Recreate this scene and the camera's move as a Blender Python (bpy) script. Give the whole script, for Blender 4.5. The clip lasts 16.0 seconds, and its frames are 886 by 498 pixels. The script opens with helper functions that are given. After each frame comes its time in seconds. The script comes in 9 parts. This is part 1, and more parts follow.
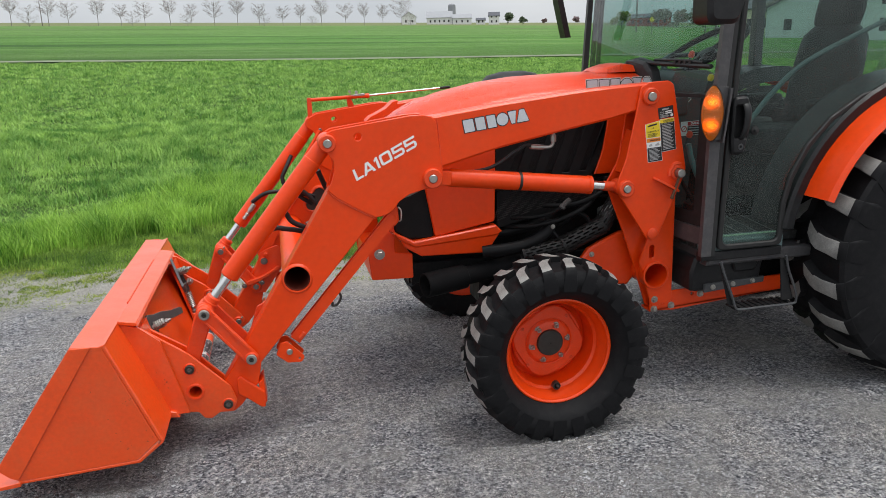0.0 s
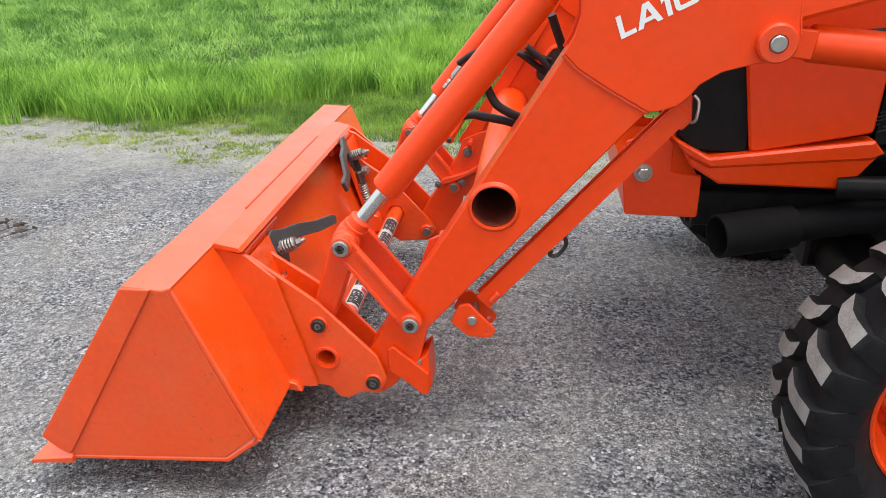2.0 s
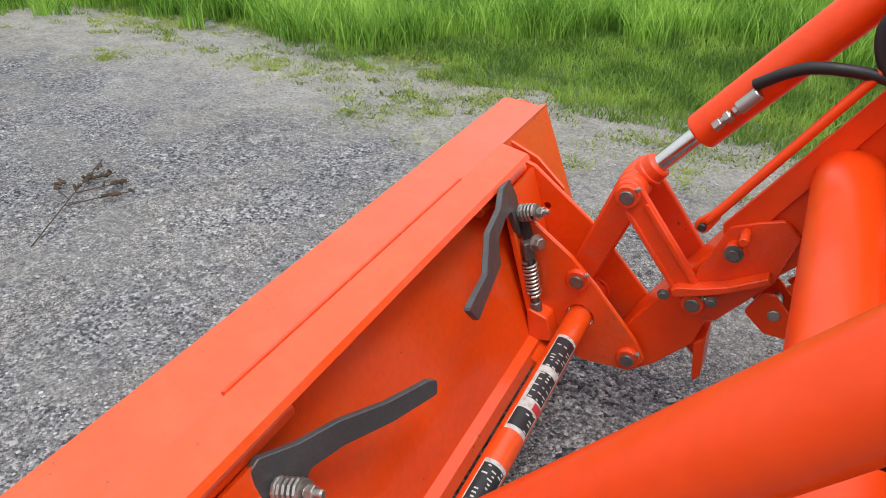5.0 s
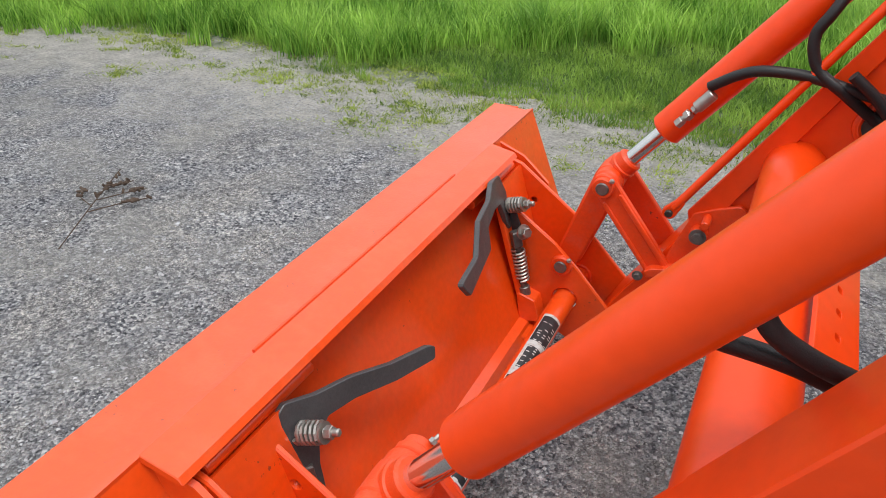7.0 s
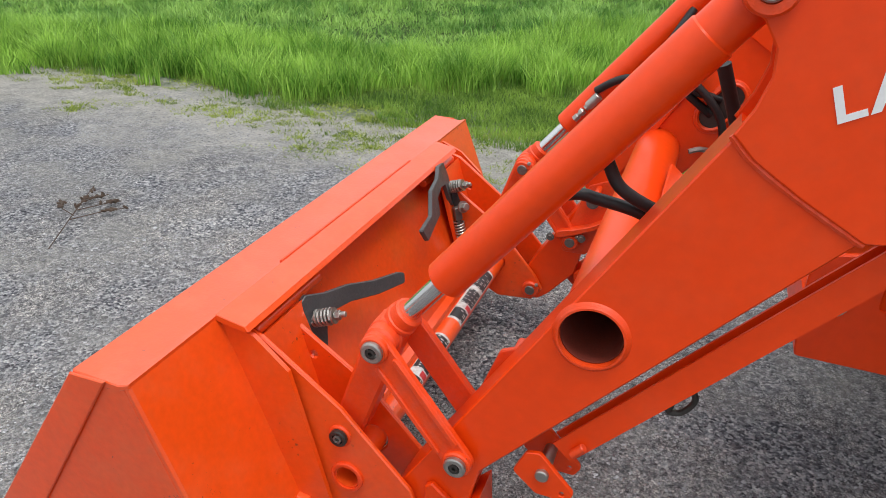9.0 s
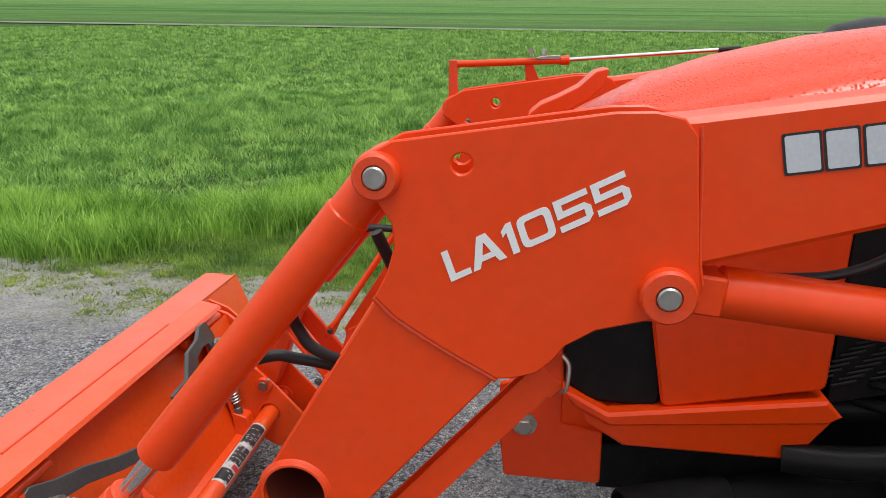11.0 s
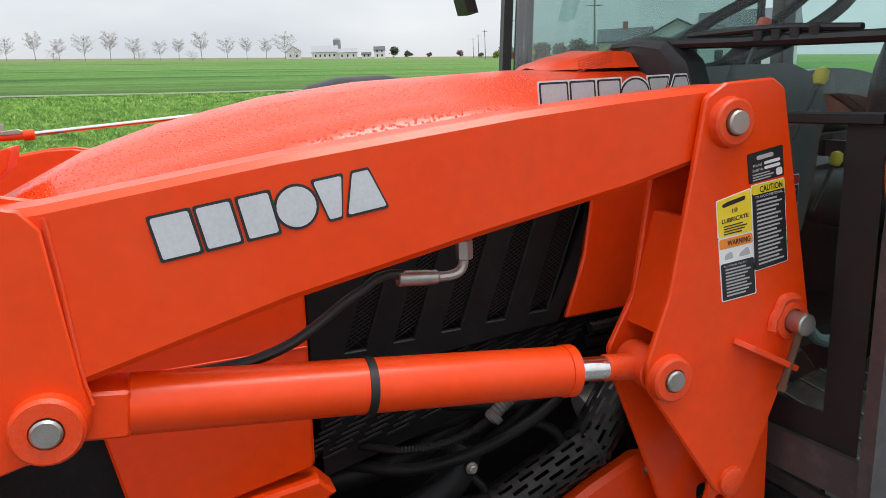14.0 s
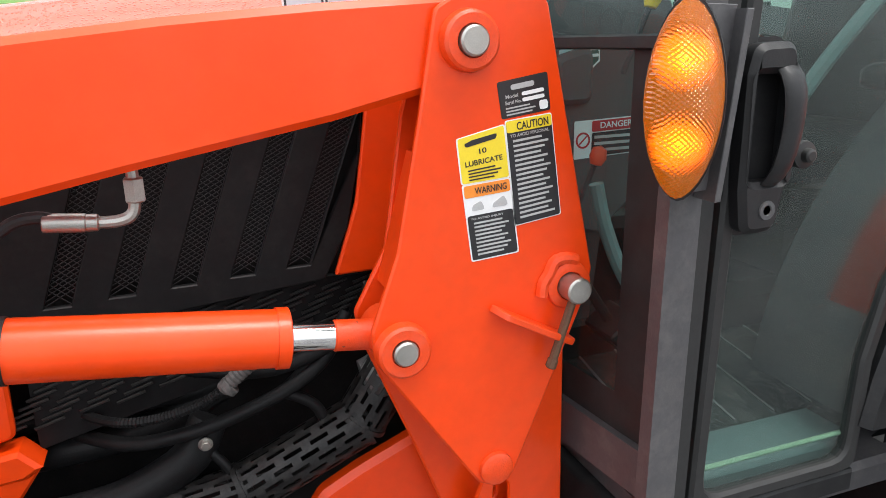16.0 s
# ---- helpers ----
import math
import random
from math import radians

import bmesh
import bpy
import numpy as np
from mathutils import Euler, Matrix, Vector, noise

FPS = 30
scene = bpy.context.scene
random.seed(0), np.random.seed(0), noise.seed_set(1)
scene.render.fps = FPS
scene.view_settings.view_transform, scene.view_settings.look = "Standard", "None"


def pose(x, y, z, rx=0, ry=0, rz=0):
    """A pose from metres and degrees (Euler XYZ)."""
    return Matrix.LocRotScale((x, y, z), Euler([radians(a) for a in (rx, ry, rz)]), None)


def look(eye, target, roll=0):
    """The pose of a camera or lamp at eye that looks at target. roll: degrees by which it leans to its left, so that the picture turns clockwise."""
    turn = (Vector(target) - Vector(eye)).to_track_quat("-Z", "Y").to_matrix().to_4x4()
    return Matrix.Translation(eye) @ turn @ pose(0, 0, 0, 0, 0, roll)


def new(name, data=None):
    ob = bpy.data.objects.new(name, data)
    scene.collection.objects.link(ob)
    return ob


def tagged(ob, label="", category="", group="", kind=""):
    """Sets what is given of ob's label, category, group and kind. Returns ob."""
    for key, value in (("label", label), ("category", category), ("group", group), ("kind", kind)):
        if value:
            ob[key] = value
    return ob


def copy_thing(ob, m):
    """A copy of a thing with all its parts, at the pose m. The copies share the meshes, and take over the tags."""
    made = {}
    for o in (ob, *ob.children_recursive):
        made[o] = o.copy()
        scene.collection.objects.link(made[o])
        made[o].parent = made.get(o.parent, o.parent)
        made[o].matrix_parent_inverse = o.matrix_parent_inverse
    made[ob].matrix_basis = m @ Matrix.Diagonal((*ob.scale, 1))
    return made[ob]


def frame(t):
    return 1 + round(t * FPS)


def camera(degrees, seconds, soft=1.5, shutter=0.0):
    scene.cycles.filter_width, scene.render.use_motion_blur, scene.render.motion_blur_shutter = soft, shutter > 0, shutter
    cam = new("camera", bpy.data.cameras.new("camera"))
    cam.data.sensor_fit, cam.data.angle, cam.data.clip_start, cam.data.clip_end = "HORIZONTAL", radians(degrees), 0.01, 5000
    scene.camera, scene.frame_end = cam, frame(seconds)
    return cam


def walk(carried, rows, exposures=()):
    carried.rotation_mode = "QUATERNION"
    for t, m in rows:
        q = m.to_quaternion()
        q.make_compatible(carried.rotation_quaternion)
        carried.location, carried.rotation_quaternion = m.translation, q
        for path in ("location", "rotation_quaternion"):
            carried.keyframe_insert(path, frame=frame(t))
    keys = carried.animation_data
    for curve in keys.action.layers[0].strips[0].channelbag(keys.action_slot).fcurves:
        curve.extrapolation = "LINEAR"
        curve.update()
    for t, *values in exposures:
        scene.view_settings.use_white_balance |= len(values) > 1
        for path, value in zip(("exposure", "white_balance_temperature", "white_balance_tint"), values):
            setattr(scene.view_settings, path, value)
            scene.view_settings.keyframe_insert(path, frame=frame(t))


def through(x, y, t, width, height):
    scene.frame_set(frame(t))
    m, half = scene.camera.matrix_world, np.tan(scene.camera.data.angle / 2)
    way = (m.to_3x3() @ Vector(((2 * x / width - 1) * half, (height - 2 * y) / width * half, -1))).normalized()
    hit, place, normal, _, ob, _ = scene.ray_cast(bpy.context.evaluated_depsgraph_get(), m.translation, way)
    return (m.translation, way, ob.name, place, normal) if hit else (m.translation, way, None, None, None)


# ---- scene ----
cam = camera(62.6, 16.0, soft=0.6)
PATH = [
    (0, (0.148, -0.058, 1.519), (0.567, 1.832, 1.016), -1.9),
    (0.5, (0.215, 0.283, 1.473), (0.542, 2.168, 0.889), -2.1),
    (1, (0.235, 0.655, 1.428), (0.409, 2.531, 0.758), -2.0),
    (1.5, (0.258, 0.969, 1.38), (0.231, 2.821, 0.624), -1.9),
    (2, (0.269, 1.22, 1.309), (0.028, 3.022, 0.476), -1.7),
    (2.5, (0.237, 1.462, 1.247), (-0.17, 3.208, 0.361), -1.4),
    (3, (0.208, 1.713, 1.259), (-0.363, 3.376, 0.305), -0.9),
    (3.5, (0.206, 1.937, 1.248), (-0.498, 3.544, 0.277), -0.4),
    (4, (0.210, 2.148, 1.266), (-0.579, 3.690, 0.272), -0.0),
    (4.5, (0.141, 2.326, 1.255), (-0.652, 3.848, 0.228), 0.3),
    (4.7, (0.092, 2.408, 1.242), (-0.686, 3.932, 0.202), 0.4),
    (5.75, (0.050, 2.525, 1.262), (-0.722, 4.055, 0.222), -0.9),
    (6.8, (0.133, 2.406, 1.291), (-0.656, 3.934, 0.27), -1.6),
    (7, (0.154, 2.33, 1.292), (-0.626, 3.867, 0.278), -0.9),
    (7.5, (0.182, 2.169, 1.309), (-0.564, 3.727, 0.3), 0.1),
    (8, (0.194, 2.006, 1.27), (-0.512, 3.601, 0.291), 0.3),
    (8.2, (0.202, 1.922, 1.273), (-0.481, 3.53, 0.299), 0.6),
    (10.3, (0.486, 1.774, 1.391), (0.04, 3.618, 0.758), 0.4),
    (10.5, (0.508, 1.779, 1.397), (0.109, 3.642, 0.789), 0.1),
    (11, (0.555, 1.796, 1.406), (0.314, 3.702, 0.851), -0.4),
    (11.5, (0.603, 1.81, 1.413), (0.53, 3.742, 0.898), -1.2),
    (12, (0.665, 1.819, 1.423), (0.767, 3.758, 0.943), -1.9),
    (12.5, (0.724, 1.825, 1.43), (0.989, 3.755, 0.98), -2.4),
    (13, (0.782, 1.824, 1.437), (1.208, 3.731, 1.008), -2.9),
    (13.5, (0.828, 1.84, 1.435), (1.404, 3.708, 1.013), -3.0),
    (14, (0.895, 1.921, 1.409), (1.595, 3.744, 0.98), -2.6),
    (14.5, (0.978, 2.046, 1.405), (1.782, 3.821, 0.954), -2.1),
    (15, (1.088, 2.059, 1.395), (1.897, 3.827, 0.925), -1.7),
    (15.5, (1.26, 1.994, 1.379), (1.998, 3.782, 0.87), -1.5),
    (16, (1.341, 1.943, 1.346), (2.004, 3.746, 0.789), -1.4),
]
# the path: seconds, eye, target, roll
walk(cam, [(t, look(eye, target, roll)) for t, eye, target, roll in PATH],
     [(0, 0.2), (1, 0.5), (2, 0.65), (3.5, 0.5), (4.7, 0.35), (7, 0.28), (8.2, 0.3), (10.5, 0.2), (12.5, -0.05), (13.5, 0.27), (14.5, 0.46), (15, 0.5), (15.5, 0.80), (16, 1.20)])

# ---------------------------------------------------------------- sky and sun
world = bpy.data.worlds.new("overcast_sky")
scene.world = world
world.use_nodes = True
wn, wl = world.node_tree.nodes, world.node_tree.links
wn.clear()
w_out = wn.new("ShaderNodeOutputWorld")
w_bg = wn.new("ShaderNodeBackground")
w_sky = wn.new("ShaderNodeTexSky")
w_sky.sky_type, w_sky.sun_disc = "NISHITA", False
w_sky.sun_elevation, w_sky.sun_rotation = radians(73), radians(130)
w_sky.air_density, w_sky.dust_density = 1.0, 4.0
w_co = wn.new("ShaderNodeTexCoord")
w_map = wn.new("ShaderNodeMapping")
w_map.inputs["Scale"].default_value = (1.0, 1.0, 3.2)
w_noise = wn.new("ShaderNodeTexNoise")
w_noise.inputs["Scale"].default_value, w_noise.inputs["Detail"].default_value = 2.2, 6.0
w_ramp = wn.new("ShaderNodeValToRGB")
w_ramp.color_ramp.elements[0].position, w_ramp.color_ramp.elements[0].color = 0.32, (0.60, 0.64, 0.69, 1)
w_ramp.color_ramp.elements[1].position, w_ramp.color_ramp.elements[1].color = 0.70, (0.86, 0.88, 0.90, 1)
w_sep = wn.new("ShaderNodeSeparateXYZ")
w_up = wn.new("ShaderNodeMapRange")
w_up.inputs["From Min"].default_value, w_up.inputs["From Max"].default_value = 0.02, 0.75
w_up.inputs["To Min"].default_value, w_up.inputs["To Max"].default_value = 0.82, 1.6
w_gain = wn.new("ShaderNodeVectorMath")
w_gain.operation = "SCALE"
w_dim = wn.new("ShaderNodeVectorMath")
w_dim.operation = "SCALE"
w_dim.inputs["Scale"].default_value = 0.08
w_mix = wn.new("ShaderNodeMix")
w_mix.data_type = "RGBA"
w_mix.inputs["Factor"].default_value = 0.9
wl.new(w_co.outputs["Generated"], w_map.inputs["Vector"])
wl.new(w_map.outputs["Vector"], w_noise.inputs["Vector"])
wl.new(w_noise.outputs["Fac"], w_ramp.inputs["Fac"])
wl.new(w_co.outputs["Generated"], w_sep.inputs["Vector"])
wl.new(w_sep.outputs["Z"], w_up.inputs["Value"])
wl.new(w_ramp.outputs["Color"], w_gain.inputs[0])
wl.new(w_up.outputs["Result"], w_gain.inputs["Scale"])
wl.new(w_sky.outputs["Color"], w_dim.inputs[0])
wl.new(w_dim.outputs["Vector"], w_mix.inputs["A"])
wl.new(w_gain.outputs["Vector"], w_mix.inputs["B"])
wl.new(w_mix.outputs["Result"], w_bg.inputs["Color"])
wl.new(w_bg.outputs["Background"], w_out.inputs["Surface"])
w_bg.inputs["Strength"].default_value = 0.98

sun_data = bpy.data.lights.new("sun", "SUN")
sun_data.energy, sun_data.angle, sun_data.color = 1.7, radians(24), (1.0, 0.97, 0.93)
sun = new("sun", sun_data)
sun.matrix_world = look((3.2, 0.8, 12), (0.5, 3.2, 0))

# ---------------------------------------------------------------- materials


def mat(name, base, rough=0.5, metal=0.0, var=0.12, scale=6.0, bump=0.0, bump_scale=300.0, coat=0.0, spec=0.5, dust=0.0,
        dust_color=(0.33, 0.30, 0.27), island=0.0, per_object=0.0, trans=0.0, chips=0.0):
    """A surface with variation at two scales, fine relief and dust."""
    m = bpy.data.materials.new(name)
    m.use_nodes = True
    n, l = m.node_tree.nodes, m.node_tree.links
    p = n["Principled BSDF"]
    co = n.new("ShaderNodeTexCoord")
    big, fine = n.new("ShaderNodeTexNoise"), n.new("ShaderNodeTexNoise")
    big.inputs["Scale"].default_value, big.inputs["Detail"].default_value = scale, 4.0
    fine.inputs["Scale"].default_value, fine.inputs["Detail"].default_value = scale * 14, 3.0
    l.new(co.outputs["Object"], big.inputs["Vector"])
    l.new(co.outputs["Object"], fine.inputs["Vector"])
    add = n.new("ShaderNodeMath")
    add.operation = "ADD"
    l.new(big.outputs["Fac"], add.inputs[0])
    l.new(fine.outputs["Fac"], add.inputs[1])
    gain = n.new("ShaderNodeMapRange")
    gain.inputs["From Min"].default_value, gain.inputs["From Max"].default_value = 0.6, 1.4
    gain.inputs["To Min"].default_value, gain.inputs["To Max"].default_value = 1 - var, 1 + var
    l.new(add.outputs[0], gain.inputs["Value"])
    tint = n.new("ShaderNodeVectorMath")
    tint.operation = "SCALE"
    tint.inputs[0].default_value = base[:3]
    l.new(gain.outputs["Result"], tint.inputs["Scale"])
    color = tint.outputs["Vector"]
    for amount, node, out in ((island, "ShaderNodeNewGeometry", "Random Per Island"), (per_object, "ShaderNodeObjectInfo", "Random")):
        if amount:
            src = n.new(node)
            r = n.new("ShaderNodeMapRange")
            r.inputs["To Min"].default_value, r.inputs["To Max"].default_value = 1 - amount, 1 + amount
            s = n.new("ShaderNodeVectorMath")
            s.operation = "SCALE"
            l.new(src.outputs[out], r.inputs["Value"])
            l.new(color, s.inputs[0])
            l.new(r.outputs["Result"], s.inputs["Scale"])
            color = s.outputs["Vector"]
    if dust:
        d = n.new("ShaderNodeTexNoise")
        d.inputs["Scale"].default_value, d.inputs["Detail"].default_value, d.inputs["Roughness"].default_value = scale * 2.3, 8.0, 0.7
        l.new(co.outputs["Object"], d.inputs["Vector"])
        dr = n.new("ShaderNodeMapRange")
        dr.inputs["From Min"].default_value, dr.inputs["From Max"].default_value = 0.48, 0.72
        dr.inputs["To Max"].default_value = dust
        l.new(d.outputs["Fac"], dr.inputs["Value"])
        mx = n.new("ShaderNodeMix")
        mx.data_type = "RGBA"
        l.new(dr.outputs["Result"], mx.inputs["Factor"])
        l.new(color, mx.inputs["A"])
        mx.inputs["B"].default_value = (*dust_color, 1)
        color = mx.outputs["Result"]
    if chips:
        v, w = n.new("ShaderNodeTexNoise"), n.new("ShaderNodeTexNoise")
        v.inputs["Scale"].default_value, v.inputs["Detail"].default_value, v.inputs["Roughness"].default_value = 85.0, 4.0, 0.6
        w.inputs["Scale"].default_value, w.inputs["Detail"].default_value = 7.0, 3.0
        l.new(co.outputs["Object"], v.inputs["Vector"])
        l.new(co.outputs["Object"], w.inputs["Vector"])
        both = n.new("ShaderNodeMath")
        both.operation = "MULTIPLY_ADD"
        both.inputs[1].default_value = 0.55
        l.new(w.outputs["Fac"], both.inputs[0])
        l.new(v.outputs["Fac"], both.inputs[2])
        cr = n.new("ShaderNodeMapRange")
        cr.inputs["From Min"].default_value, cr.inputs["From Max"].default_value = 1.005, 1.04
        cr.inputs["To Max"].default_value = chips
        l.new(both.outputs[0], cr.inputs["Value"])
        cm = n.new("ShaderNodeMix")
        cm.data_type = "RGBA"
        l.new(cr.outputs["Result"], cm.inputs["Factor"])
        l.new(color, cm.inputs["A"])
        cm.inputs["B"].default_value = (0.055, 0.030, 0.022, 1)
        color = cm.outputs["Result"]
    l.new(color, p.inputs["Base Color"])
    rr = n.new("ShaderNodeMapRange")
    rr.inputs["From Min"].default_value, rr.inputs["From Max"].default_value = 0.3, 0.7
    rr.inputs["To Min"].default_value, rr.inputs["To Max"].default_value = max(0.02, rough * 0.82), min(1.0, rough * 1.2)
    l.new(big.outputs["Fac"], rr.inputs["Value"])
    l.new(rr.outputs["Result"], p.inputs["Roughness"])
    p.inputs["Metallic"].default_value = metal
    p.inputs["Specular IOR Level"].default_value = spec
    p.inputs["Coat Weight"].default_value, p.inputs["Coat Roughness"].default_value = coat, 0.12
    p.inputs["Transmission Weight"].default_value = trans
    if bump:
        bn = n.new("ShaderNodeTexNoise")
        bn.inputs["Scale"].default_value, bn.inputs["Detail"].default_value = bump_scale, 3.0
        l.new(co.outputs["Object"], bn.inputs["Vector"])
        b = n.new("ShaderNodeBump")
        b.inputs["Strength"].default_value, b.inputs["Distance"].default_value = bump, 0.002
        l.new(bn.outputs["Fac"], b.inputs["Height"])
        l.new(b.outputs["Normal"], p.inputs["Normal"])
    return m


def glass_mat(name, tint, rough=0.0, film=0.0):
    """Thin tinted glass with stray water drops; film adds a painted milky sheen and fine scratches."""
    m = bpy.data.materials.new(name)
    m.use_nodes = True
    n, l = m.node_tree.nodes, m.node_tree.links
    n.clear()
    out = n.new("ShaderNodeOutputMaterial")
    see = n.new("ShaderNodeBsdfTransparent")
    see.inputs["Color"].default_value = (*tint, 1)
    shine = n.new("ShaderNodeBsdfGlossy")
    shine.inputs["Roughness"].default_value = rough
    lw = n.new("ShaderNodeLayerWeight")
    lw.inputs["Blend"].default_value = 0.5
    pw = n.new("ShaderNodeMath")
    pw.operation = "POWER"
    pw.inputs[1].default_value = 4.5
    l.new(lw.outputs["Facing"], pw.inputs[0])
    fr = n.new("ShaderNodeMapRange")
    fr.inputs["To Min"].default_value, fr.inputs["To Max"].default_value = 0.035, 0.95
    l.new(pw.outputs[0], fr.inputs["Value"])
    mix = n.new("ShaderNodeMixShader")
    co = n.new("ShaderNodeTexCoord")
    vor = n.new("ShaderNodeTexVoronoi")
    vor.inputs["Scale"].default_value = 70
    vor.inputs["Randomness"].default_value = 1
    l.new(co.outputs["Object"], vor.inputs["Vector"])
    drop = n.new("ShaderNodeMapRange")
    drop.inputs["From Min"].default_value, drop.inputs["From Max"].default_value = 0.0, 0.09
    drop.inputs["To Min"].default_value, drop.inputs["To Max"].default_value = 1.0, 0.0
    l.new(vor.outputs["Distance"], drop.inputs["Value"])
    b = n.new("ShaderNodeBump")
    b.inputs["Strength"].default_value, b.inputs["Distance"].default_value = 0.03, 0.001
    l.new(drop.outputs["Result"], b.inputs["Height"])
    l.new(b.outputs["Normal"], shine.inputs["Normal"])
    l.new(fr.outputs["Result"], mix.inputs["Fac"])
    l.new(see.outputs[0], mix.inputs[1])
    l.new(shine.outputs[0], mix.inputs[2])
    if not film:
        l.new(mix.outputs[0], out.inputs["Surface"])
        return m
    # pale diffuse layer imitates milky reflections; the slanted streaks are scratches
    haze = n.new("ShaderNodeBsdfDiffuse")
    haze.inputs["Color"].default_value = (0.50, 0.52, 0.50, 1)
    sheen, fine = n.new("ShaderNodeTexNoise"), n.new("ShaderNodeTexNoise")
    sheen.inputs["Scale"].default_value, sheen.inputs["Detail"].default_value = 5.0, 7.0
    lay = n.new("ShaderNodeMapping")
    lay.inputs["Rotation"].default_value = (0, radians(32), 0)
    lay.inputs["Scale"].default_value = (22, 1, 190)
    l.new(co.outputs["Object"], lay.inputs["Vector"])
    l.new(lay.outputs["Vector"], fine.inputs["Vector"])
    l.new(co.outputs["Object"], sheen.inputs["Vector"])
    fine.inputs["Scale"].default_value, fine.inputs["Detail"].default_value = 1.0, 4.0
    cut = n.new("ShaderNodeMapRange")
    cut.inputs["From Min"].default_value, cut.inputs["From Max"].default_value = 0.60, 0.74
    l.new(fine.outputs["Fac"], cut.inputs["Value"])
    low = n.new("ShaderNodeMapRange")
    low.inputs["From Min"].default_value, low.inputs["From Max"].default_value = 0.35, 0.70
    low.inputs["To Min"].default_value, low.inputs["To Max"].default_value = film * 0.5, film * 1.6
    l.new(sheen.outputs["Fac"], low.inputs["Value"])
    both = n.new("ShaderNodeMath")
    both.operation = "MULTIPLY_ADD"
    both.inputs[1].default_value = film * 1.2
    l.new(cut.outputs["Result"], both.inputs[0])
    l.new(low.outputs["Result"], both.inputs[2])
    veil = n.new("ShaderNodeMixShader")
    l.new(both.outputs[0], veil.inputs["Fac"])
    l.new(mix.outputs[0], veil.inputs[1])
    l.new(haze.outputs[0], veil.inputs[2])
    l.new(veil.outputs[0], out.inputs["Surface"])
    return m


ORANGE = mat("orange_paint", (0.80, 0.054, 0.0015), 0.36, var=0.08, scale=3.0, bump=0.05, bump_scale=220, coat=0.10, spec=0.36, dust=0.05, dust_color=(0.55, 0.25, 0.14))
ORANGE_CAST = mat("orange_paint_on_cast_iron", (0.76, 0.055, 0.003), 0.44, var=0.10, scale=12.0, bump=0.35, bump_scale=380, dust=0.10, chips=0.8)
ORANGE_WORN = mat("scuffed_orange_paint", (0.78, 0.070, 0.003), 0.36, var=0.11, scale=5.0, bump=0.12, bump_scale=160, coat=0.40, spec=0.6, dust=0.14, dust_color=(0.55, 0.22, 0.10), chips=0.7)
RED_BOLT = mat("painted_bolt", (0.62, 0.06, 0.015), 0.4, var=0.15, scale=40)
STEEL = mat("zinc_plated_steel", (0.42, 0.405, 0.375), 0.38, metal=0.9, var=0.18, scale=45, bump=0.15, bump_scale=700, dust=0.15)
CHROME = mat("chromed_rod", (0.72, 0.72, 0.71), 0.12, metal=1.0, var=0.10, scale=30, dust=0.12)
BARE = mat("bare_dark_steel", (0.072, 0.074, 0.078), 0.46, metal=0.25, var=0.22, scale=18, bump=0.2, bump_scale=400, dust=0.10)
GREASE_AND_SHADE = mat("greasy_steel_and_slot_shade", (0.06, 0.055, 0.05), 0.35, metal=0.6, var=0.3, scale=50)
PINEND = mat("worn_pin_steel", (0.17, 0.16, 0.15), 0.4, metal=0.6, var=0.3, scale=60, dust=0.2)
# dark red that paints the shade inside the open tube ends
BORE_SHADE = mat("tube_bore_shade", (0.16, 0.022, 0.010), 0.7, var=0.3, scale=20)
RUST = mat("rusty_steel", (0.115, 0.055, 0.030), 0.75, metal=0.2, var=0.35, scale=40, bump=0.3, bump_scale=500)
RUBBER = mat("tyre_rubber", (0.007, 0.007, 0.008), 0.62, var=0.3, scale=14, bump=0.2, bump_scale=260, spec=0.18, dust=0.06, dust_color=(0.12, 0.115, 0.11))
LUG = mat("dusty_lug_rubber", (0.20, 0.195, 0.185), 0.6, var=0.35, scale=16, bump=0.35, bump_scale=200, dust=0.7, dust_color=(0.30, 0.29, 0.27))
HOSE = mat("hydraulic_hose", (0.009, 0.009, 0.010), 0.5, var=0.25, scale=30, bump=0.3, bump_scale=600)
OILYHOSE = mat("oily_engine_hose", (0.009, 0.009, 0.0095), 0.42, var=0.3, scale=20, bump=0.2, bump_scale=300, spec=0.15)
TAPE = mat("grey_wrapped_tape", (0.10, 0.092, 0.088), 0.6, var=0.25, scale=60, bump=0.4, bump_scale=500)
PLASTIC = mat("black_plastic", (0.010, 0.010, 0.011), 0.46, var=0.2, scale=14, bump=0.12, bump_scale=500, spec=0.35, dust=0.03)
GRILLE = mat("charcoal_grille_plastic", (0.009, 0.0085, 0.0092), 0.5, var=0.2, scale=9, bump=0.1, bump_scale=400, spec=0.15, dust=0.02)
MESHWIRE = mat("grey_wire_mesh", (0.030, 0.028, 0.030), 0.45, metal=0.4, var=0.2, scale=30)
DARK = mat("oily_engine_black", (0.006, 0.006, 0.0065), 0.52, var=0.3, scale=16, bump=0.3, bump_scale=120, spec=0.22, dust=0.03)
SOOT = mat("sooty_heat_shield", (0.016, 0.015, 0.015), 0.5, metal=0.2, var=0.35, scale=25, bump=0.2, bump_scale=300, spec=0.35, dust=0.06)
CABGREY = mat("dark_grey_cab_paint", (0.058, 0.056, 0.059), 0.4, var=0.14, scale=10, bump=0.1, bump_scale=350, dust=0.12)
SEAL = mat("rubber_seal", (0.012, 0.012, 0.012), 0.6, var=0.2, scale=20)
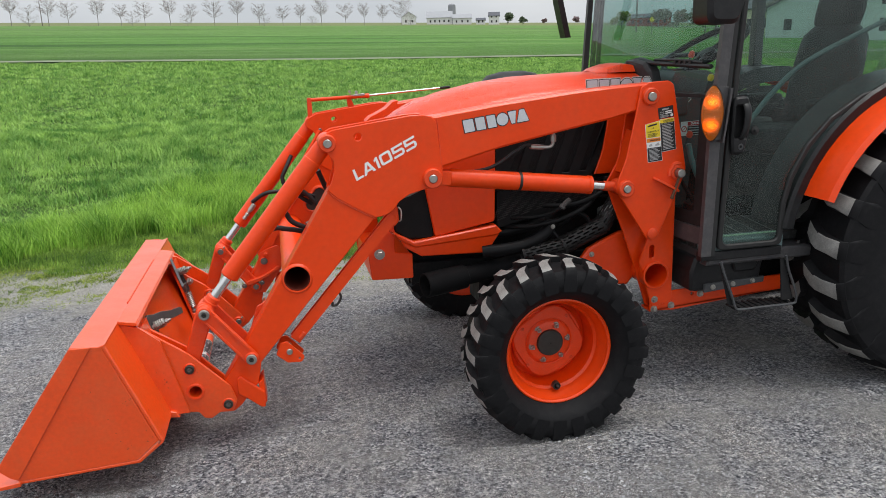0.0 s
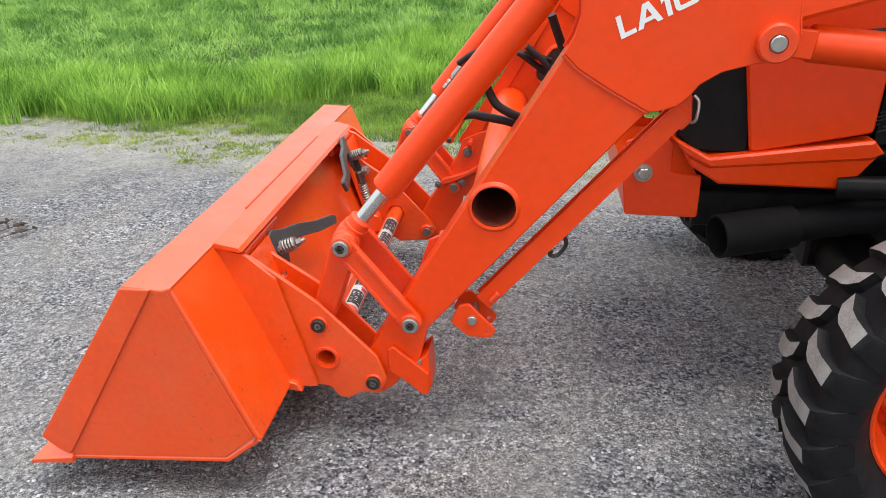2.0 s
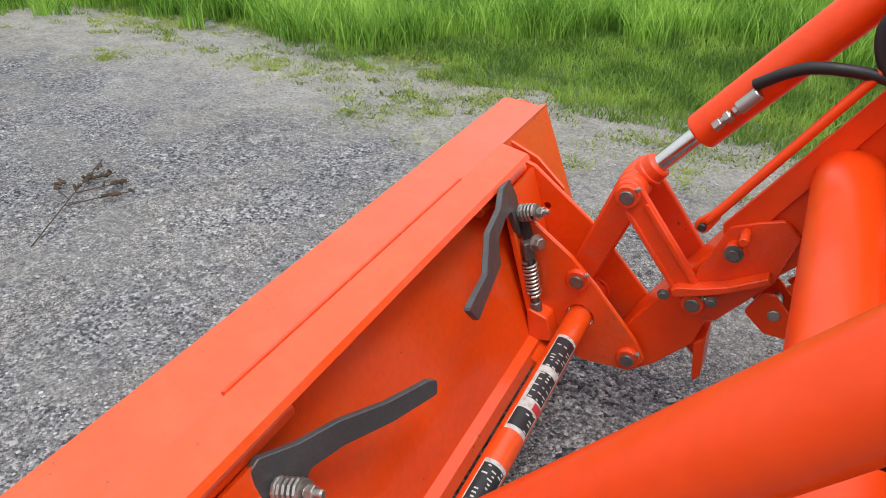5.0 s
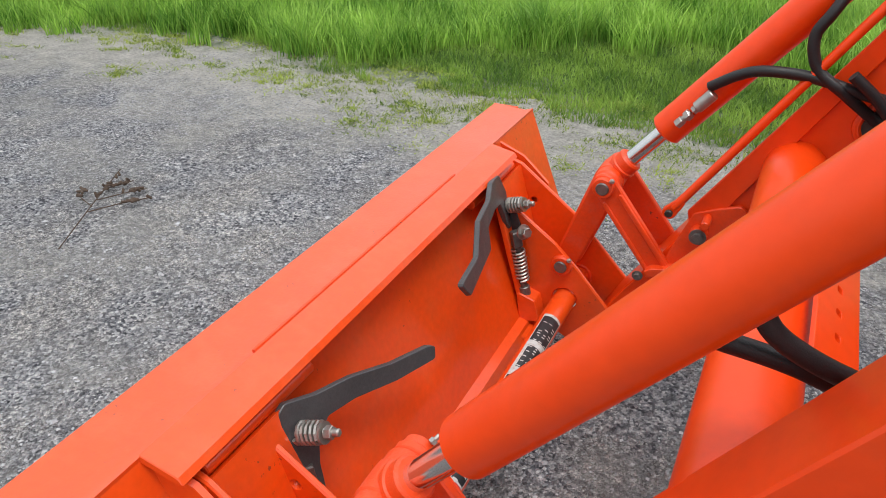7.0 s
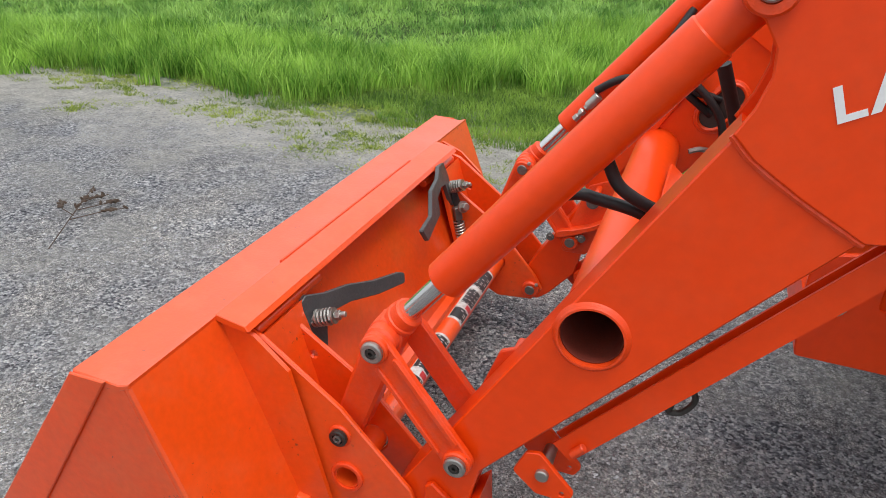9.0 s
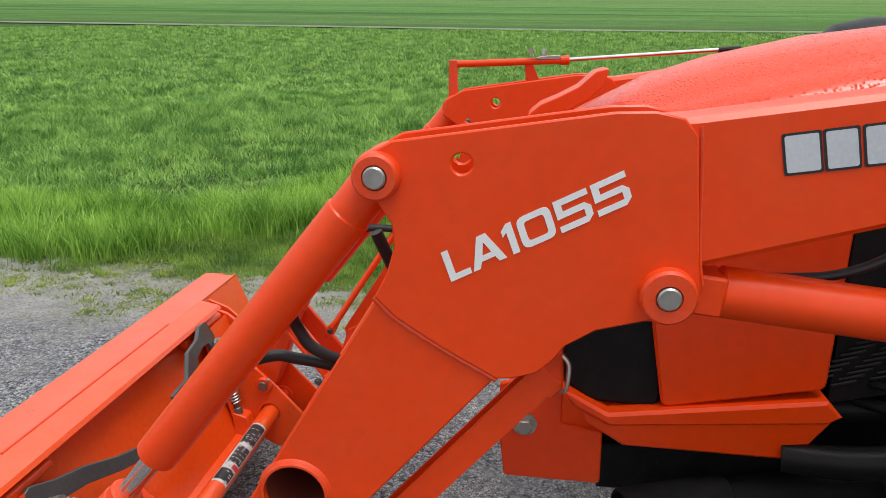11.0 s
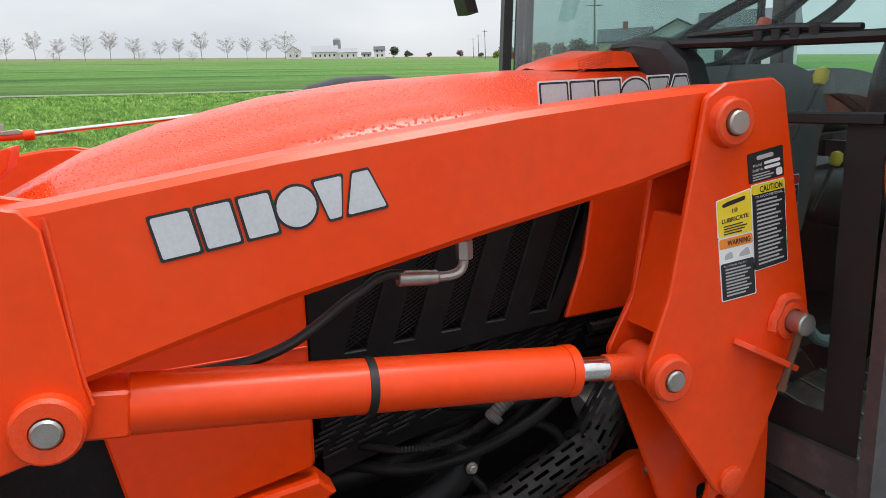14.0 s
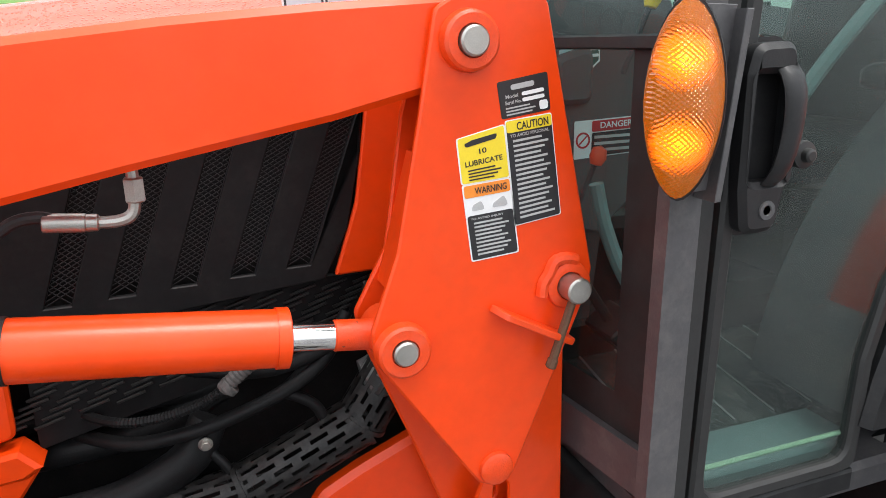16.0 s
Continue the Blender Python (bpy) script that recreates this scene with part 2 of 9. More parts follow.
SEATCLOTH = mat("black_seat_vinyl", (0.012, 0.012, 0.013), 0.55, var=0.2, scale=12, bump=0.08, bump_scale=400)
DASH = mat("grey_dashboard_plastic", (0.085, 0.078, 0.080), 0.5, var=0.12, scale=12, bump=0.2, bump_scale=500)
MAT_FLOOR = mat("ribbed_rubber_mat", (0.027, 0.029, 0.028), 0.6, var=0.3, scale=15, bump=0.4, bump_scale=150, dust=0.5, dust_color=(0.17, 0.17, 0.155))
ALU = mat("cast_aluminium", (0.30, 0.30, 0.30), 0.5, metal=0.5, var=0.2, scale=25, bump=0.3, bump_scale=300, dust=0.25)
TEAL = mat("pale_green_handrail", (0.13, 0.19, 0.19), 0.4, var=0.1, scale=20)
GLASSEDGE = mat("green_glass_edge", (0.38, 0.52, 0.36), 0.35, var=0.35, scale=60)
WHITE = mat("white_vinyl", (0.78, 0.78, 0.78), 0.4, var=0.04, scale=20)
SCUFFED = mat("scuffed_white_label", (0.55, 0.54, 0.53), 0.5, var=0.25, scale=30, dust=0.8, dust_color=(0.30, 0.12, 0.07))
SILVER = mat("silver_vinyl", (0.58, 0.60, 0.63), 0.35, metal=0.15, var=0.10, scale=14)
INK = mat("black_vinyl", (0.018, 0.018, 0.020), 0.4, var=0.1, scale=30)
INKTEXT = mat("grey_print", (0.42, 0.42, 0.42), 0.5, var=0.1, scale=30)
YELLOW = mat("yellow_vinyl", (0.82, 0.62, 0.03), 0.4, var=0.05, scale=30)
AMBERINK = mat("orange_vinyl", (0.85, 0.26, 0.03), 0.4, var=0.05, scale=30)
REDINK = mat("red_vinyl", (0.50, 0.03, 0.035), 0.4, var=0.06, scale=30)
YELLOWKNOB = mat("yellow_knob", (0.72, 0.50, 0.04), 0.4, var=0.08, scale=30)
REDKNOB = mat("red_knob", (0.62, 0.07, 0.03), 0.4, var=0.08, scale=30)
GLASS = glass_mat("tinted_cab_glass", (0.78, 0.92, 0.90), film=0.012)
GLASS_DOOR = glass_mat("tinted_door_glass", (0.62, 0.72, 0.70), film=0.024)

# hood paint carries rain beads
HOODPAINT = mat("wet_orange_paint", (0.80, 0.052, 0.006), 0.30, var=0.05, scale=3.0, bump=0.05, bump_scale=200, coat=0.10)
hn, hl = HOODPAINT.node_tree.nodes, HOODPAINT.node_tree.links
h_co, h_v = hn.new("ShaderNodeTexCoord"), hn.new("ShaderNodeTexVoronoi")
h_v.inputs["Scale"].default_value = 150
hl.new(h_co.outputs["Object"], h_v.inputs["Vector"])
h_r = hn.new("ShaderNodeMapRange")
h_r.inputs["From Min"].default_value, h_r.inputs["From Max"].default_value = 0.12, 0.42
h_r.inputs["To Min"].default_value, h_r.inputs["To Max"].default_value = 1.0, 0.0
hl.new(h_v.outputs["Distance"], h_r.inputs["Value"])
h_b = hn.new("ShaderNodeBump")
h_b.inputs["Strength"].default_value, h_b.inputs["Distance"].default_value = 0.7, 0.002
hl.new(h_r.outputs["Result"], h_b.inputs["Height"])
hl.new(h_b.outputs["Normal"], hn["Principled BSDF"].inputs["Normal"])
hl.new(h_b.outputs["Normal"], hn["Principled BSDF"].inputs["Coat Normal"])

# turn signal: amber lens with a lit bulb behind it
AMBER = bpy.data.materials.new("amber_lens")
AMBER.use_nodes = True
an, al = AMBER.node_tree.nodes, AMBER.node_tree.links
ap = an["Principled BSDF"]
ap.inputs["Base Color"].default_value = (0.88, 0.22, 0.006, 1)
ap.inputs["Roughness"].default_value = 0.12
a_co = an.new("ShaderNodeTexCoord")
a_sep = an.new("ShaderNodeSeparateXYZ")
al.new(a_co.outputs["Object"], a_sep.inputs["Vector"])
a_lines = []
for axis, pitch in (("X", 1250.0), ("Z", 1150.0)):
    s = an.new("ShaderNodeMath")
    s.operation = "MULTIPLY"
    s.inputs[1].default_value = pitch
    si = an.new("ShaderNodeMath")
    si.operation = "SINE"
    al.new(a_sep.outputs[axis], s.inputs[0])
    al.new(s.outputs[0], si.inputs[0])
    a_lines.append(si)
a_mul = an.new("ShaderNodeMath")
a_mul.operation = "MULTIPLY"
al.new(a_lines[0].outputs[0], a_mul.inputs[0])
al.new(a_lines[1].outputs[0], a_mul.inputs[1])
a_b = an.new("ShaderNodeBump")
a_b.inputs["Strength"].default_value, a_b.inputs["Distance"].default_value = 0.6, 0.003
al.new(a_mul.outputs[0], a_b.inputs["Height"])
al.new(a_b.outputs["Normal"], ap.inputs["Normal"])
ap.inputs["Transmission Weight"].default_value = 0.72
ap.inputs["Emission Color"].default_value = (1.0, 0.25, 0.01, 1)
ap.inputs["Emission Strength"].default_value = 0.10
BULB = bpy.data.materials.new("lit_bulb")
BULB.use_nodes = True
bp = BULB.node_tree.nodes["Principled BSDF"]
bp.inputs["Base Color"].default_value = (1, 0.5, 0.08, 1)
bp.inputs["Emission Color"].default_value = (1.0, 0.42, 0.04, 1)
bp.inputs["Emission Strength"].default_value = 4.5
BOWL = mat("amber_lit_reflector", (0.55, 0.24, 0.03), 0.3, metal=0.8, var=0.1, scale=40)

# ---------------------------------------------------------------- building tools
from mathutils.geometry import delaunay_2d_cdt

YC = 3.353  # the tractor's centre line
XZ = Matrix(((1, 0, 0, 0), (0, 0, 1, 0), (0, 1, 0, 0), (0, 0, 0, 1)))
BASE = {}


def thing(name, label, category, at, group="", kind=""):
    ob = new(name)
    ob.location = at
    ob.empty_display_size = 0.1
    BASE[ob] = Vector(at)
    return tagged(ob, label, category, group, kind)


def finish(bm, name, angle=32):
    bmesh.ops.recalc_face_normals(bm, faces=bm.faces)
    me = bpy.data.meshes.new(name)
    bm.to_mesh(me)
    bm.free()
    me.polygons.foreach_set("use_smooth", [True] * len(me.polygons))
    me.set_sharp_from_angle(angle=radians(angle))
    return me


def part(name, bm, material, parent, label="", angle=32):
    """Links a bmesh in world coordinates as one mesh under a thing or a part."""
    base = BASE[parent]
    bmesh.ops.translate(bm, verts=bm.verts, vec=-base)
    me = finish(bm, name, angle)
    me.materials.append(material)
    ob = new(name, me)
    ob.parent = parent
    BASE[ob] = base
    return tagged(ob, label)


def solo(name, bm, material, label, category, at, group="", kind="", angle=32):
    bmesh.ops.translate(bm, verts=bm.verts, vec=-Vector(at))
    me = finish(bm, name, angle)
    me.materials.append(material)
    ob = new(name, me)
    ob.location = at
    BASE[ob] = Vector(at)
    return tagged(ob, label, category, group, kind)


def area2(p):
    return sum(p[i - 1][0] * p[i][1] - p[i][0] * p[i - 1][1] for i in range(len(p)))


def inset(p, d):
    """A counter-clockwise loop drawn in by d (a clockwise one drawn out)."""
    out, n = [], len(p)
    for i in range(n):
        a, b, c = Vector(p[i - 1]), Vector(p[i]), Vector(p[(i + 1) % n])
        u, v = (b - a).normalized(), (c - b).normalized()
        nu, nv = Vector((-u.y, u.x)), Vector((-v.y, v.x))
        k = nu + nv
        k = k / max(k.length_squared, 0.35) * 2 if k.length > 1e-6 else nu
        out.append(tuple(b + k * d))
    return out


def rounded(p, r, n=4):
    """Fillets the corners of a loop; r is one radius or one per corner."""
    out, m = [], len(p)
    rs = r if isinstance(r, (list, tuple)) else [r] * m
    for i in range(m):
        a, b, c = Vector(p[i - 1]), Vector(p[i]), Vector(p[(i + 1) % m])
        u, v = (a - b), (c - b)
        lu, lv = u.length, v.length
        if rs[i] <= 0 or lu < 1e-6 or lv < 1e-6:
            out.append(tuple(b))
            continue
        u, v = u / lu, v / lv
        ang = math.acos(max(-1, min(1, u.dot(v))))
        if ang > 3.05:
            out.append(tuple(b))
            continue
        t = min(rs[i] / math.tan(ang / 2), lu * 0.48, lv * 0.48)
        p0, p1 = b + u * t, b + v * t
        for k in range(n + 1):
            s = k / n
            out.append(tuple(p0 * (1 - s) ** 2 + b * 2 * s * (1 - s) + p1 * s ** 2))
    return out


def circle(x, z, r, n=20, a0=0.0):
    return [(x + r * math.cos(a0 + 2 * math.pi * i / n), z + r * math.sin(a0 + 2 * math.pi * i / n)) for i in range(n)]


def prism(bm, outer, h0, h1, b=0.003, holes=(), m=XZ):
    """A plate: outline (u, v) with holes, from h0 to h1, its rims chamfered by b; m takes (u, v, h) to the world."""
    if h0 > h1:
        h0, h1 = h1, h0
    b = min(b, (h1 - h0) * 0.45)
    loops = [outer if area2(outer) > 0 else outer[::-1]] + [h[::-1] if area2(h) > 0 else h for h in holes]
    levels = [(h0, b), (h0 + b, 0), (h1 - b, 0), (h1, b)] if b > 0 else [(h0, 0), (h1, 0)]
    caps = {0: [], len(levels) - 1: []}
    for lp in loops:
        rings = []
        for i, (h, d) in enumerate(levels):
            pts = inset(lp, d) if d else lp
            ring = [bm.verts.new(m @ Vector((u, v, h))) for u, v in pts]
            rings.append(ring)
            if i in caps:
                caps[i].append((pts, ring))
        for r0, r1 in zip(rings, rings[1:]):
            for k in range(len(lp)):
                bm.faces.new((r0[k - 1], r0[k], r1[k], r1[k - 1]))
    for side in caps.values():
        flat = [v for _, ring in side for v in ring]
        if len(side) == 1 and len(side[0][0]) == 4:
            bm.faces.new(flat)
            continue
        pts2, edges = [], []
        for pts, _ in side:
            k0 = len(pts2)
            pts2 += [Vector(q) for q in pts]
            edges += [(k0 + k, k0 + (k + 1) % len(pts)) for k in range(len(pts))]
        vs, _, tris, orig, _, _ = delaunay_2d_cdt(pts2, edges, [], 0, 1e-7)
        for tri in tris:
            c = sum((vs[k] for k in tri), Vector((0, 0))) / len(tri)
            crossings = sum((pts2[a].y > c.y) != (pts2[b_].y > c.y) and c.x < pts2[a].x + (c.y - pts2[a].y) / (pts2[b_].y - pts2[a].y) * (pts2[b_].x - pts2[a].x) for a, b_ in edges)
            if crossings % 2:
                keys = [orig[k][0] for k in tri if orig[k]]
                if len(set(keys)) == len(tri):
                    bm.faces.new([flat[k] for k in keys])
    return bm


def box(bm, x0, x1, y0, y1, z0, z1, b=0.004):
    return prism(bm, [(x0, z0), (x1, z0), (x1, z1), (x0, z1)], y0, y1, b)


def frame_of(axis):
    a = Vector(axis).normalized()
    u = a.cross(Vector((0, 0, 1)) if abs(a.z) < 0.95 else Vector((1, 0, 0))).normalized()
    return a, u, a.cross(u)


def lathe(bm, origin, axis, prof, seg=24, closed=False):
    """Turns a profile of (height along the axis, radius); radius 0 closes it."""
    o = Vector(origin)
    a, u, v = frame_of(axis)
    rings = []
    for h, r in prof:
        if r <= 1e-6:
            rings.append([bm.verts.new(o + a * h)])
        else:
            rings.append([bm.verts.new(o + a * h + (u * math.cos(t) + v * math.sin(t)) * r) for t in (2 * math.pi * k / seg for k in range(seg))])
    pairs = list(zip(rings, rings[1:])) + ([(rings[-1], rings[0])] if closed else [])
    for r0, r1 in pairs:
        if len(r0) == 1 and len(r1) == 1:
            continue
        for k in range(seg):
            j = (k + 1) % seg
            if len(r0) == 1:
                bm.faces.new((r0[0], r1[j], r1[k]))
            elif len(r1) == 1:
                bm.faces.new((r0[k], r0[j], r1[0]))
            else:
                bm.faces.new((r0[k], r0[j], r1[j], r1[k]))
    return bm


def rod(bm, p0, p1, r, seg=18, b=0.002, r1=None):
    p0, p1 = Vector(p0), Vector(p1)
    d = (p1 - p0).length
    r1 = r if r1 is None else r1
    return lathe(bm, p0, p1 - p0, [(0, 0), (0, r - b), (b, r), (d - b, r1), (d, r1 - b), (d, 0)], seg)


def pipe(bm, p0, p1, ro, ri, seg=24, b=0.002):
    p0, p1 = Vector(p0), Vector(p1)
    d = (p1 - p0).length
    return lathe(bm, p0, p1 - p0, [(0, ri), (0, ro - b), (b, ro), (d - b, ro), (d, ro - b), (d, ri)], seg, closed=True)


def hexbolt(bm, p, axis, r, h, washer=True):
    a = Vector(axis).normalized()
    if washer:
        lathe(bm, p, a, [(0, 0), (0, r * 1.45), (h * 0.2, r * 1.45), (h * 0.22, 0)], 16)
    lathe(bm, Vector(p) + a * h * 0.2, a, [(0, 0), (0, r), (h * 0.7, r), (h * 0.8, r * 0.86), (h * 0.8, 0)], 6)
    return bm


def smooth_path(pts, n=6):
    pts = [Vector(p) for p in pts]
    if len(pts) < 3:
        return pts
    ext = [2 * pts[0] - pts[1]] + pts + [2 * pts[-1] - pts[-2]]
    out = []
    for i in range(1, len(ext) - 2):
        a, b, c, d = ext[i - 1:i + 3]
        for k in range(n):
            t = k / n
            out.append(0.5 * (2 * b + (c - a) * t + (2 * a - 5 * b + 4 * c - d) * t * t + (3 * b - a - 3 * c + d) * t ** 3))
    return out + [pts[-1]]


def sweep(bm, pts, r, seg=8, n=6, ribs=0.0):
    """A round tube along a smooth path."""
    path = smooth_path(pts, n)
    rings, u = [], None
    for i, p in enumerate(path):
        t = (path[min(i + 1, len(path) - 1)] - path[max(i - 1, 0)]).normalized()
        if u is None:
            _, u, _ = frame_of(t)
        u = (u - t * u.dot(t)).normalized()
        v = t.cross(u)
        rr = r * (1 + (ribs if i % 2 else 0))
        rings.append([bm.verts.new(p + (u * math.cos(a) + v * math.sin(a)) * rr) for a in (2 * math.pi * k / seg for k in range(seg))])
    for r0, r1 in zip(rings, rings[1:]):
        for k in range(seg):
            j = (k + 1) % seg
            bm.faces.new((r0[k], r0[j], r1[j], r1[k]))
    bm.faces.new(rings[0][::-1])
    bm.faces.new(rings[-1])
    return bm


def loft(bm, rings, cap=True, close=True):
    vs = [[bm.verts.new(p) for p in r] for r in rings]
    n = len(vs[0])
    for r0, r1 in zip(vs, vs[1:]):
        for k in range(n if close else n - 1):
            j = (k + 1) % n
            bm.faces.new((r0[k], r0[j], r1[j], r1[k]))
    if cap and close:
        bm.faces.new(vs[0][::-1])
        bm.faces.new(vs[-1])
    return bm


def words(name, text, material, parent, at, height, width, turn=0.0, shear=0.0, bold=0.0, out=0.0012):
    """Lettering on a face that looks towards -y: at is its lower left corner (x, y, z), turn in degrees."""
    cu = bpy.data.curves.new(name, "FONT")
    cu.body, cu.size, cu.shear, cu.offset, cu.extrude = text, 1.0, shear, bold, 0.0
    tmp = new("lettering_source", cu)
    bpy.context.view_layer.update()
    me = bpy.data.meshes.new_from_object(tmp.evaluated_get(bpy.context.evaluated_depsgraph_get()))
    bpy.data.objects.remove(tmp)
    bpy.data.curves.remove(cu)
    xs, ys = [v.co.x for v in me.vertices], [v.co.y for v in me.vertices]
    sx, sy = width / (max(xs) - min(xs)), height / (max(ys) - min(ys))
    c, s = math.cos(radians(turn)), math.sin(radians(turn))
    base = BASE[parent]
    for v in me.vertices:
        u, w = (v.co.x - min(xs)) * sx, (v.co.y - min(ys)) * sy
        v.co = Vector((at[0] + u * c - w * s, at[1] - out, at[2] + u * s + w * c)) - base
    me.materials.append(material)
    ob = new(name, me)
    ob.parent = parent
    BASE[ob] = base
    return ob


def Y(off, side):
    """Lateral offset from the centre line; side -1 is the tractor's left, which faces the walk."""
    return YC + side * off

# ---------------------------------------------------------------- ground
def ease(t):
    t = max(0.0, min(1.0, t))
    return t * t * (3 - 2 * t)


def land(x, y):
    """Height of the ground: level under the tractor, the field rising gently beyond the verge."""
    return 0.0535 * max(0.0, y - 6.2) * ease((y - 6.2) / 6) - 0.0203 * x * ease((y - 6.2) / 25) + 0.003 * min(200.0, max(0.0, y - 150))


def verge(x):
    """Where the gravel ends."""
    return 5.45 + 0.55 * ease((-1.0 - x) / 2.6) - 0.35 * ease((-4.0 - x) / 3)


def ground_mat():
    m = bpy.data.materials.new("gravel_and_field")
    m.use_nodes = True
    n, l = m.node_tree.nodes, m.node_tree.links
    p = n["Principled BSDF"]
    co = n.new("ShaderNodeTexCoord")

    def noise_at(scale, detail=4.0, rough=0.55):
        t = n.new("ShaderNodeTexNoise")
        t.inputs["Scale"].default_value, t.inputs["Detail"].default_value, t.inputs["Roughness"].default_value = scale, detail, rough
        l.new(co.outputs["Object"], t.inputs["Vector"])
        return t.outputs["Fac"]

    def ramp(value, *stops):
        r = n.new("ShaderNodeValToRGB")
        while len(r.color_ramp.elements) < len(stops):
            r.color_ramp.elements.new(0.5)
        for e, (at, c) in zip(r.color_ramp.elements, stops):
            e.position, e.color = at, (*c, 1)
        l.new(value, r.inputs["Fac"])
        return r.outputs["Color"]

    def math_(op, a, b=None, c=None):
        t = n.new("ShaderNodeMath")
        t.operation = op
        for i, v in enumerate((a, b, c)):
            if v is None:
                continue
            if isinstance(v, (int, float)):
                t.inputs[i].default_value = v
            else:
                l.new(v, t.inputs[i])
        return t.outputs[0]

    def mix(f, a, b, how="MIX"):
        t = n.new("ShaderNodeMix")
        t.data_type, t.blend_type = "RGBA", how
        for sock, v in (("Factor", f), ("A", a), ("B", b)):
            if isinstance(v, (int, float)):
                t.inputs[sock].default_value = v
            elif isinstance(v, tuple):
                t.inputs[sock].default_value = (*v, 1)
            else:
                l.new(v, t.inputs[sock])
        return t.outputs["Result"]

    sep = n.new("ShaderNodeSeparateXYZ")
    l.new(co.outputs["Object"], sep.inputs["Vector"])
    X, Yv = sep.outputs["X"], sep.outputs["Y"]
    # crushed stone
    v1, v2 = n.new("ShaderNodeTexVoronoi"), n.new("ShaderNodeTexVoronoi")
    v1.inputs["Scale"].default_value, v2.inputs["Scale"].default_value = 120, 260
    l.new(co.outputs["Object"], v1.inputs["Vector"])
    l.new(co.outputs["Object"], v2.inputs["Vector"])
    s1 = n.new("ShaderNodeSeparateColor")
    s2 = n.new("ShaderNodeSeparateColor")
    l.new(v1.outputs["Color"], s1.inputs["Color"])
    l.new(v2.outputs["Color"], s2.inputs["Color"])
    stone1 = ramp(s1.outputs["Red"], (0.0, (0.06, 0.063, 0.074)), (0.35, (0.215, 0.22, 0.236)), (0.7, (0.43, 0.432, 0.445)), (0.92, (0.60, 0.60, 0.60)), (1.0, (0.62, 0.615, 0.61)))
    stone2 = ramp(s2.outputs["Green"], (0.0, (0.10, 0.097, 0.096)), (0.6, (0.37, 0.362, 0.355)), (1.0, (0.66, 0.645, 0.625)))
    which = ramp(noise_at(3.0, 5), (0.42, (0, 0, 0)), (0.58, (1, 1, 1)))
    gravel = mix(which, stone1, stone2)
    gravel = mix(0.7, gravel, ramp(noise_at(0.9, 7, 0.65), (0.34, (0.58, 0.60, 0.65)), (0.52, (0.92, 0.92, 0.93)), (0.66, (1.16, 1.13, 1.08))), "MULTIPLY")
    gravel = mix(0.75, gravel, ramp(noise_at(14.0, 5, 0.7), (0.36, (0.62, 0.63, 0.66)), (0.5, (0.98, 0.98, 0.98)), (0.64, (1.32, 1.30, 1.27))), "MULTIPLY")
    gravel = mix(0.85, gravel, ramp(noise_at(48.0, 4, 0.7), (0.40, (0.50, 0.50, 0.53)), (0.60, (1.50, 1.50, 1.49))), "MULTIPLY")
    fines = ramp(noise_at(2.2, 8, 0.75), (0.47, (0, 0, 0)), (0.64, (1, 1, 1)))
    silt = ramp(noise_at(60.0, 5, 0.7), (0.3, (0.25, 0.245, 0.232)), (0.7, (0.49, 0.475, 0.445)))
    gravel = mix(math_("MULTIPLY", fines, 0.6), gravel, silt)
    # soil and turf
    soil = ramp(noise_at(7.0, 6, 0.7), (0.3, (0.40, 0.385, 0.345)), (0.7, (0.66, 0.635, 0.58)))
    soil = mix(0.75, soil, ramp(noise_at(55.0, 5, 0.75), (0.36, (0.55, 0.55, 0.56)), (0.62, (1.22, 1.21, 1.20))), "MULTIPLY")
    far_fac = math_("MULTIPLY", math_("SUBTRACT", Yv, 10.0), 0.02)
    turf = ramp(noise_at(9.0, 6, 0.7), (0.3, (0.035, 0.08, 0.014)), (0.55, (0.065, 0.13, 0.022)), (0.75, (0.11, 0.175, 0.04)))
    stretch = n.new("ShaderNodeMapping")
    stretch.inputs["Scale"].default_value = (0.018, 0.16, 0.1)
    l.new(co.outputs["Object"], stretch.inputs["Vector"])
    rows = n.new("ShaderNodeTexNoise")
    rows.inputs["Scale"].default_value, rows.inputs["Detail"].default_value = 1.3, 8.0
    l.new(stretch.outputs["Vector"], rows.inputs["Vector"])
    meadow = ramp(rows.outputs["Fac"], (0.36, (0.046, 0.125, 0.020)), (0.46, (0.080, 0.200, 0.032)), (0.54, (0.098, 0.225, 0.040)), (0.66, (0.145, 0.265, 0.066)))
    # strips of other growth across the distance: a paler ley, then stubble
    dist = math_("ADD", Yv, math_("MULTIPLY", math_("SUBTRACT", noise_at(0.02, 4), 0.5), 60.0))
    pale = n.new("ShaderNodeMapRange")
    pale.inputs["From Min"].default_value, pale.inputs["From Max"].default_value = 100.0, 118.0
    l.new(dist, pale.inputs["Value"])
    meadow = mix(pale.outputs["Result"], meadow, mix(0.3, meadow, (0.16, 0.25, 0.075)))
    dry = n.new("ShaderNodeMapRange")
    dry.inputs["From Min"].default_value, dry.inputs["From Max"].default_value = 300.0, 340.0
    l.new(dist, dry.inputs["Value"])
    meadow = mix(dry.outputs["Result"], meadow, mix(0.65, meadow, (0.20, 0.17, 0.10)))
    far_turf = mix(0.8, meadow, ramp(noise_at(0.45, 9, 0.75), (0.3, (0.5, 0.58, 0.45)), (0.7, (1.25, 1.2, 1.2))), "MULTIPLY")
    grass = mix(far_fac, turf, far_turf)
    # where each lies
    wob = math_("SUBTRACT", math_("ADD", noise_at(1.1, 6, 0.7), noise_at(5.0, 6, 0.75)), 1.0)
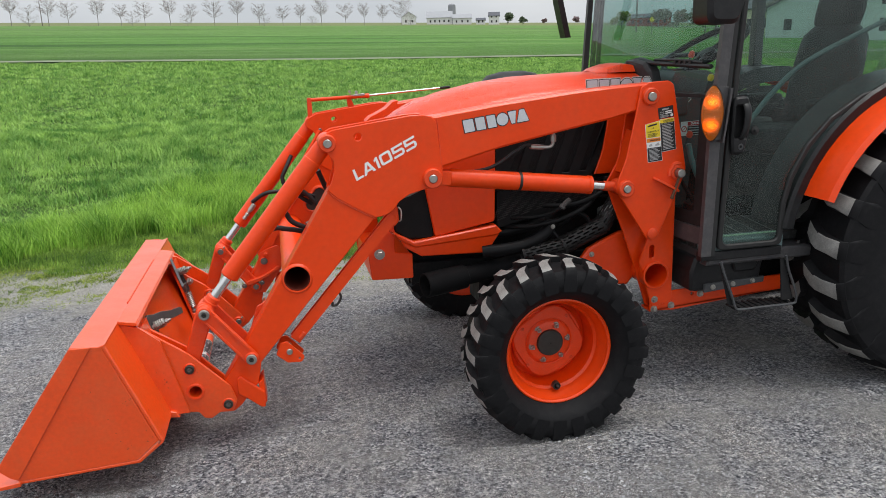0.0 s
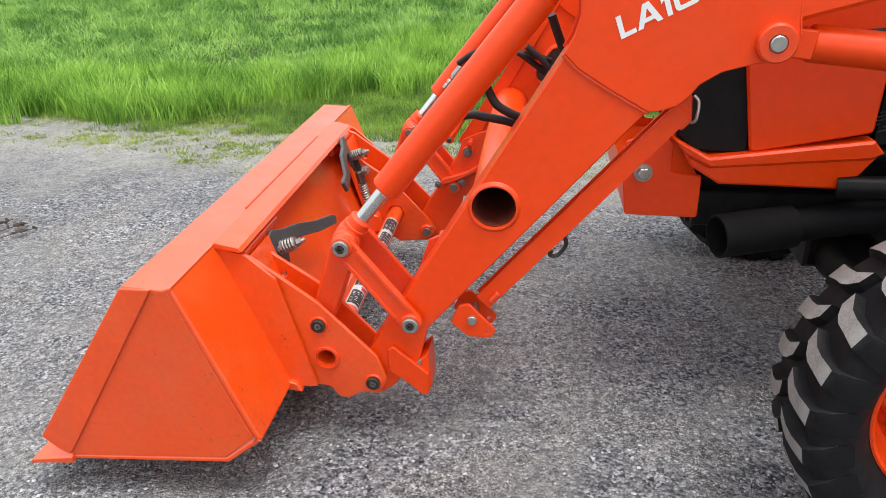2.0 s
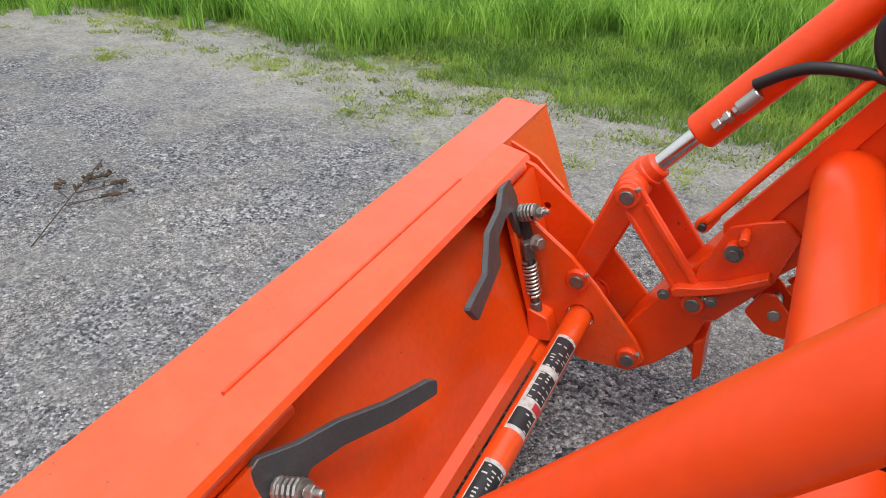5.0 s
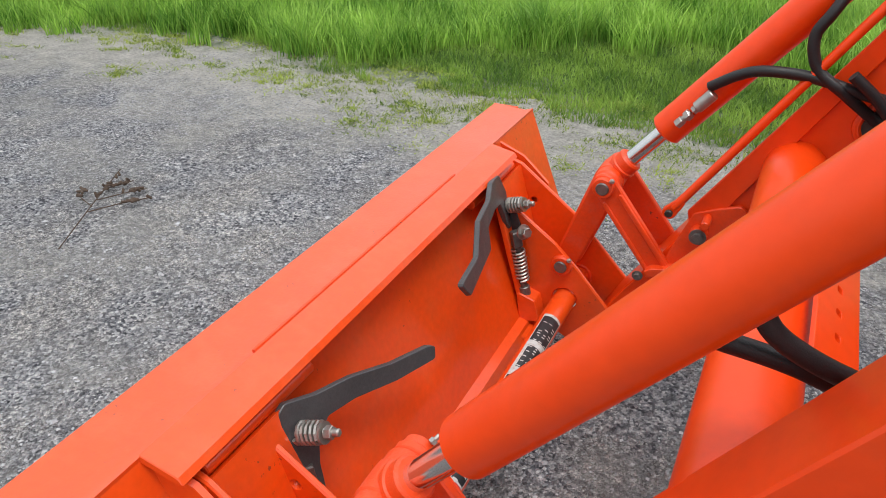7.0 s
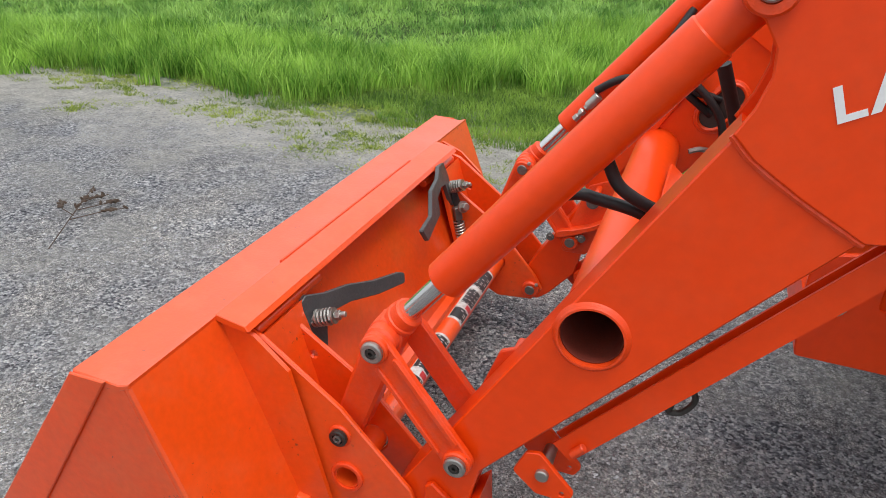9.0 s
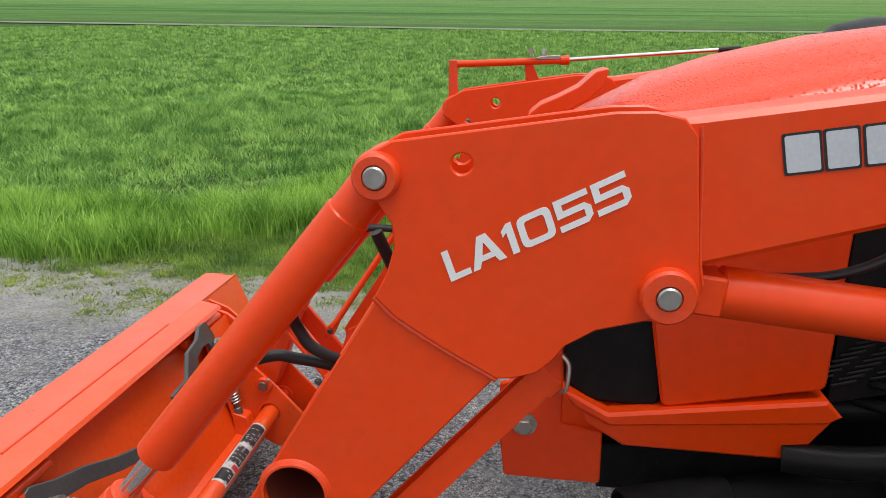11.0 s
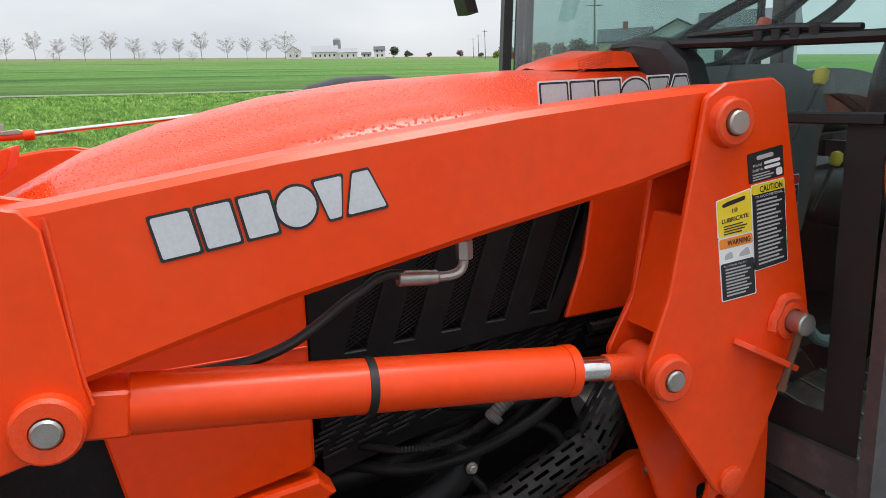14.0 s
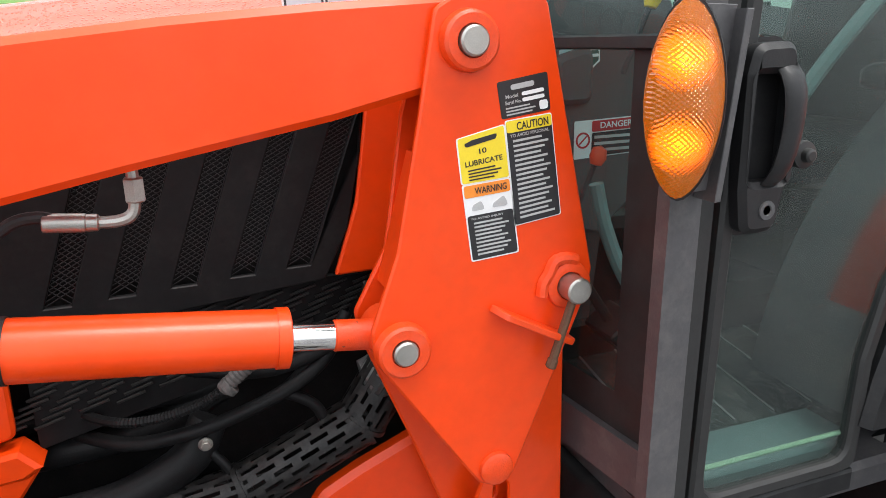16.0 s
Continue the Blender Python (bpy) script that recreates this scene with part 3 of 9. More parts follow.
    edge = math_("ADD", math_("SUBTRACT", Yv, 5.55), math_("MULTIPLY", math_("ADD", X, 1.0), 0.10))
    m_soil = n.new("ShaderNodeMapRange")
    m_soil.inputs["From Min"].default_value, m_soil.inputs["From Max"].default_value = -0.95, -0.30
    l.new(math_("ADD", edge, math_("MULTIPLY", wob, 1.6)), m_soil.inputs["Value"])
    m_gr = n.new("ShaderNodeMapRange")
    m_gr.inputs["From Min"].default_value, m_gr.inputs["From Max"].default_value = 0.22, 0.60
    l.new(math_("ADD", edge, math_("MULTIPLY", wob, 1.3)), m_gr.inputs["Value"])
    col = mix(math_("MULTIPLY", m_soil.outputs["Result"], 0.88), gravel, soil)
    col = mix(m_gr.outputs["Result"], col, grass)
    l.new(col, p.inputs["Base Color"])
    p.inputs["Roughness"].default_value = 0.92
    p.inputs["Specular IOR Level"].default_value = 0.25
    d1 = math_("MULTIPLY", v1.outputs["Distance"], -0.9)
    d2 = math_("MULTIPLY", v2.outputs["Distance"], -0.45)
    hgt = math_("ADD", math_("ADD", d1, d2), math_("MULTIPLY", noise_at(25.0, 4), 0.5))
    b = n.new("ShaderNodeBump")
    b.inputs["Strength"].default_value, b.inputs["Distance"].default_value = 1.0, 0.022
    l.new(hgt, b.inputs["Height"])
    l.new(b.outputs["Normal"], p.inputs["Normal"])
    return m


GROUND = ground_mat()
span = [0, 0.5, 1, 1.5, 2, 3, 4, 5, 6, 8, 10, 13, 16, 20, 26, 34, 45, 60, 85, 120, 180, 260, 380, 560, 850, 1300, 2000]
gx = [-v for v in span[:0:-1]] + span
gy = [-v for v in span[:0:-1]] + [0.25 * k for k in range(0, 60)] + [15 + k for k in range(0, 30)] + [v for v in span if v >= 45]
verts = [(x, y, land(x, y) + (0.012 * noise.noise(Vector((x * 0.7, y * 0.7, 0))) if abs(x) < 9 and -3 < y < 9 else 0.0)) for y in gy for x in gx]
nx = len(gx)
faces = [(j * nx + i, j * nx + i + 1, (j + 1) * nx + i + 1, (j + 1) * nx + i) for j in range(len(gy) - 1) for i in range(nx - 1)]
me = bpy.data.meshes.new("ground")
me.from_pydata(verts, [], faces)
me.polygons.foreach_set("use_smooth", [True] * len(faces))
me.materials.append(GROUND)
ground = tagged(new("ground", me), "grey crushed-stone yard running into a green meadow", "ground", kind="structure")

# loose stones on the yard
rng = np.random.default_rng(7)
STONE = mat("crushed_limestone", (0.335, 0.336, 0.348), 0.8, var=0.25, scale=60, bump=0.3, bump_scale=400, island=0.52)


def pebbles(name, count, x0, x1, y0, y1, r0, r1, label):
    octa = np.array([(1, 0, 0), (0, 1, 0), (-1, 0, 0), (0, -1, 0), (0, 0, 0.8), (0, 0, -0.8)], float)
    tri = np.array([(0, 1, 4), (1, 2, 4), (2, 3, 4), (3, 0, 4), (1, 0, 5), (2, 1, 5), (3, 2, 5), (0, 3, 5)])
    px, py = rng.uniform(x0, x1, count), rng.uniform(y0, y1, count)
    keep = np.array([b < verge(a) - 0.1 + 0.5 * noise.noise(Vector((a * 1.5, b * 1.5, 3))) and rng.random() < 0.72 + 0.9 * noise.noise(Vector((a * 1.1, b * 1.1, 8))) + 0.5 * noise.noise(Vector((a * 3.7, b * 3.7, 8))) for a, b in zip(px, py)])
    px, py = px[keep], py[keep]
    k = len(px)
    r = r0 + (r1 - r0) * rng.random(k) ** 2.2
    turn = rng.uniform(0, 6.28, k)
    v = octa[None] * r[:, None, None] * rng.uniform(0.65, 1.25, (k, 6, 3))
    c, s = np.cos(turn)[:, None], np.sin(turn)[:, None]
    vx, vy = v[..., 0] * c - v[..., 1] * s, v[..., 0] * s + v[..., 1] * c
    gz = np.array([0.012 * noise.noise(Vector((a * 0.7, b * 0.7, 0))) for a, b in zip(px, py)])
    out = np.stack([vx + px[:, None], vy + py[:, None], v[..., 2] * 0.7 + (gz + r * 0.22)[:, None]], -1).reshape(-1, 3)
    f = (tri[None] + (np.arange(k) * 6)[:, None, None]).reshape(-1, 3)
    me = bpy.data.meshes.new(name)
    me.from_pydata(out.tolist(), [], f.tolist())
    me.materials.append(STONE)
    return tagged(new(name, me), label, "gravel", kind="stuff")


pebbles("gravel", 120000, -3.4, 2.6, 1.4, 6.2, 0.0026, 0.0070, "loose grey crushed stone on the yard")
pebbles("coarse_gravel", 600, -2.5, 1.6, 1.6, 5.2, 0.007, 0.0135, "larger pale stones scattered on the yard")

# grass: blades joined into stuff, the nearest finest


def leaf_mat(name, low, high, rough=0.55, through=0.35, single=0.80, patch=0.66):
    m = bpy.data.materials.new(name)
    m.use_nodes = True
    n, l = m.node_tree.nodes, m.node_tree.links
    p = n["Principled BSDF"]
    geo = n.new("ShaderNodeNewGeometry")
    co = n.new("ShaderNodeTexCoord")
    t = n.new("ShaderNodeTexNoise")
    t.inputs["Scale"].default_value, t.inputs["Detail"].default_value = 2.6, 8.0
    l.new(co.outputs["Object"], t.inputs["Vector"])
    add = n.new("ShaderNodeMath")
    add.operation = "MULTIPLY_ADD"
    add.inputs[1].default_value = single
    sub_ = n.new("ShaderNodeMath")
    sub_.operation = "SUBTRACT"
    sub_.inputs[1].default_value = 0.27
    wide = n.new("ShaderNodeMapRange")
    wide.inputs["From Min"].default_value, wide.inputs["From Max"].default_value = 0.32, 0.68
    wide.inputs["To Min"].default_value, wide.inputs["To Max"].default_value = 0.12, patch
    l.new(t.outputs["Fac"], wide.inputs["Value"])
    l.new(wide.outputs["Result"], sub_.inputs[0])
    l.new(geo.outputs["Random Per Island"], add.inputs[0])
    l.new(sub_.outputs[0], add.inputs[2])
    r = n.new("ShaderNodeValToRGB")
    r.color_ramp.elements[0].color, r.color_ramp.elements[1].color = (*low, 1), (*high, 1)
    r.color_ramp.elements[0].position, r.color_ramp.elements[1].position = 0.1, 0.85
    l.new(add.outputs[0], r.inputs["Fac"])
    l.new(r.outputs["Color"], p.inputs["Base Color"])
    p.inputs["Roughness"].default_value = rough
    p.inputs["Specular IOR Level"].default_value = 0.3
    tr = n.new("ShaderNodeBsdfTranslucent")
    l.new(r.outputs["Color"], tr.inputs["Color"])
    mx = n.new("ShaderNodeMixShader")
    mx.inputs["Fac"].default_value = through
    l.new(p.outputs[0], mx.inputs[1])
    l.new(tr.outputs[0], mx.inputs[2])
    l.new(mx.outputs[0], n["Material Output"].inputs["Surface"])
    return m


GRASS = leaf_mat("meadow_grass", (0.065, 0.20, 0.016), (0.46, 0.72, 0.13), 0.5, 0.30, 0.55, 0.85)
TURF = leaf_mat("short_verge_grass", (0.075, 0.17, 0.020), (0.33, 0.50, 0.085), 0.55, 0.3, 0.5, 0.9)
MEADOW = leaf_mat("clumpy_meadow_grass", (0.085, 0.235, 0.038), (0.41, 0.64, 0.155), 0.55, 0.28, 0.36, 1.0)


def grass(name, pts, height, width, material, label, lean=0.5, segs=2, clump=0.0):
    """Blades at pts (n, 2); heights and widths per blade."""
    k = len(pts)
    z = np.array([land(a, b) for a, b in pts])
    a = rng.uniform(0, 2 * np.pi, k)
    if clump:
        cl = np.array([noise.noise(Vector((q[0] * 0.55, q[1] * 0.55, 9))) + 0.6 * noise.noise(Vector((q[0] * 1.9, q[1] * 2.6, 5))) + 0.5 * noise.noise(Vector((q[0] * 4.5, q[1] * 6, 7))) for q in pts])
        height = height * np.clip(1 + clump * cl, 0.35, 2.0)
    bend = lean * height * rng.uniform(0.15, 1.0, k)
    dx, dy = np.cos(a), np.sin(a)
    side = rng.uniform(0, 2 * np.pi, k)
    sx, sy = np.cos(side) * width / 2, np.sin(side) * width / 2
    rows = []
    for i in range(segs + 1):
        t = i / segs
        cx, cy, cz = pts[:, 0] + dx * bend * t * t, pts[:, 1] + dy * bend * t * t, z + height * (t - 0.18 * lean * t * t) - 0.01
        w = 1 - 0.75 * t if i < segs else 0.0
        if i < segs:
            rows += [np.stack([cx - sx * w, cy - sy * w, cz], -1), np.stack([cx + sx * w, cy + sy * w, cz], -1)]
        else:
            rows.append(np.stack([cx, cy, cz], -1))
    v = np.stack(rows, 1)
    per = v.shape[1]
    f = []
    for i in range(segs - 1):
        f += [(2 * i, 2 * i + 1, 2 * i + 3), (2 * i, 2 * i + 3, 2 * i + 2)]
    f.append((2 * segs - 2, 2 * segs - 1, 2 * segs))
    f = (np.array(f)[None] + (np.arange(k) * per)[:, None, None]).reshape(-1, 3)
    me = bpy.data.meshes.new(name)
    me.vertices.add(k * per)
    me.vertices.foreach_set("co", v.reshape(-1).astype(np.float32))
    me.loops.add(f.size)
    me.loops.foreach_set("vertex_index", f.reshape(-1).astype(np.int32))
    me.polygons.add(len(f))
    me.polygons.foreach_set("loop_start", np.arange(0, f.size, 3, dtype=np.int32))
    me.update()
    me.validate()
    me.materials.append(material)
    return tagged(new(name, me), label, "grass", kind="stuff")


def fan(count, r0, r1, a0, a1, power=1.0):
    """Places in a wedge of the land, by distance and bearing from the yard's middle."""
    r = r0 + (r1 - r0) * rng.random(count) ** power
    a = np.radians(rng.uniform(a0, a1, count))
    return np.stack([0.2 + r * np.sin(a), 1.0 + r * np.cos(a)], -1)


def tall_edge(x):
    """Where the uncut grass begins."""
    return 6.30 + 0.85 * ease((x + 2.5) / 1.6) - 0.45 * ease((-4.2 - x) / 1.0) + 0.28 * noise.noise(Vector((x * 0.9, 0, 1)))


# the uncut edge of the meadow stands tall, the growth behind it is lower and leafier
p = fan(270000, 4.6, 11.0, -66, 44, 1.0)
p = p[np.array([tall_edge(a) - 0.25 * (noise.noise(Vector((a * 3, b * 3, 2))) > 0.1) < b < tall_edge(a) + 1.5 + 0.8 * noise.noise(Vector((a * 0.7, b * 0.7, 6))) for a, b in p])]
grass("tall_grass", p, rng.uniform(0.13, 0.29, len(p)), rng.uniform(0.006, 0.013, len(p)), GRASS, "tall bright green meadow grass", 0.6, 3, 0.55)
p = fan(210000, 5.6, 14.0, -64, 44, 1.1)
p = p[np.array([b > tall_edge(a) + 1.0 + 0.8 * noise.noise(Vector((a * 0.7, b * 0.7, 6))) for a, b in p])]
grass("leafy_meadow", p, rng.uniform(0.08, 0.19, len(p)), rng.uniform(0.010, 0.018, len(p)), MEADOW, "low leafy green meadow growth", 1.1, 2, 0.9)
tufts = fan(150, 4.9, 9.5, -64, 40, 0.8)
tufts = tufts[np.array([tall_edge(a) - 0.20 < b < tall_edge(a) + 1.0 for a, b in tufts])]
p = np.concatenate([c + rng.normal(0, 0.085, (190, 2)) for c in tufts])
grass("grass_tussocks", p, rng.uniform(0.22, 0.44, len(p)), rng.uniform(0.004, 0.008, len(p)), GRASS, "long arching tussocks at the meadow edge", 0.9, 4)
p = fan(205000, 12.5, 30.0, -66, 42, 1.2)
grass("meadow", p, rng.uniform(0.08, 0.16, len(p)), rng.uniform(0.020, 0.036, len(p)), MEADOW, "bright green meadow grass", 1.2, 2, 1.0)
p = fan(115000, 29.0, 42.0, -64, 44, 1.0)
p = p[p[:, 1] < 38.2 + 0.012 * np.abs(p[:, 0])]
grass("far_meadow", p, rng.uniform(0.07, 0.14, len(p)), rng.uniform(0.05, 0.09, len(p)), MEADOW, "bright green meadow grass", 1.0, 1, 0.9)
p = fan(330000, 3.6, 8.5, -66, 44, 0.9)
p = p[np.array([verge(a) + 0.28 + 0.35 * noise.noise(Vector((a * 1.3, b * 1.3, 4))) + 0.20 * noise.noise(Vector((a * 5, b * 5, 4))) < b < tall_edge(a) + 0.2 for a, b in p])]
grass("verge_grass", p, rng.uniform(0.03, 0.085, len(p)), rng.uniform(0.004, 0.007, len(p)), TURF, "short rough verge grass at the edge of the gravel", 0.9, 2)
# weeds: flat rosettes and tufts scattered over the bare edge
seeds = fan(14000, 3.3, 7.4, -66, 34, 0.8)
seeds = seeds[np.array([verge(a) - 0.85 < b < verge(a) + 0.6 and rng.random() < 0.07 + 0.42 * (b - verge(a) + 0.45) + 0.45 * noise.noise(Vector((a * 1.6, b * 2.6, 11))) + 0.30 * noise.noise(Vector((a * 4.5, b * 5.5, 21))) for a, b in seeds])]
p = np.concatenate([c + rng.normal(0, sd, (k, 2)) * (1.5, 0.9) for c, sd, k in zip(seeds, rng.uniform(0.014, 0.042, len(seeds)), rng.integers(20, 75, len(seeds)))])
grass("weeds", p, rng.uniform(0.012, 0.040, len(p)), rng.uniform(0.006, 0.012, len(p)), leaf_mat("yellow_green_weeds", (0.09, 0.165, 0.022), (0.44, 0.52, 0.11)), "low yellow-green weeds in the gravel edge", 1.2, 2)

# a dry weed lying on the gravel: a stalk that forks, with dark seed heads
bm = bmesh.new()
stalk = [(-2.06, 3.70, 0.008), (-2.15, 3.87, 0.018), (-2.23, 4.02, 0.025), (-2.36, 4.26, 0.03)]
forks = [stalk, [(-2.18, 3.93, 0.02), (-2.10, 4.03, 0.03), (-2.05, 4.13, 0.02)], [(-2.23, 4.02, 0.02), (-2.16, 4.10, 0.03), (-2.13, 4.18, 0.02)],
         [(-2.20, 3.97, 0.02), (-2.30, 4.00, 0.03), (-2.36, 4.05, 0.02)], [(-2.28, 4.11, 0.02), (-2.22, 4.20, 0.03)]]
for run in forks:
    sweep(bm, run, 0.0024, 5, 4)
for run in forks:
    for k in range(9):
        c = Vector(run[-2]).lerp(Vector(run[-1]), rng.uniform(0.1, 1.0)) + Vector((rng.normal(0, 0.010), rng.normal(0, 0.010), 0.004))
        d = Vector((rng.normal(0, 1), rng.normal(0, 1), 0.3)).normalized()
        rod(bm, c - d * 0.012, c + d * 0.012, 0.0055, 6, 0.001)
solo("dry_weed", bm, mat("dead_plant", (0.07, 0.045, 0.03), 0.8, var=0.3, scale=30), "dead brown weed lying on the gravel", "weed", (-2.2, 4.05, 0.0))

# ---------------------------------------------------------------- front loader
loader = thing("front_loader", "orange painted front loader with curved arms, mounted on the tractor", "loader", (0.9, YC, 0.0))

PIN_TOP, PIN_MID, PIN_TOWER, PIN_ROD = (0.336, 1.221), (0.746, 1.058), (1.690, 1.342), (1.591, 0.957)
PIN_A, PIN_B, PIN_C, PIN_LINK = (-0.186, 0.588), (-0.266, 0.366), (-0.134, 0.198), (-0.026, 0.382)
TUBE = (0.180, 0.689)
LOWER = [(0.335, 1.045), (-0.142, 0.285), (-0.178, 0.215), (-0.160, 0.160), (-0.118, 0.150), (-0.085, 0.175), (-0.010, 0.262), (0.010, 0.352), (0.508, 0.915), (0.45, 0.98)]
KNUCKLE = [(0.312, 1.246), (0.357, 1.270), (0.661, 1.311), (0.714, 1.312), (0.752, 1.303), (0.770, 1.280), (0.786, 1.098), (0.792, 1.066),
           (0.760, 1.018), (0.717, 1.016), (0.650, 0.999), (0.608, 0.973), (0.588, 0.946), (0.566, 0.927), (0.530, 0.917), (0.508, 0.915),
           (0.424, 0.963), (0.357, 1.007), (0.326, 1.039), (0.345, 1.075), (0.357, 1.115), (0.355, 1.150), (0.335, 1.182), (0.302, 1.205)]
BEAM = [(0.70, 1.300), (0.77, 1.305), (1.032, 1.340), (1.346, 1.374), (1.511, 1.387), (1.705, 1.398), (1.740, 1.360), (1.722, 1.300),
        (1.525, 1.254), (1.287, 1.211), (1.031, 1.160), (0.790, 1.097), (0.70, 1.06)]
TOWER = [(1.648, 1.380), (1.684, 1.400), (1.774, 1.404), (1.798, 1.388), (1.846, 1.160), (1.874, 1.028), (1.858, 0.975), (1.752, 0.730), (1.724, 0.716), (1.698, 0.728),
         (1.556, 0.940), (1.552, 0.985), (1.590, 1.085), (1.625, 1.255)]
TOWER_IN = [(1.675, 1.385), (1.770, 1.395), (1.835, 1.160), (1.870, 1.020), (1.882, 0.640), (1.872, 0.385), (1.765, 0.372), (1.700, 0.570),
            (1.640, 0.735), (1.565, 0.925), (1.555, 0.975), (1.604, 1.063), (1.635, 1.250)]


def boss(name, xz, y_in, y_out, r, pin_r, pin_out, side, parent, pin_name="pin", pin_mat=None):
    """A welded collar with the end of a pin showing in it; y as offsets from the centre line."""
    bm = bmesh.new()
    y0, y1 = Y(y_in, side), Y(y_out, side)
    s = 1 if y1 > y0 else -1
    d = abs(y1 - y0)
    lathe(bm, (xz[0], y0, xz[1]), (0, s, 0), [(0, 0), (0, r * 1.08), (d * 0.35, r * 1.02), (d * 0.82, r), (d, r - 0.004), (d, pin_r + 0.002), (d - 0.006, pin_r + 0.001), (d - 0.006, 0)], 28)
    c = part(name, bm, ORANGE_CAST, parent)
    bm = bmesh.new()
    rod(bm, (xz[0], y0, xz[1]), (xz[0], Y(pin_out, side), xz[1]), pin_r, 20, 0.0025)
    part(pin_name, bm, pin_mat or STEEL, c, "grey steel pin end")
    return c


def bolt_in_bush(xz, y_out, side, parent, r=0.021, greasy=False):
    """A castellated bolt head in a dark washer, as on the bucket linkage."""
    y0 = Y(y_out - 0.03, side)
    bm = bmesh.new()
    s = side
    lathe(bm, (xz[0], y0, xz[1]), (0, s, 0), [(0, 0), (0, r * 1.3), (0.018, r * 1.3), (0.021, r * 1.15), (0.021, 0)], 24)
    c = part("bush", bm, ORANGE_CAST, parent)
    bm = bmesh.new()
    lathe(bm, (xz[0], y0 + s * 0.02, xz[1]), (0, s, 0), [(0, 0), (0, r), (0.008, r), (0.010, r - 0.003), (0.010, 0.011), (0.005, 0.010), (0.005, 0)], 20)
    part("washer", bm, GREASE_AND_SHADE if greasy else STEEL, c, "greasy black washer" if greasy else "grey steel washer")
    bm = bmesh.new()
    lathe(bm, (xz[0], y0 + s * 0.024, xz[1]), (0, s, 0), [(0, 0), (0, 0.0095), (0.007, 0.0095), (0.007, 0.005), (0.002, 0.004), (0.002, 0)], 6)
    part("bolt", bm, PINEND if greasy else GREASE_AND_SHADE, c, "worn steel bolt" if greasy else "dark greasy bolt")


def grease_nipple(xz, w, side, parent):
    """A small nipple screwed into the bush beside the pin."""
    a = Vector((xz[0] + 0.017, Y(w, side), xz[1] + 0.019))
    bm = bmesh.new()
    hexbolt(bm, a, (0.45, -side * 0.75, 0.48), 0.0060, 0.008, False)
    rod(bm, a, a + Vector((0.0075, -side * 0.0130, 0.0080)), 0.0032, 8)
    part("grease_nipple", bm, STEEL, parent, "small plated grease nipple")


def along(a, b, t):
    return tuple(Vector(a).lerp(Vector(b), t))


rt0 = random.Random(11)


def bar_outline(a, b, r0, r1, n=7):
    """The outline of a flat link from a to b with round ends."""
    a, b = Vector(a), Vector(b)
    d = (b - a).normalized()
    base = math.atan2(d.y, d.x)
    pts = [(a.x + r0 * math.cos(base + math.pi / 2 + math.pi * k / n), a.y + r0 * math.sin(base + math.pi / 2 + math.pi * k / n)) for k in range(n + 1)]
    return pts + [(b.x + r1 * math.cos(base - math.pi / 2 + math.pi * k / n), b.y + r1 * math.sin(base - math.pi / 2 + math.pi * k / n)) for k in range(n + 1)]


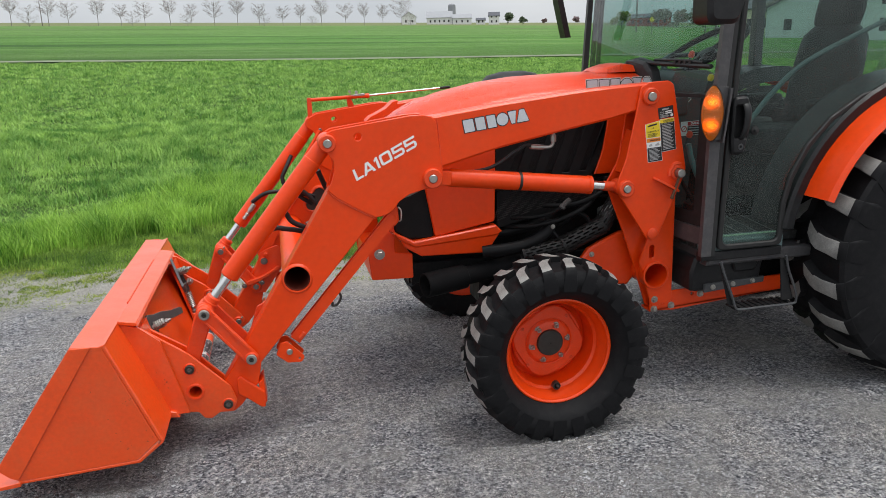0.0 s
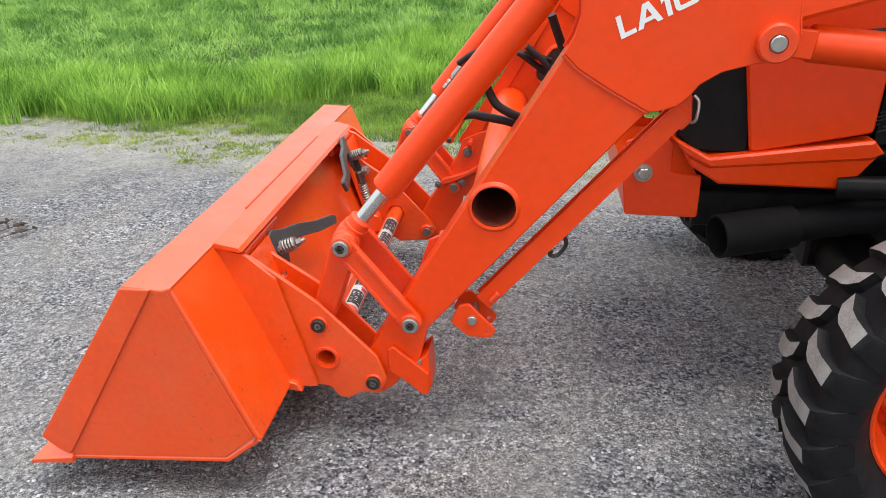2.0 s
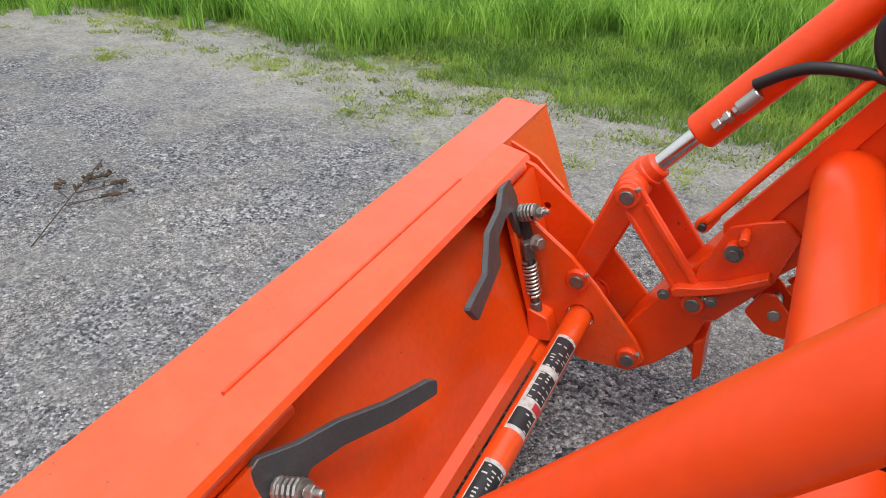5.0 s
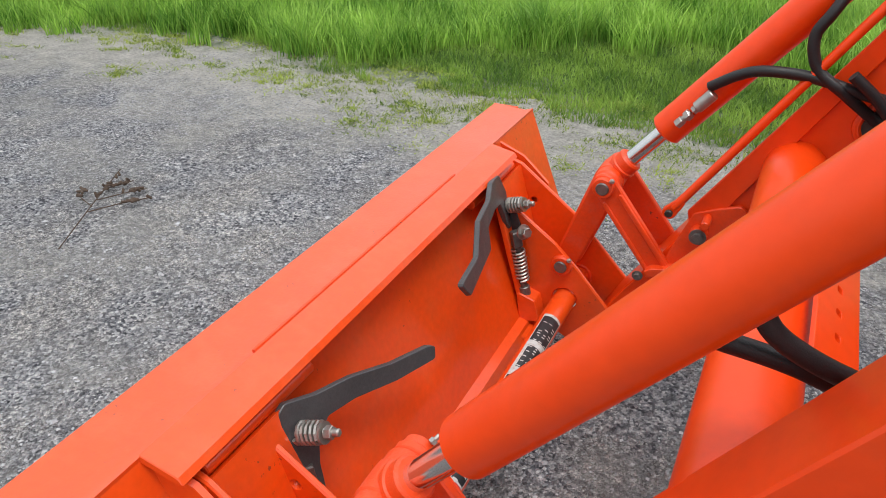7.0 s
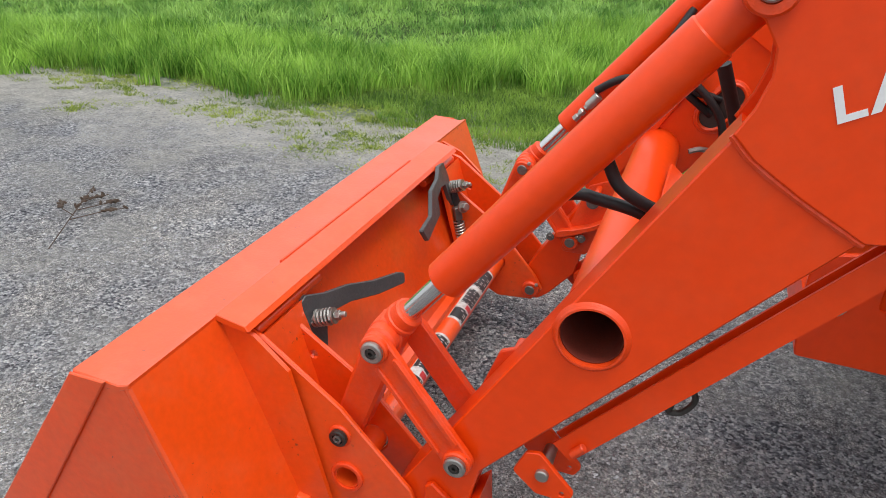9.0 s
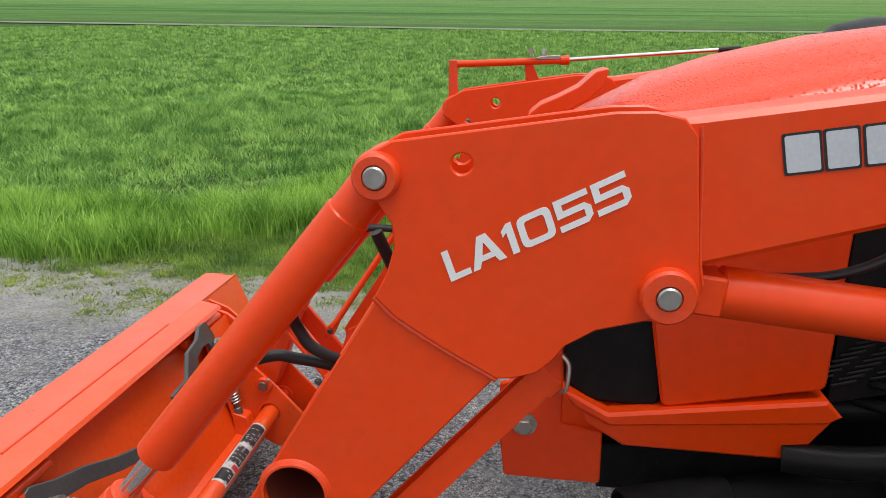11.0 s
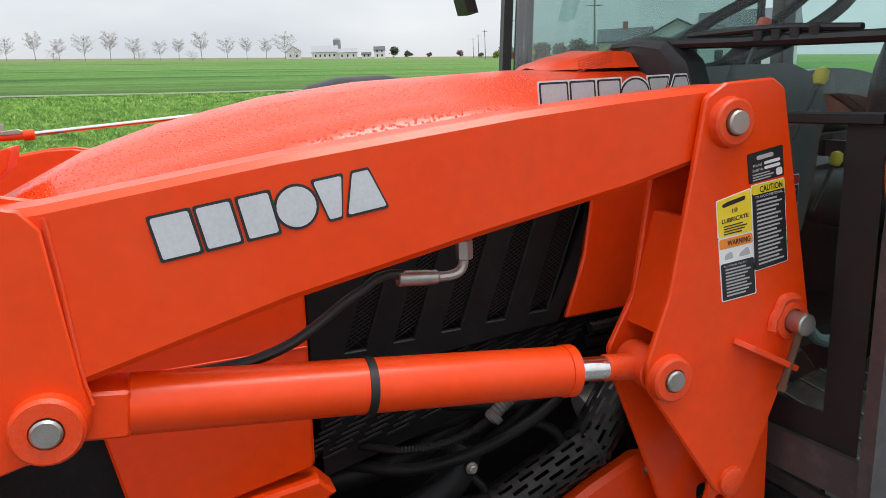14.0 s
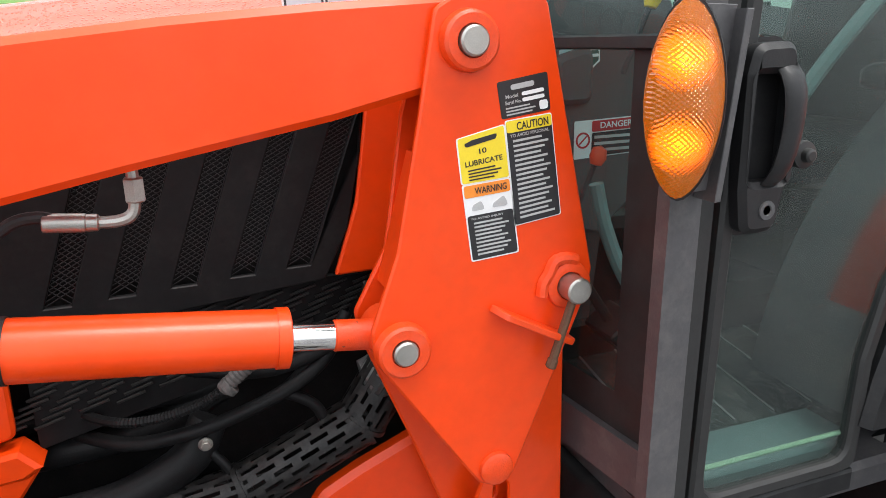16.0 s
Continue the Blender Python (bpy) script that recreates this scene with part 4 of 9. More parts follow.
AO, AI = 0.553, 0.463   # outer and inner face of an arm
AM = 0.508
for side in (-1, 1):
    near = side < 0
    # arm: lower box, knuckle plates, upper beam
    bm = bmesh.new()
    prism(bm, rounded(LOWER, [0, 0.01, 0.02, 0.02, 0.02, 0.02, 0.01, 0.01, 0, 0]), Y(AI, side), Y(AO, side), 0.003, [circle(*TUBE, 0.0522, 28)])
    lower = part("lower_arm", bm, ORANGE, loader)
    bm = bmesh.new()
    pipe(bm, (TUBE[0], Y(AO + 0.008, side), TUBE[1]), (TUBE[0], Y(AO - 0.07, side), TUBE[1]), 0.0575, 0.0518, 36)
    lathe(bm, (TUBE[0], Y(AO - 0.001, side), TUBE[1]), (0, side, 0), [(0, 0.0565), (0, 0.0635), (0.004, 0.0605), (0.007, 0.0565)], 36, closed=True)
    part("tube_collar", bm, ORANGE_CAST, lower, "welded round tube opening")
    # a liner in dark red paints the shade of the tube's inside
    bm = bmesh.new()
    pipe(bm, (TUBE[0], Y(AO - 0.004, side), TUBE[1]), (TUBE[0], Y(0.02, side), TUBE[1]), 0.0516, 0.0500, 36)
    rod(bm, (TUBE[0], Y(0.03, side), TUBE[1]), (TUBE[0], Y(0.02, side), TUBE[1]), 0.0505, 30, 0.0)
    part("tube_bore", bm, BORE_SHADE, lower, "liner of the cross tube, coloured dark as its inner shade")
    for w0, w1, nm in ((AO - 0.002, AO + 0.008, "outer_knuckle_plate"), (AI - 0.008, AI + 0.002, "inner_knuckle_plate")):
        bm = bmesh.new()
        hole = [circle(0.456, 1.239, 0.0148, 20)] if near and w0 > 0.5 else [circle(0.447, 1.237, 0.0135, 16)]
        prism(bm, KNUCKLE, Y(w0, side), Y(w1, side), 0.0025, hole)
        part(nm, bm, ORANGE, loader)
    bm = bmesh.new()
    prism(bm, BEAM, Y(AI, side), Y(AO, side), 0.009)
    beam = part("upper_arm", bm, ORANGE, loader)
    # weld beads where plate and beam meet
    bm = bmesh.new()
    yw = Y(AO + 0.001, side)
    sweep(bm, [(0.774, yw, 1.292), (0.780, yw, 1.22), (0.786, yw, 1.12), (0.793, yw, 1.072)], 0.0026, 6, 5, 0.25)
    part("weld_bead", bm, ORANGE_CAST, beam)
    bm = bmesh.new()
    sweep(bm, [(0.324, yw, 1.036), (0.357, yw, 1.003), (0.424, yw, 0.959), (0.508, yw, 0.911)], 0.0045, 6, 8, 0.25)
    part("weld_bead", bm, ORANGE_CAST, lower)
    # pivots of the arm
    boss("pivot_collar", PIN_TOP, AO, 0.582, 0.034, 0.0165, 0.586, side, loader)
    boss("pivot_collar", PIN_MID, AO, 0.580, 0.040, 0.0170, 0.584, side, loader)
    # tower that carries the arm
    bm = bmesh.new()
    prism(bm, rounded(TOWER, 0.016, 3), Y(AO + 0.002, side), Y(AO + 0.014, side), 0.003)
    tower = part("tower_outer_plate", bm, ORANGE, loader)
    bm = bmesh.new()
    prism(bm, rounded(TOWER_IN, 0.016, 3), Y(AI - 0.016, side), Y(AI - 0.004, side), 0.003, [circle(1.782, 0.535, 0.055, 24), rounded([(1.750, 0.615), (1.775, 0.615), (1.775, 0.675), (1.750, 0.675)], 0.011, 3)])
    tower_in = part("tower_inner_plate", bm, ORANGE, loader)
    bm = bmesh.new()
    prism(bm, [(1.640, 1.20), (1.652, 1.20), (1.600, 1.02), (1.590, 1.02)], Y(AI - 0.004, side), Y(AO + 0.002, side), 0.002)
    part("spacer_web", bm, ORANGE, tower)
    bm = bmesh.new()
    prism(bm, [(1.770, 0.79), (1.872, 1.00), (1.868, 0.90), (1.872, 0.40), (1.775, 0.375), (1.700, 0.60)], Y(AI + 0.03, side), Y(AI + 0.04, side), 0.003,
          [circle(1.782, 0.535, 0.056, 24), rounded([(1.750, 0.615), (1.775, 0.615), (1.775, 0.675), (1.750, 0.675)], 0.011, 3)])
    part("tower_foot_plate", bm, ORANGE, tower)
    bm = bmesh.new()
    pipe(bm, (1.782, Y(AI + 0.052, side), 0.535), (1.782, Y(0.20, side), 0.535), 0.064, 0.055, 32)
    part("cross_tube", bm, ORANGE, tower_in, "orange round mounting tube")
    boss("pivot_collar", PIN_TOWER, AO + 0.012, 0.584, 0.036, 0.0185, 0.592, side, tower)
    boss("pivot_collar", PIN_ROD, AO + 0.012, 0.584, 0.036, 0.0170, 0.589, side, tower)
    bm = bmesh.new()
    lathe(bm, (1.724, Y(AO + 0.012, side), 0.748), (0, side, 0), [(0, 0), (0, 0.026), (0.008, 0.025), (0.011, 0.020), (0.011, 0)], 22)
    part("stop_boss", bm, ORANGE_CAST, tower)
    boss("latch_collar", (1.834, 1.012), AO + 0.012, 0.576, 0.033, 0.0185, 0.604, side, tower, "latch_pin")
    bm = bmesh.new()
    yb = Y(AO + 0.016, side)
    sweep(bm, [(1.834 + (0.036 + 0.003 * (k % 3)) * math.cos(a), yb, 1.012 + (0.036 + 0.003 * (k % 3)) * math.sin(a)) for k, a in enumerate(radians(70 + 25 * j) for j in range(6))], 0.0085, 8, 5, 0.1)
    part("weld_bead", bm, ORANGE_CAST, tower, "lumpy weld round the latch collar")
    bm = bmesh.new()
    rod(bm, (1.830, Y(0.592, side), 1.000), (1.797, Y(0.592, side), 0.905), 0.0062, 8)
    rod(bm, (1.801, Y(0.592, side), 0.916), (1.796, Y(0.592, side), 0.902), 0.0078, 8, 0.002)
    part("pin_handle", bm, RUST, tower, "rusty steel pin handle")
    # handle rest: a thin upright tab
    bm = bmesh.new()
    f = Matrix.Translation((1.712, Y(AO + 0.012, side), 0.998)) @ Matrix.Rotation(radians(28), 4, "Y")
    prism(bm, rounded([(0, 0), (0.142, 0), (0.140, 0.026), (0.10, 0.034), (0.02, 0.034)], 0.008, 3), -0.005, 0.005, 0.0015, m=f @ (Matrix(((1, 0, 0, 0), (0, side, 0, 0), (0, 0, 1, 0), (0, 0, 0, 1)))))
    part("handle_rest", bm, ORANGE_CAST, tower)
    # lift cylinder
    a3, b3 = Vector((PIN_MID[0], Y(AM, side), PIN_MID[1])), Vector((PIN_ROD[0], Y(AM, side), PIN_ROD[1]))
    dirn = (b3 - a3).normalized()
    bm = bmesh.new()
    rod(bm, a3 + dirn * 0.080, a3 + dirn * 0.708, 0.0385, 36, 0.004)
    lathe(bm, a3 + dirn * 0.696, dirn, [(0, 0.0385), (0, 0.0405), (0.016, 0.0405), (0.018, 0.036), (0.018, 0.022)], 36)
    cyl = part("lift_cylinder", bm, ORANGE, loader)
    bm = bmesh.new()
    nrm = Vector((-dirn.z, 0, dirn.x))
    f = Matrix(((dirn.x, nrm.x, 0, a3.x), (0, 0, 1, a3.y), (dirn.z, nrm.z, 0, a3.z), (0, 0, 0, 1)))
    prism(bm, rounded([(-0.03, -0.03), (0.085, -0.030), (0.085, 0.030), (-0.03, 0.03)], 0.006, 2), -0.036, 0.036, 0.004, m=f)
    part("cylinder_lug", bm, ORANGE, cyl)
    bm = bmesh.new()
    lathe(bm, a3 + dirn * 0.380, dirn, [(0, 0.036), (0, 0.0402), (0.012, 0.0402), (0.012, 0.036)], 36)
    part("strap", bm, HOSE, cyl, "black strap round the cylinder")
    bm = bmesh.new()
    rod(bm, a3 + dirn * 0.70, a3 + dirn * 0.80, 0.0195, 28)
    part("piston_rod", bm, CHROME, cyl, "shiny chromed piston rod")
    bm = bmesh.new()
    rod(bm, a3 + dirn * 0.772, b3 - dirn * 0.02, 0.0215, 24)
    rod(bm, b3 + Vector((0, -0.036, 0)), b3 + Vector((0, 0.036, 0)), 0.034, 24)
    part("rod_eye", bm, ORANGE_CAST, cyl)
    # tilt cylinder
    a3, b3 = Vector((PIN_TOP[0], Y(AM, side), PIN_TOP[1])), Vector((PIN_A[0], Y(AM, side), PIN_A[1]))
    dirn = (b3 - a3).normalized()
    length = (b3 - a3).length
    bm = bmesh.new()
    rod(bm, a3 + dirn * 0.02, a3 + dirn * 0.092, 0.0345, 32, 0.003)
    rod(bm, a3 + dirn * 0.086, a3 + dirn * (length - 0.160), 0.0372, 36, 0.005)
    rod(bm, a3 + Vector((0, -0.044, 0)), a3 + Vector((0, 0.044, 0)), 0.036, 24)
    cyl = part("tilt_cylinder", bm, ORANGE, loader)
    bm = bmesh.new()
    rod(bm, a3 + dirn * (length - 0.17), b3, 0.0185, 28)
    part("piston_rod", bm, CHROME, cyl, "shiny chromed piston rod")
    bm = bmesh.new()
    rod(bm, b3 - dirn * 0.062, b3 + dirn * 0.01, 0.0290, 24, 0.004)
    lathe(bm, b3 - dirn * 0.040, dirn, [(0, 0.028), (0.003, 0.032), (0.010, 0.032), (0.013, 0.028)], 24)
    rod(bm, b3 + Vector((0, -0.052, 0)), b3 + Vector((0, 0.052, 0)), 0.031, 24, 0.005)
    part("rod_eye", bm, ORANGE_CAST, cyl)
    # links between arm, cylinder and coupler
    for off in (0.568, 0.448):
        bm = bmesh.new()
        o = bar_outline(PIN_A, PIN_LINK, 0.0285, 0.0285)
        prism(bm, o, Y(off - 0.008, side), Y(off + 0.008, side), 0.003)
        a2, b2 = along(PIN_A, PIN_LINK, 0.14), along(PIN_A, PIN_LINK, 0.86)
        for shift in (-0.021, 0.021):
            d2 = (Vector(PIN_LINK) - Vector(PIN_A)).normalized()
            n2 = Vector((-d2.y, d2.x)) * shift
            s = 1 if off > 0.5 else -1
            prism(bm, bar_outline(Vector(a2) + n2, Vector(b2) + n2, 0.005, 0.005, 4), Y(off + s * 0.007, side), Y(off + s * 0.013, side), 0.0015)
        part("guide_link", bm, ORANGE_CAST, loader)
    bm = bmesh.new()
    prism(bm, bar_outline(PIN_A, PIN_B, 0.034, 0.031), Y(AM - 0.030, side), Y(AM + 0.030, side), 0.006)
    part("bucket_link", bm, ORANGE_CAST, loader)
    bolt_in_bush(PIN_A, 0.594, side, loader)
    bolt_in_bush(PIN_LINK, 0.594, side, loader)
    for xz in (PIN_A, PIN_LINK):
        bm = bmesh.new()
        rod(bm, (xz[0], Y(0.425, side), xz[1]), (xz[0], Y(0.46, side), xz[1]), 0.024, 20)
        c = part("bush", bm, ORANGE_CAST, loader)
        bm = bmesh.new()
        rod(bm, (xz[0], Y(0.421, side), xz[1]), (xz[0], Y(0.44, side), xz[1]), 0.015, 16)
        part("pin", bm, PINEND, c, "dark steel pin end")
        grease_nipple(xz, 0.430, side, c)
    # bracket with a bolt tab inside the arm, above the lower pivot
    bm = bmesh.new()
    prism(bm, rounded([(-0.055, 0.34), (0.02, 0.34), (0.110, 0.46), (0.135, 0.565), (0.10, 0.595), (0.055, 0.580), (0.010, 0.560), (-0.03, 0.45)], 0.012, 3), Y(0.448, side), Y(0.460, side), 0.002)
    rod(bm, (0.028, Y(0.425, side), 0.518), (0.028, Y(0.455, side), 0.518), 0.0190, 20)
    rod(bm, (0.040, Y(0.405, side), 0.556), (0.040, Y(0.455, side), 0.556), 0.0095, 14, 0.002)
    bracket = part("hose_bracket", bm, ORANGE_CAST, loader)
    bm = bmesh.new()
    hexbolt(bm, (0.028, Y(0.426, side), 0.518), (0, -side, 0), 0.0125, 0.010)
    part("bolt", bm, PINEND, bracket, "worn steel nut")
    bm = bmesh.new()
    prism(bm, rounded([(-0.072, 0.408), (-0.060, 0.418), (-0.018, 0.428), (0.030, 0.446), (0.098, 0.486), (0.104, 0.474), (0.034, 0.432), (-0.010, 0.412), (-0.050, 0.398), (-0.066, 0.394)], 0.004, 2), Y(0.418, side), Y(0.449, side), 0.002)
    part("bent_bar", bm, ORANGE_CAST, bracket)
    for dx, dz in ((-0.058, 0.012), (0.034, 0.022)):
        bm = bmesh.new()
        hexbolt(bm, (PIN_LINK[0] + dx, Y(0.420, side), PIN_LINK[1] + dz), (0, -side, 0), 0.0085, 0.009)
        part("bolt", bm, PINEND, bracket, "small worn nut")
    # dump stop: a bent angle welded to the arm end
    bm = bmesh.new()
    prism(bm, rounded([(-0.093, 0.293), (-0.078, 0.304), (0.012, 0.226), (0.010, 0.160), (-0.006, 0.160), (-0.058, 0.206), (-0.093, 0.230)], 0.004, 2), Y(AO, side), Y(AO + 0.014, side), 0.003)
    prism(bm, [(-0.010, 0.262), (0.012, 0.285), (0.018, 0.180), (0.004, 0.160)], Y(AI, side), Y(AO + 0.004, side), 0.003)
    part("dump_stop", bm, ORANGE, loader)
    # parking stand folded up below the arm
    p0, p1 = Vector((0.150, 0.420)), Vector((0.588, 0.910))
    d2 = (p1 - p0).normalized()
    n2 = Vector((-d2.y, d2.x))
    bm = bmesh.new()
    fy = Matrix(((0, n2.x, d2.x, p0.x), (side, 0, 0, YC), (0, n2.y, d2.y, p0.y), (0, 0, 0, 1)))
    w0, w1 = AI + 0.024, AO - 0.031
    prism(bm, [(w0, 0.022), (w0, -0.024), (w1, -0.024), (w1, 0.022), (w1 - 0.005, 0.022), (w1 - 0.005, -0.019), (w0 + 0.005, -0.019), (w0 + 0.005, 0.022)], 0.0, (p1 - p0).length, 0.001, m=fy)
    stand = part("parking_stand", bm, ORANGE, loader, "orange folded channel stand")
    for w in (AO - 0.012, AI + 0.006):
        bm = bmesh.new()
        prism(bm, rounded([(0.070, 0.372), (0.092, 0.420), (0.118, 0.425), (0.185, 0.352), (0.172, 0.330), (0.115, 0.332)], 0.010, 3), Y(w - 0.005, side), Y(w + 0.005, side), 0.0015, [circle(0.163, 0.346, 0.005, 10)])
        part("stand_bracket", bm, ORANGE, stand)
    bm = bmesh.new()
    rod(bm, (0.125, Y(AO + 0.002, side), 0.381), (0.125, Y(AI - 0.004, side), 0.381), 0.0125, 16)
    part("stand_pin", bm, STEEL, stand, "grey steel pin")
    bm = bmesh.new()
    rod(bm, (0.170, Y(AO - 0.022, side), 0.428), (0.190, Y(AO - 0.022, side), 0.452), 0.008, 12)
    part("stand_bolt", bm, ORANGE_CAST, stand)
    bm = bmesh.new()
    prism(bm, rounded([(0.566, 0.935), (0.604, 0.950), (0.610, 0.885), (0.590, 0.862), (0.566, 0.880)], 0.008, 3), Y(AO - 0.034, side), Y(AI + 0.027, side), 0.003)
    part("stand_stop", bm, ORANGE, stand)
    bm = bmesh.new()
    sweep(bm, [(0.606, Y(0.53, side), 0.945), (0.616, Y(0.535, side), 0.93), (0.613, Y(0.54, side), 0.895), (0.606, Y(0.53, side), 0.885)], 0.0035, 6)
    part("lynch_pin", bm, STEEL, stand, "bent wire pin")
    bm = bmesh.new()
    sweep(bm, [(0.345, Y(0.50, side), 0.60), (0.352, Y(0.50, side), 0.575), (0.335, Y(0.495, side), 0.545), (0.315, Y(0.50, side), 0.545), (0.318, Y(0.50, side), 0.56)], 0.0055, 8)
    part("wire_hook", bm, GREASE_AND_SHADE, stand, "bent wire hook below the arm")
    # slot for the hoses on the inner face of the arm
    bm = bmesh.new()
    prism(bm, bar_outline((0.302, 0.796), (0.344, 0.852), 0.041, 0.041, 10), Y(AI - 0.012, side), Y(AI + 0.001, side), 0.004, [bar_outline((0.302, 0.796), (0.344, 0.852), 0.0305, 0.0305, 10)])
    rim = bar_outline((0.302, 0.796), (0.344, 0.852), 0.040, 0.040, 10)
    sweep(bm, [(px, Y(AI - 0.003, side), pz) for px, pz in rim + rim[:1]], 0.0058, 8, 3, 0.2)
    port = part("hose_port", bm, ORANGE_CAST, loader, "welded rim of a slot in the arm")
    # the arm is uncut here; a black plate paints the slot's shaded inside
    bm = bmesh.new()
    prism(bm, bar_outline((0.302, 0.796), (0.344, 0.852), 0.034, 0.034, 10), Y(AI - 0.003, side), Y(AI - 0.001, side), 0.0005)
    part("slot", bm, GREASE_AND_SHADE, port, "black plate painting the shade inside the slot")
    # coupler plates
    co_out = [(-0.468, 0.566), (-0.425, 0.552), (-0.262, 0.428), (-0.226, 0.388), (-0.120, 0.275), (-0.098, 0.205), (-0.120, 0.160), (-0.170, 0.163), (-0.205, 0.140),
              (-0.232, 0.146), (-0.252, 0.176), (-0.305, 0.182), (-0.345, 0.300), (-0.432, 0.505)]
    bm = bmesh.new()
    prism(bm, rounded(co_out, 0.012, 3), Y(0.560, side), Y(0.572, side), 0.003, [circle(-0.254, 0.267, 0.031, 22), circle(-0.322, 0.268, 0.008, 10), circle(-0.388, 0.457, 0.008, 10)])
    coupler = part("coupler_outer_plate", bm, ORANGE_WORN, loader)
    bm = bmesh.new()
    prism(bm, rounded([(-0.455, 0.535), (-0.286, 0.416), (-0.228, 0.360), (-0.125, 0.245), (-0.098, 0.200), (-0.130, 0.158), (-0.24, 0.150), (-0.330, 0.200)], 0.012, 3), Y(0.438, side), Y(0.450, side), 0.003, [circle(-0.388, 0.445, 0.008, 10), circle(-0.254, 0.267, 0.031, 22)])
    part("coupler_inner_plate", bm, ORANGE_WORN, loader)
    bm = bmesh.new()
    prism(bm, [(-0.440, 0.540), (-0.428, 0.548), (-0.330, 0.200), (-0.345, 0.196)], Y(0.575, side), Y(0.40, side), 0.002)
    part("coupler_face", bm, ORANGE_WORN, coupler)
    bm = bmesh.new()
    pipe(bm, (-0.254, Y(0.579, side), 0.267), (-0.254, Y(0.555, side), 0.267), 0.035, 0.027, 24)
    part("tube_collar", bm, ORANGE_CAST, coupler, "open tube end")
    bolt_in_bush(PIN_B, 0.586, side, coupler, 0.0185, True)
    bolt_in_bush(PIN_C, 0.586, side, coupler, 0.0185, True)
    for xz in (PIN_B, PIN_C):
        bm = bmesh.new()
        rod(bm, (xz[0], Y(0.424, side), xz[1]), (xz[0], Y(0.44, side), xz[1]), 0.027, 20, 0.004)
        c = part("bush", bm, ORANGE_CAST, coupler)
        bm = bmesh.new()
        rod(bm, (xz[0], Y(0.419, side), xz[1]), (xz[0], Y(0.44, side), xz[1]), 0.0155, 16)
        part("pin", bm, PINEND, c, "dark steel pin end")
        grease_nipple(xz, 0.430, side, c)
    bm = bmesh.new()
    rod(bm, (-0.452, Y(0.553, side), 0.545), (-0.452, Y(0.31, side), 0.545), 0.012, 14)
    part("coupler_top_bar", bm, ORANGE_WORN, coupler)
    # locking lever, its coil spring and the wedge rod
    s = side
    lev = thing("latch_lever", "dark bare-steel latch lever with a coil spring on the bucket coupler", "lever", (-0.416, 3.365 + side * 0.415, 0.497), "bucket latch levers")
    yl = 3.365 + side * 0.415
    u_ = Vector((0.237, -side * 0.968, -0.073)).normalized()
    v_ = Vector((-0.22, -side * 0.13, 0.967))
    v_ = (v_ - u_ * u_.dot(v_)).normalized()
    w_ = u_.cross(v_) * -side
    lx = Matrix(((u_.x, v_.x, w_.x, -0.416), (u_.y, v_.y, w_.y, yl), (u_.z, v_.z, w_.z, 0.497), (0, 0, 0, 1)))
    o = [(-0.024, 0.046), (-0.010, 0.056), (0.05, 0.042), (0.12, 0.036), (0.21, 0.016), (0.30, 0.006), (0.318, -0.002), (0.314, -0.026), (0.215, -0.020), (0.12, -0.004),
         (0.062, -0.004), (0.036, -0.028), (0.027, -0.07), (0.027, -0.18), (-0.020, -0.18), (-0.027, -0.05)]
    if side > 0:
        o = [(-0.030, 0.017), (0.0, 0.085), (0.066, 0.100), (0.12, 0.085), (0.225, 0.098), (0.30, 0.058), (0.432, 0.085), (0.400, 0.036), (0.204, 0.010), (0.182, 0.052), (0.10, 0.048), (0.045, 0.030), (0.030, -0.030), (0.020, -0.055), (-0.02, -0.050)]
    bm = bmesh.new()
    prism(bm, rounded(o, 0.008, 3), -0.006, 0.006, 0.0015, m=lx)
    part("blade", bm, BARE, lev)
    bm = bmesh.new()
    coil_at = Vector((-0.416, yl, 0.497))
    ax = Vector((0.945, -side * 0.10, 0.31)).normalized()
    turns, pts = 5, []
    _, u, v = frame_of(ax)
    for k in range(turns * 10 + 1):
        a = 2 * math.pi * k / 10
        pts.append(coil_at + ax * (0.008 + 0.042 * k / (turns * 10)) + (u * math.cos(a) + v * math.sin(a)) * 0.0165)
    sweep(bm, pts, 0.0035, 6, 1)
    part("spring", bm, STEEL, lev, "pale coil spring")
    bm = bmesh.new()
    rod(bm, coil_at, coil_at + ax * 0.058, 0.0085, 14)
    lathe(bm, coil_at + ax * 0.052, ax, [(0, 0), (0, 0.0175), (0.004, 0.0175), (0.004, 0)], 18)
    hexbolt(bm, coil_at + ax * 0.056, ax, 0.011, 0.014, False)
    rod(bm, coil_at + ax * 0.06, coil_at + ax * 0.082, 0.0065, 12)
    part("bolt", bm, STEEL, lev, "steel bolt and nut")
    wedge = Vector((-0.400, yl + side * 0.004, 0.428)), Vector((-0.364, yl + side * 0.006, 0.243))
    if side > 0:
        wedge = [v_w + Vector((0.022, -0.020, 0.004)) for v_w in wedge]
    wa = (wedge[1] - wedge[0]).normalized()
    bm = bmesh.new()
    rod(bm, *wedge, 0.008, 12)
    rod(bm, wedge[0] - wa * 0.012, wedge[0] + wa * 0.03, 0.015, 4, 0.003)
    rod(bm, wedge[1] - wa * 0.05, wedge[1], 0.0145, 12)
    part("wedge_rod", bm, PINEND, lev)
    bm = bmesh.new()
    _, u, v = frame_of(wa)
    pts = [wedge[0] + wa * (0.035 + 0.085 * k / 90) + (u * math.cos(2 * math.pi * k / 10) + v * math.sin(2 * math.pi * k / 10)) * 0.0150 for k in range(91)]
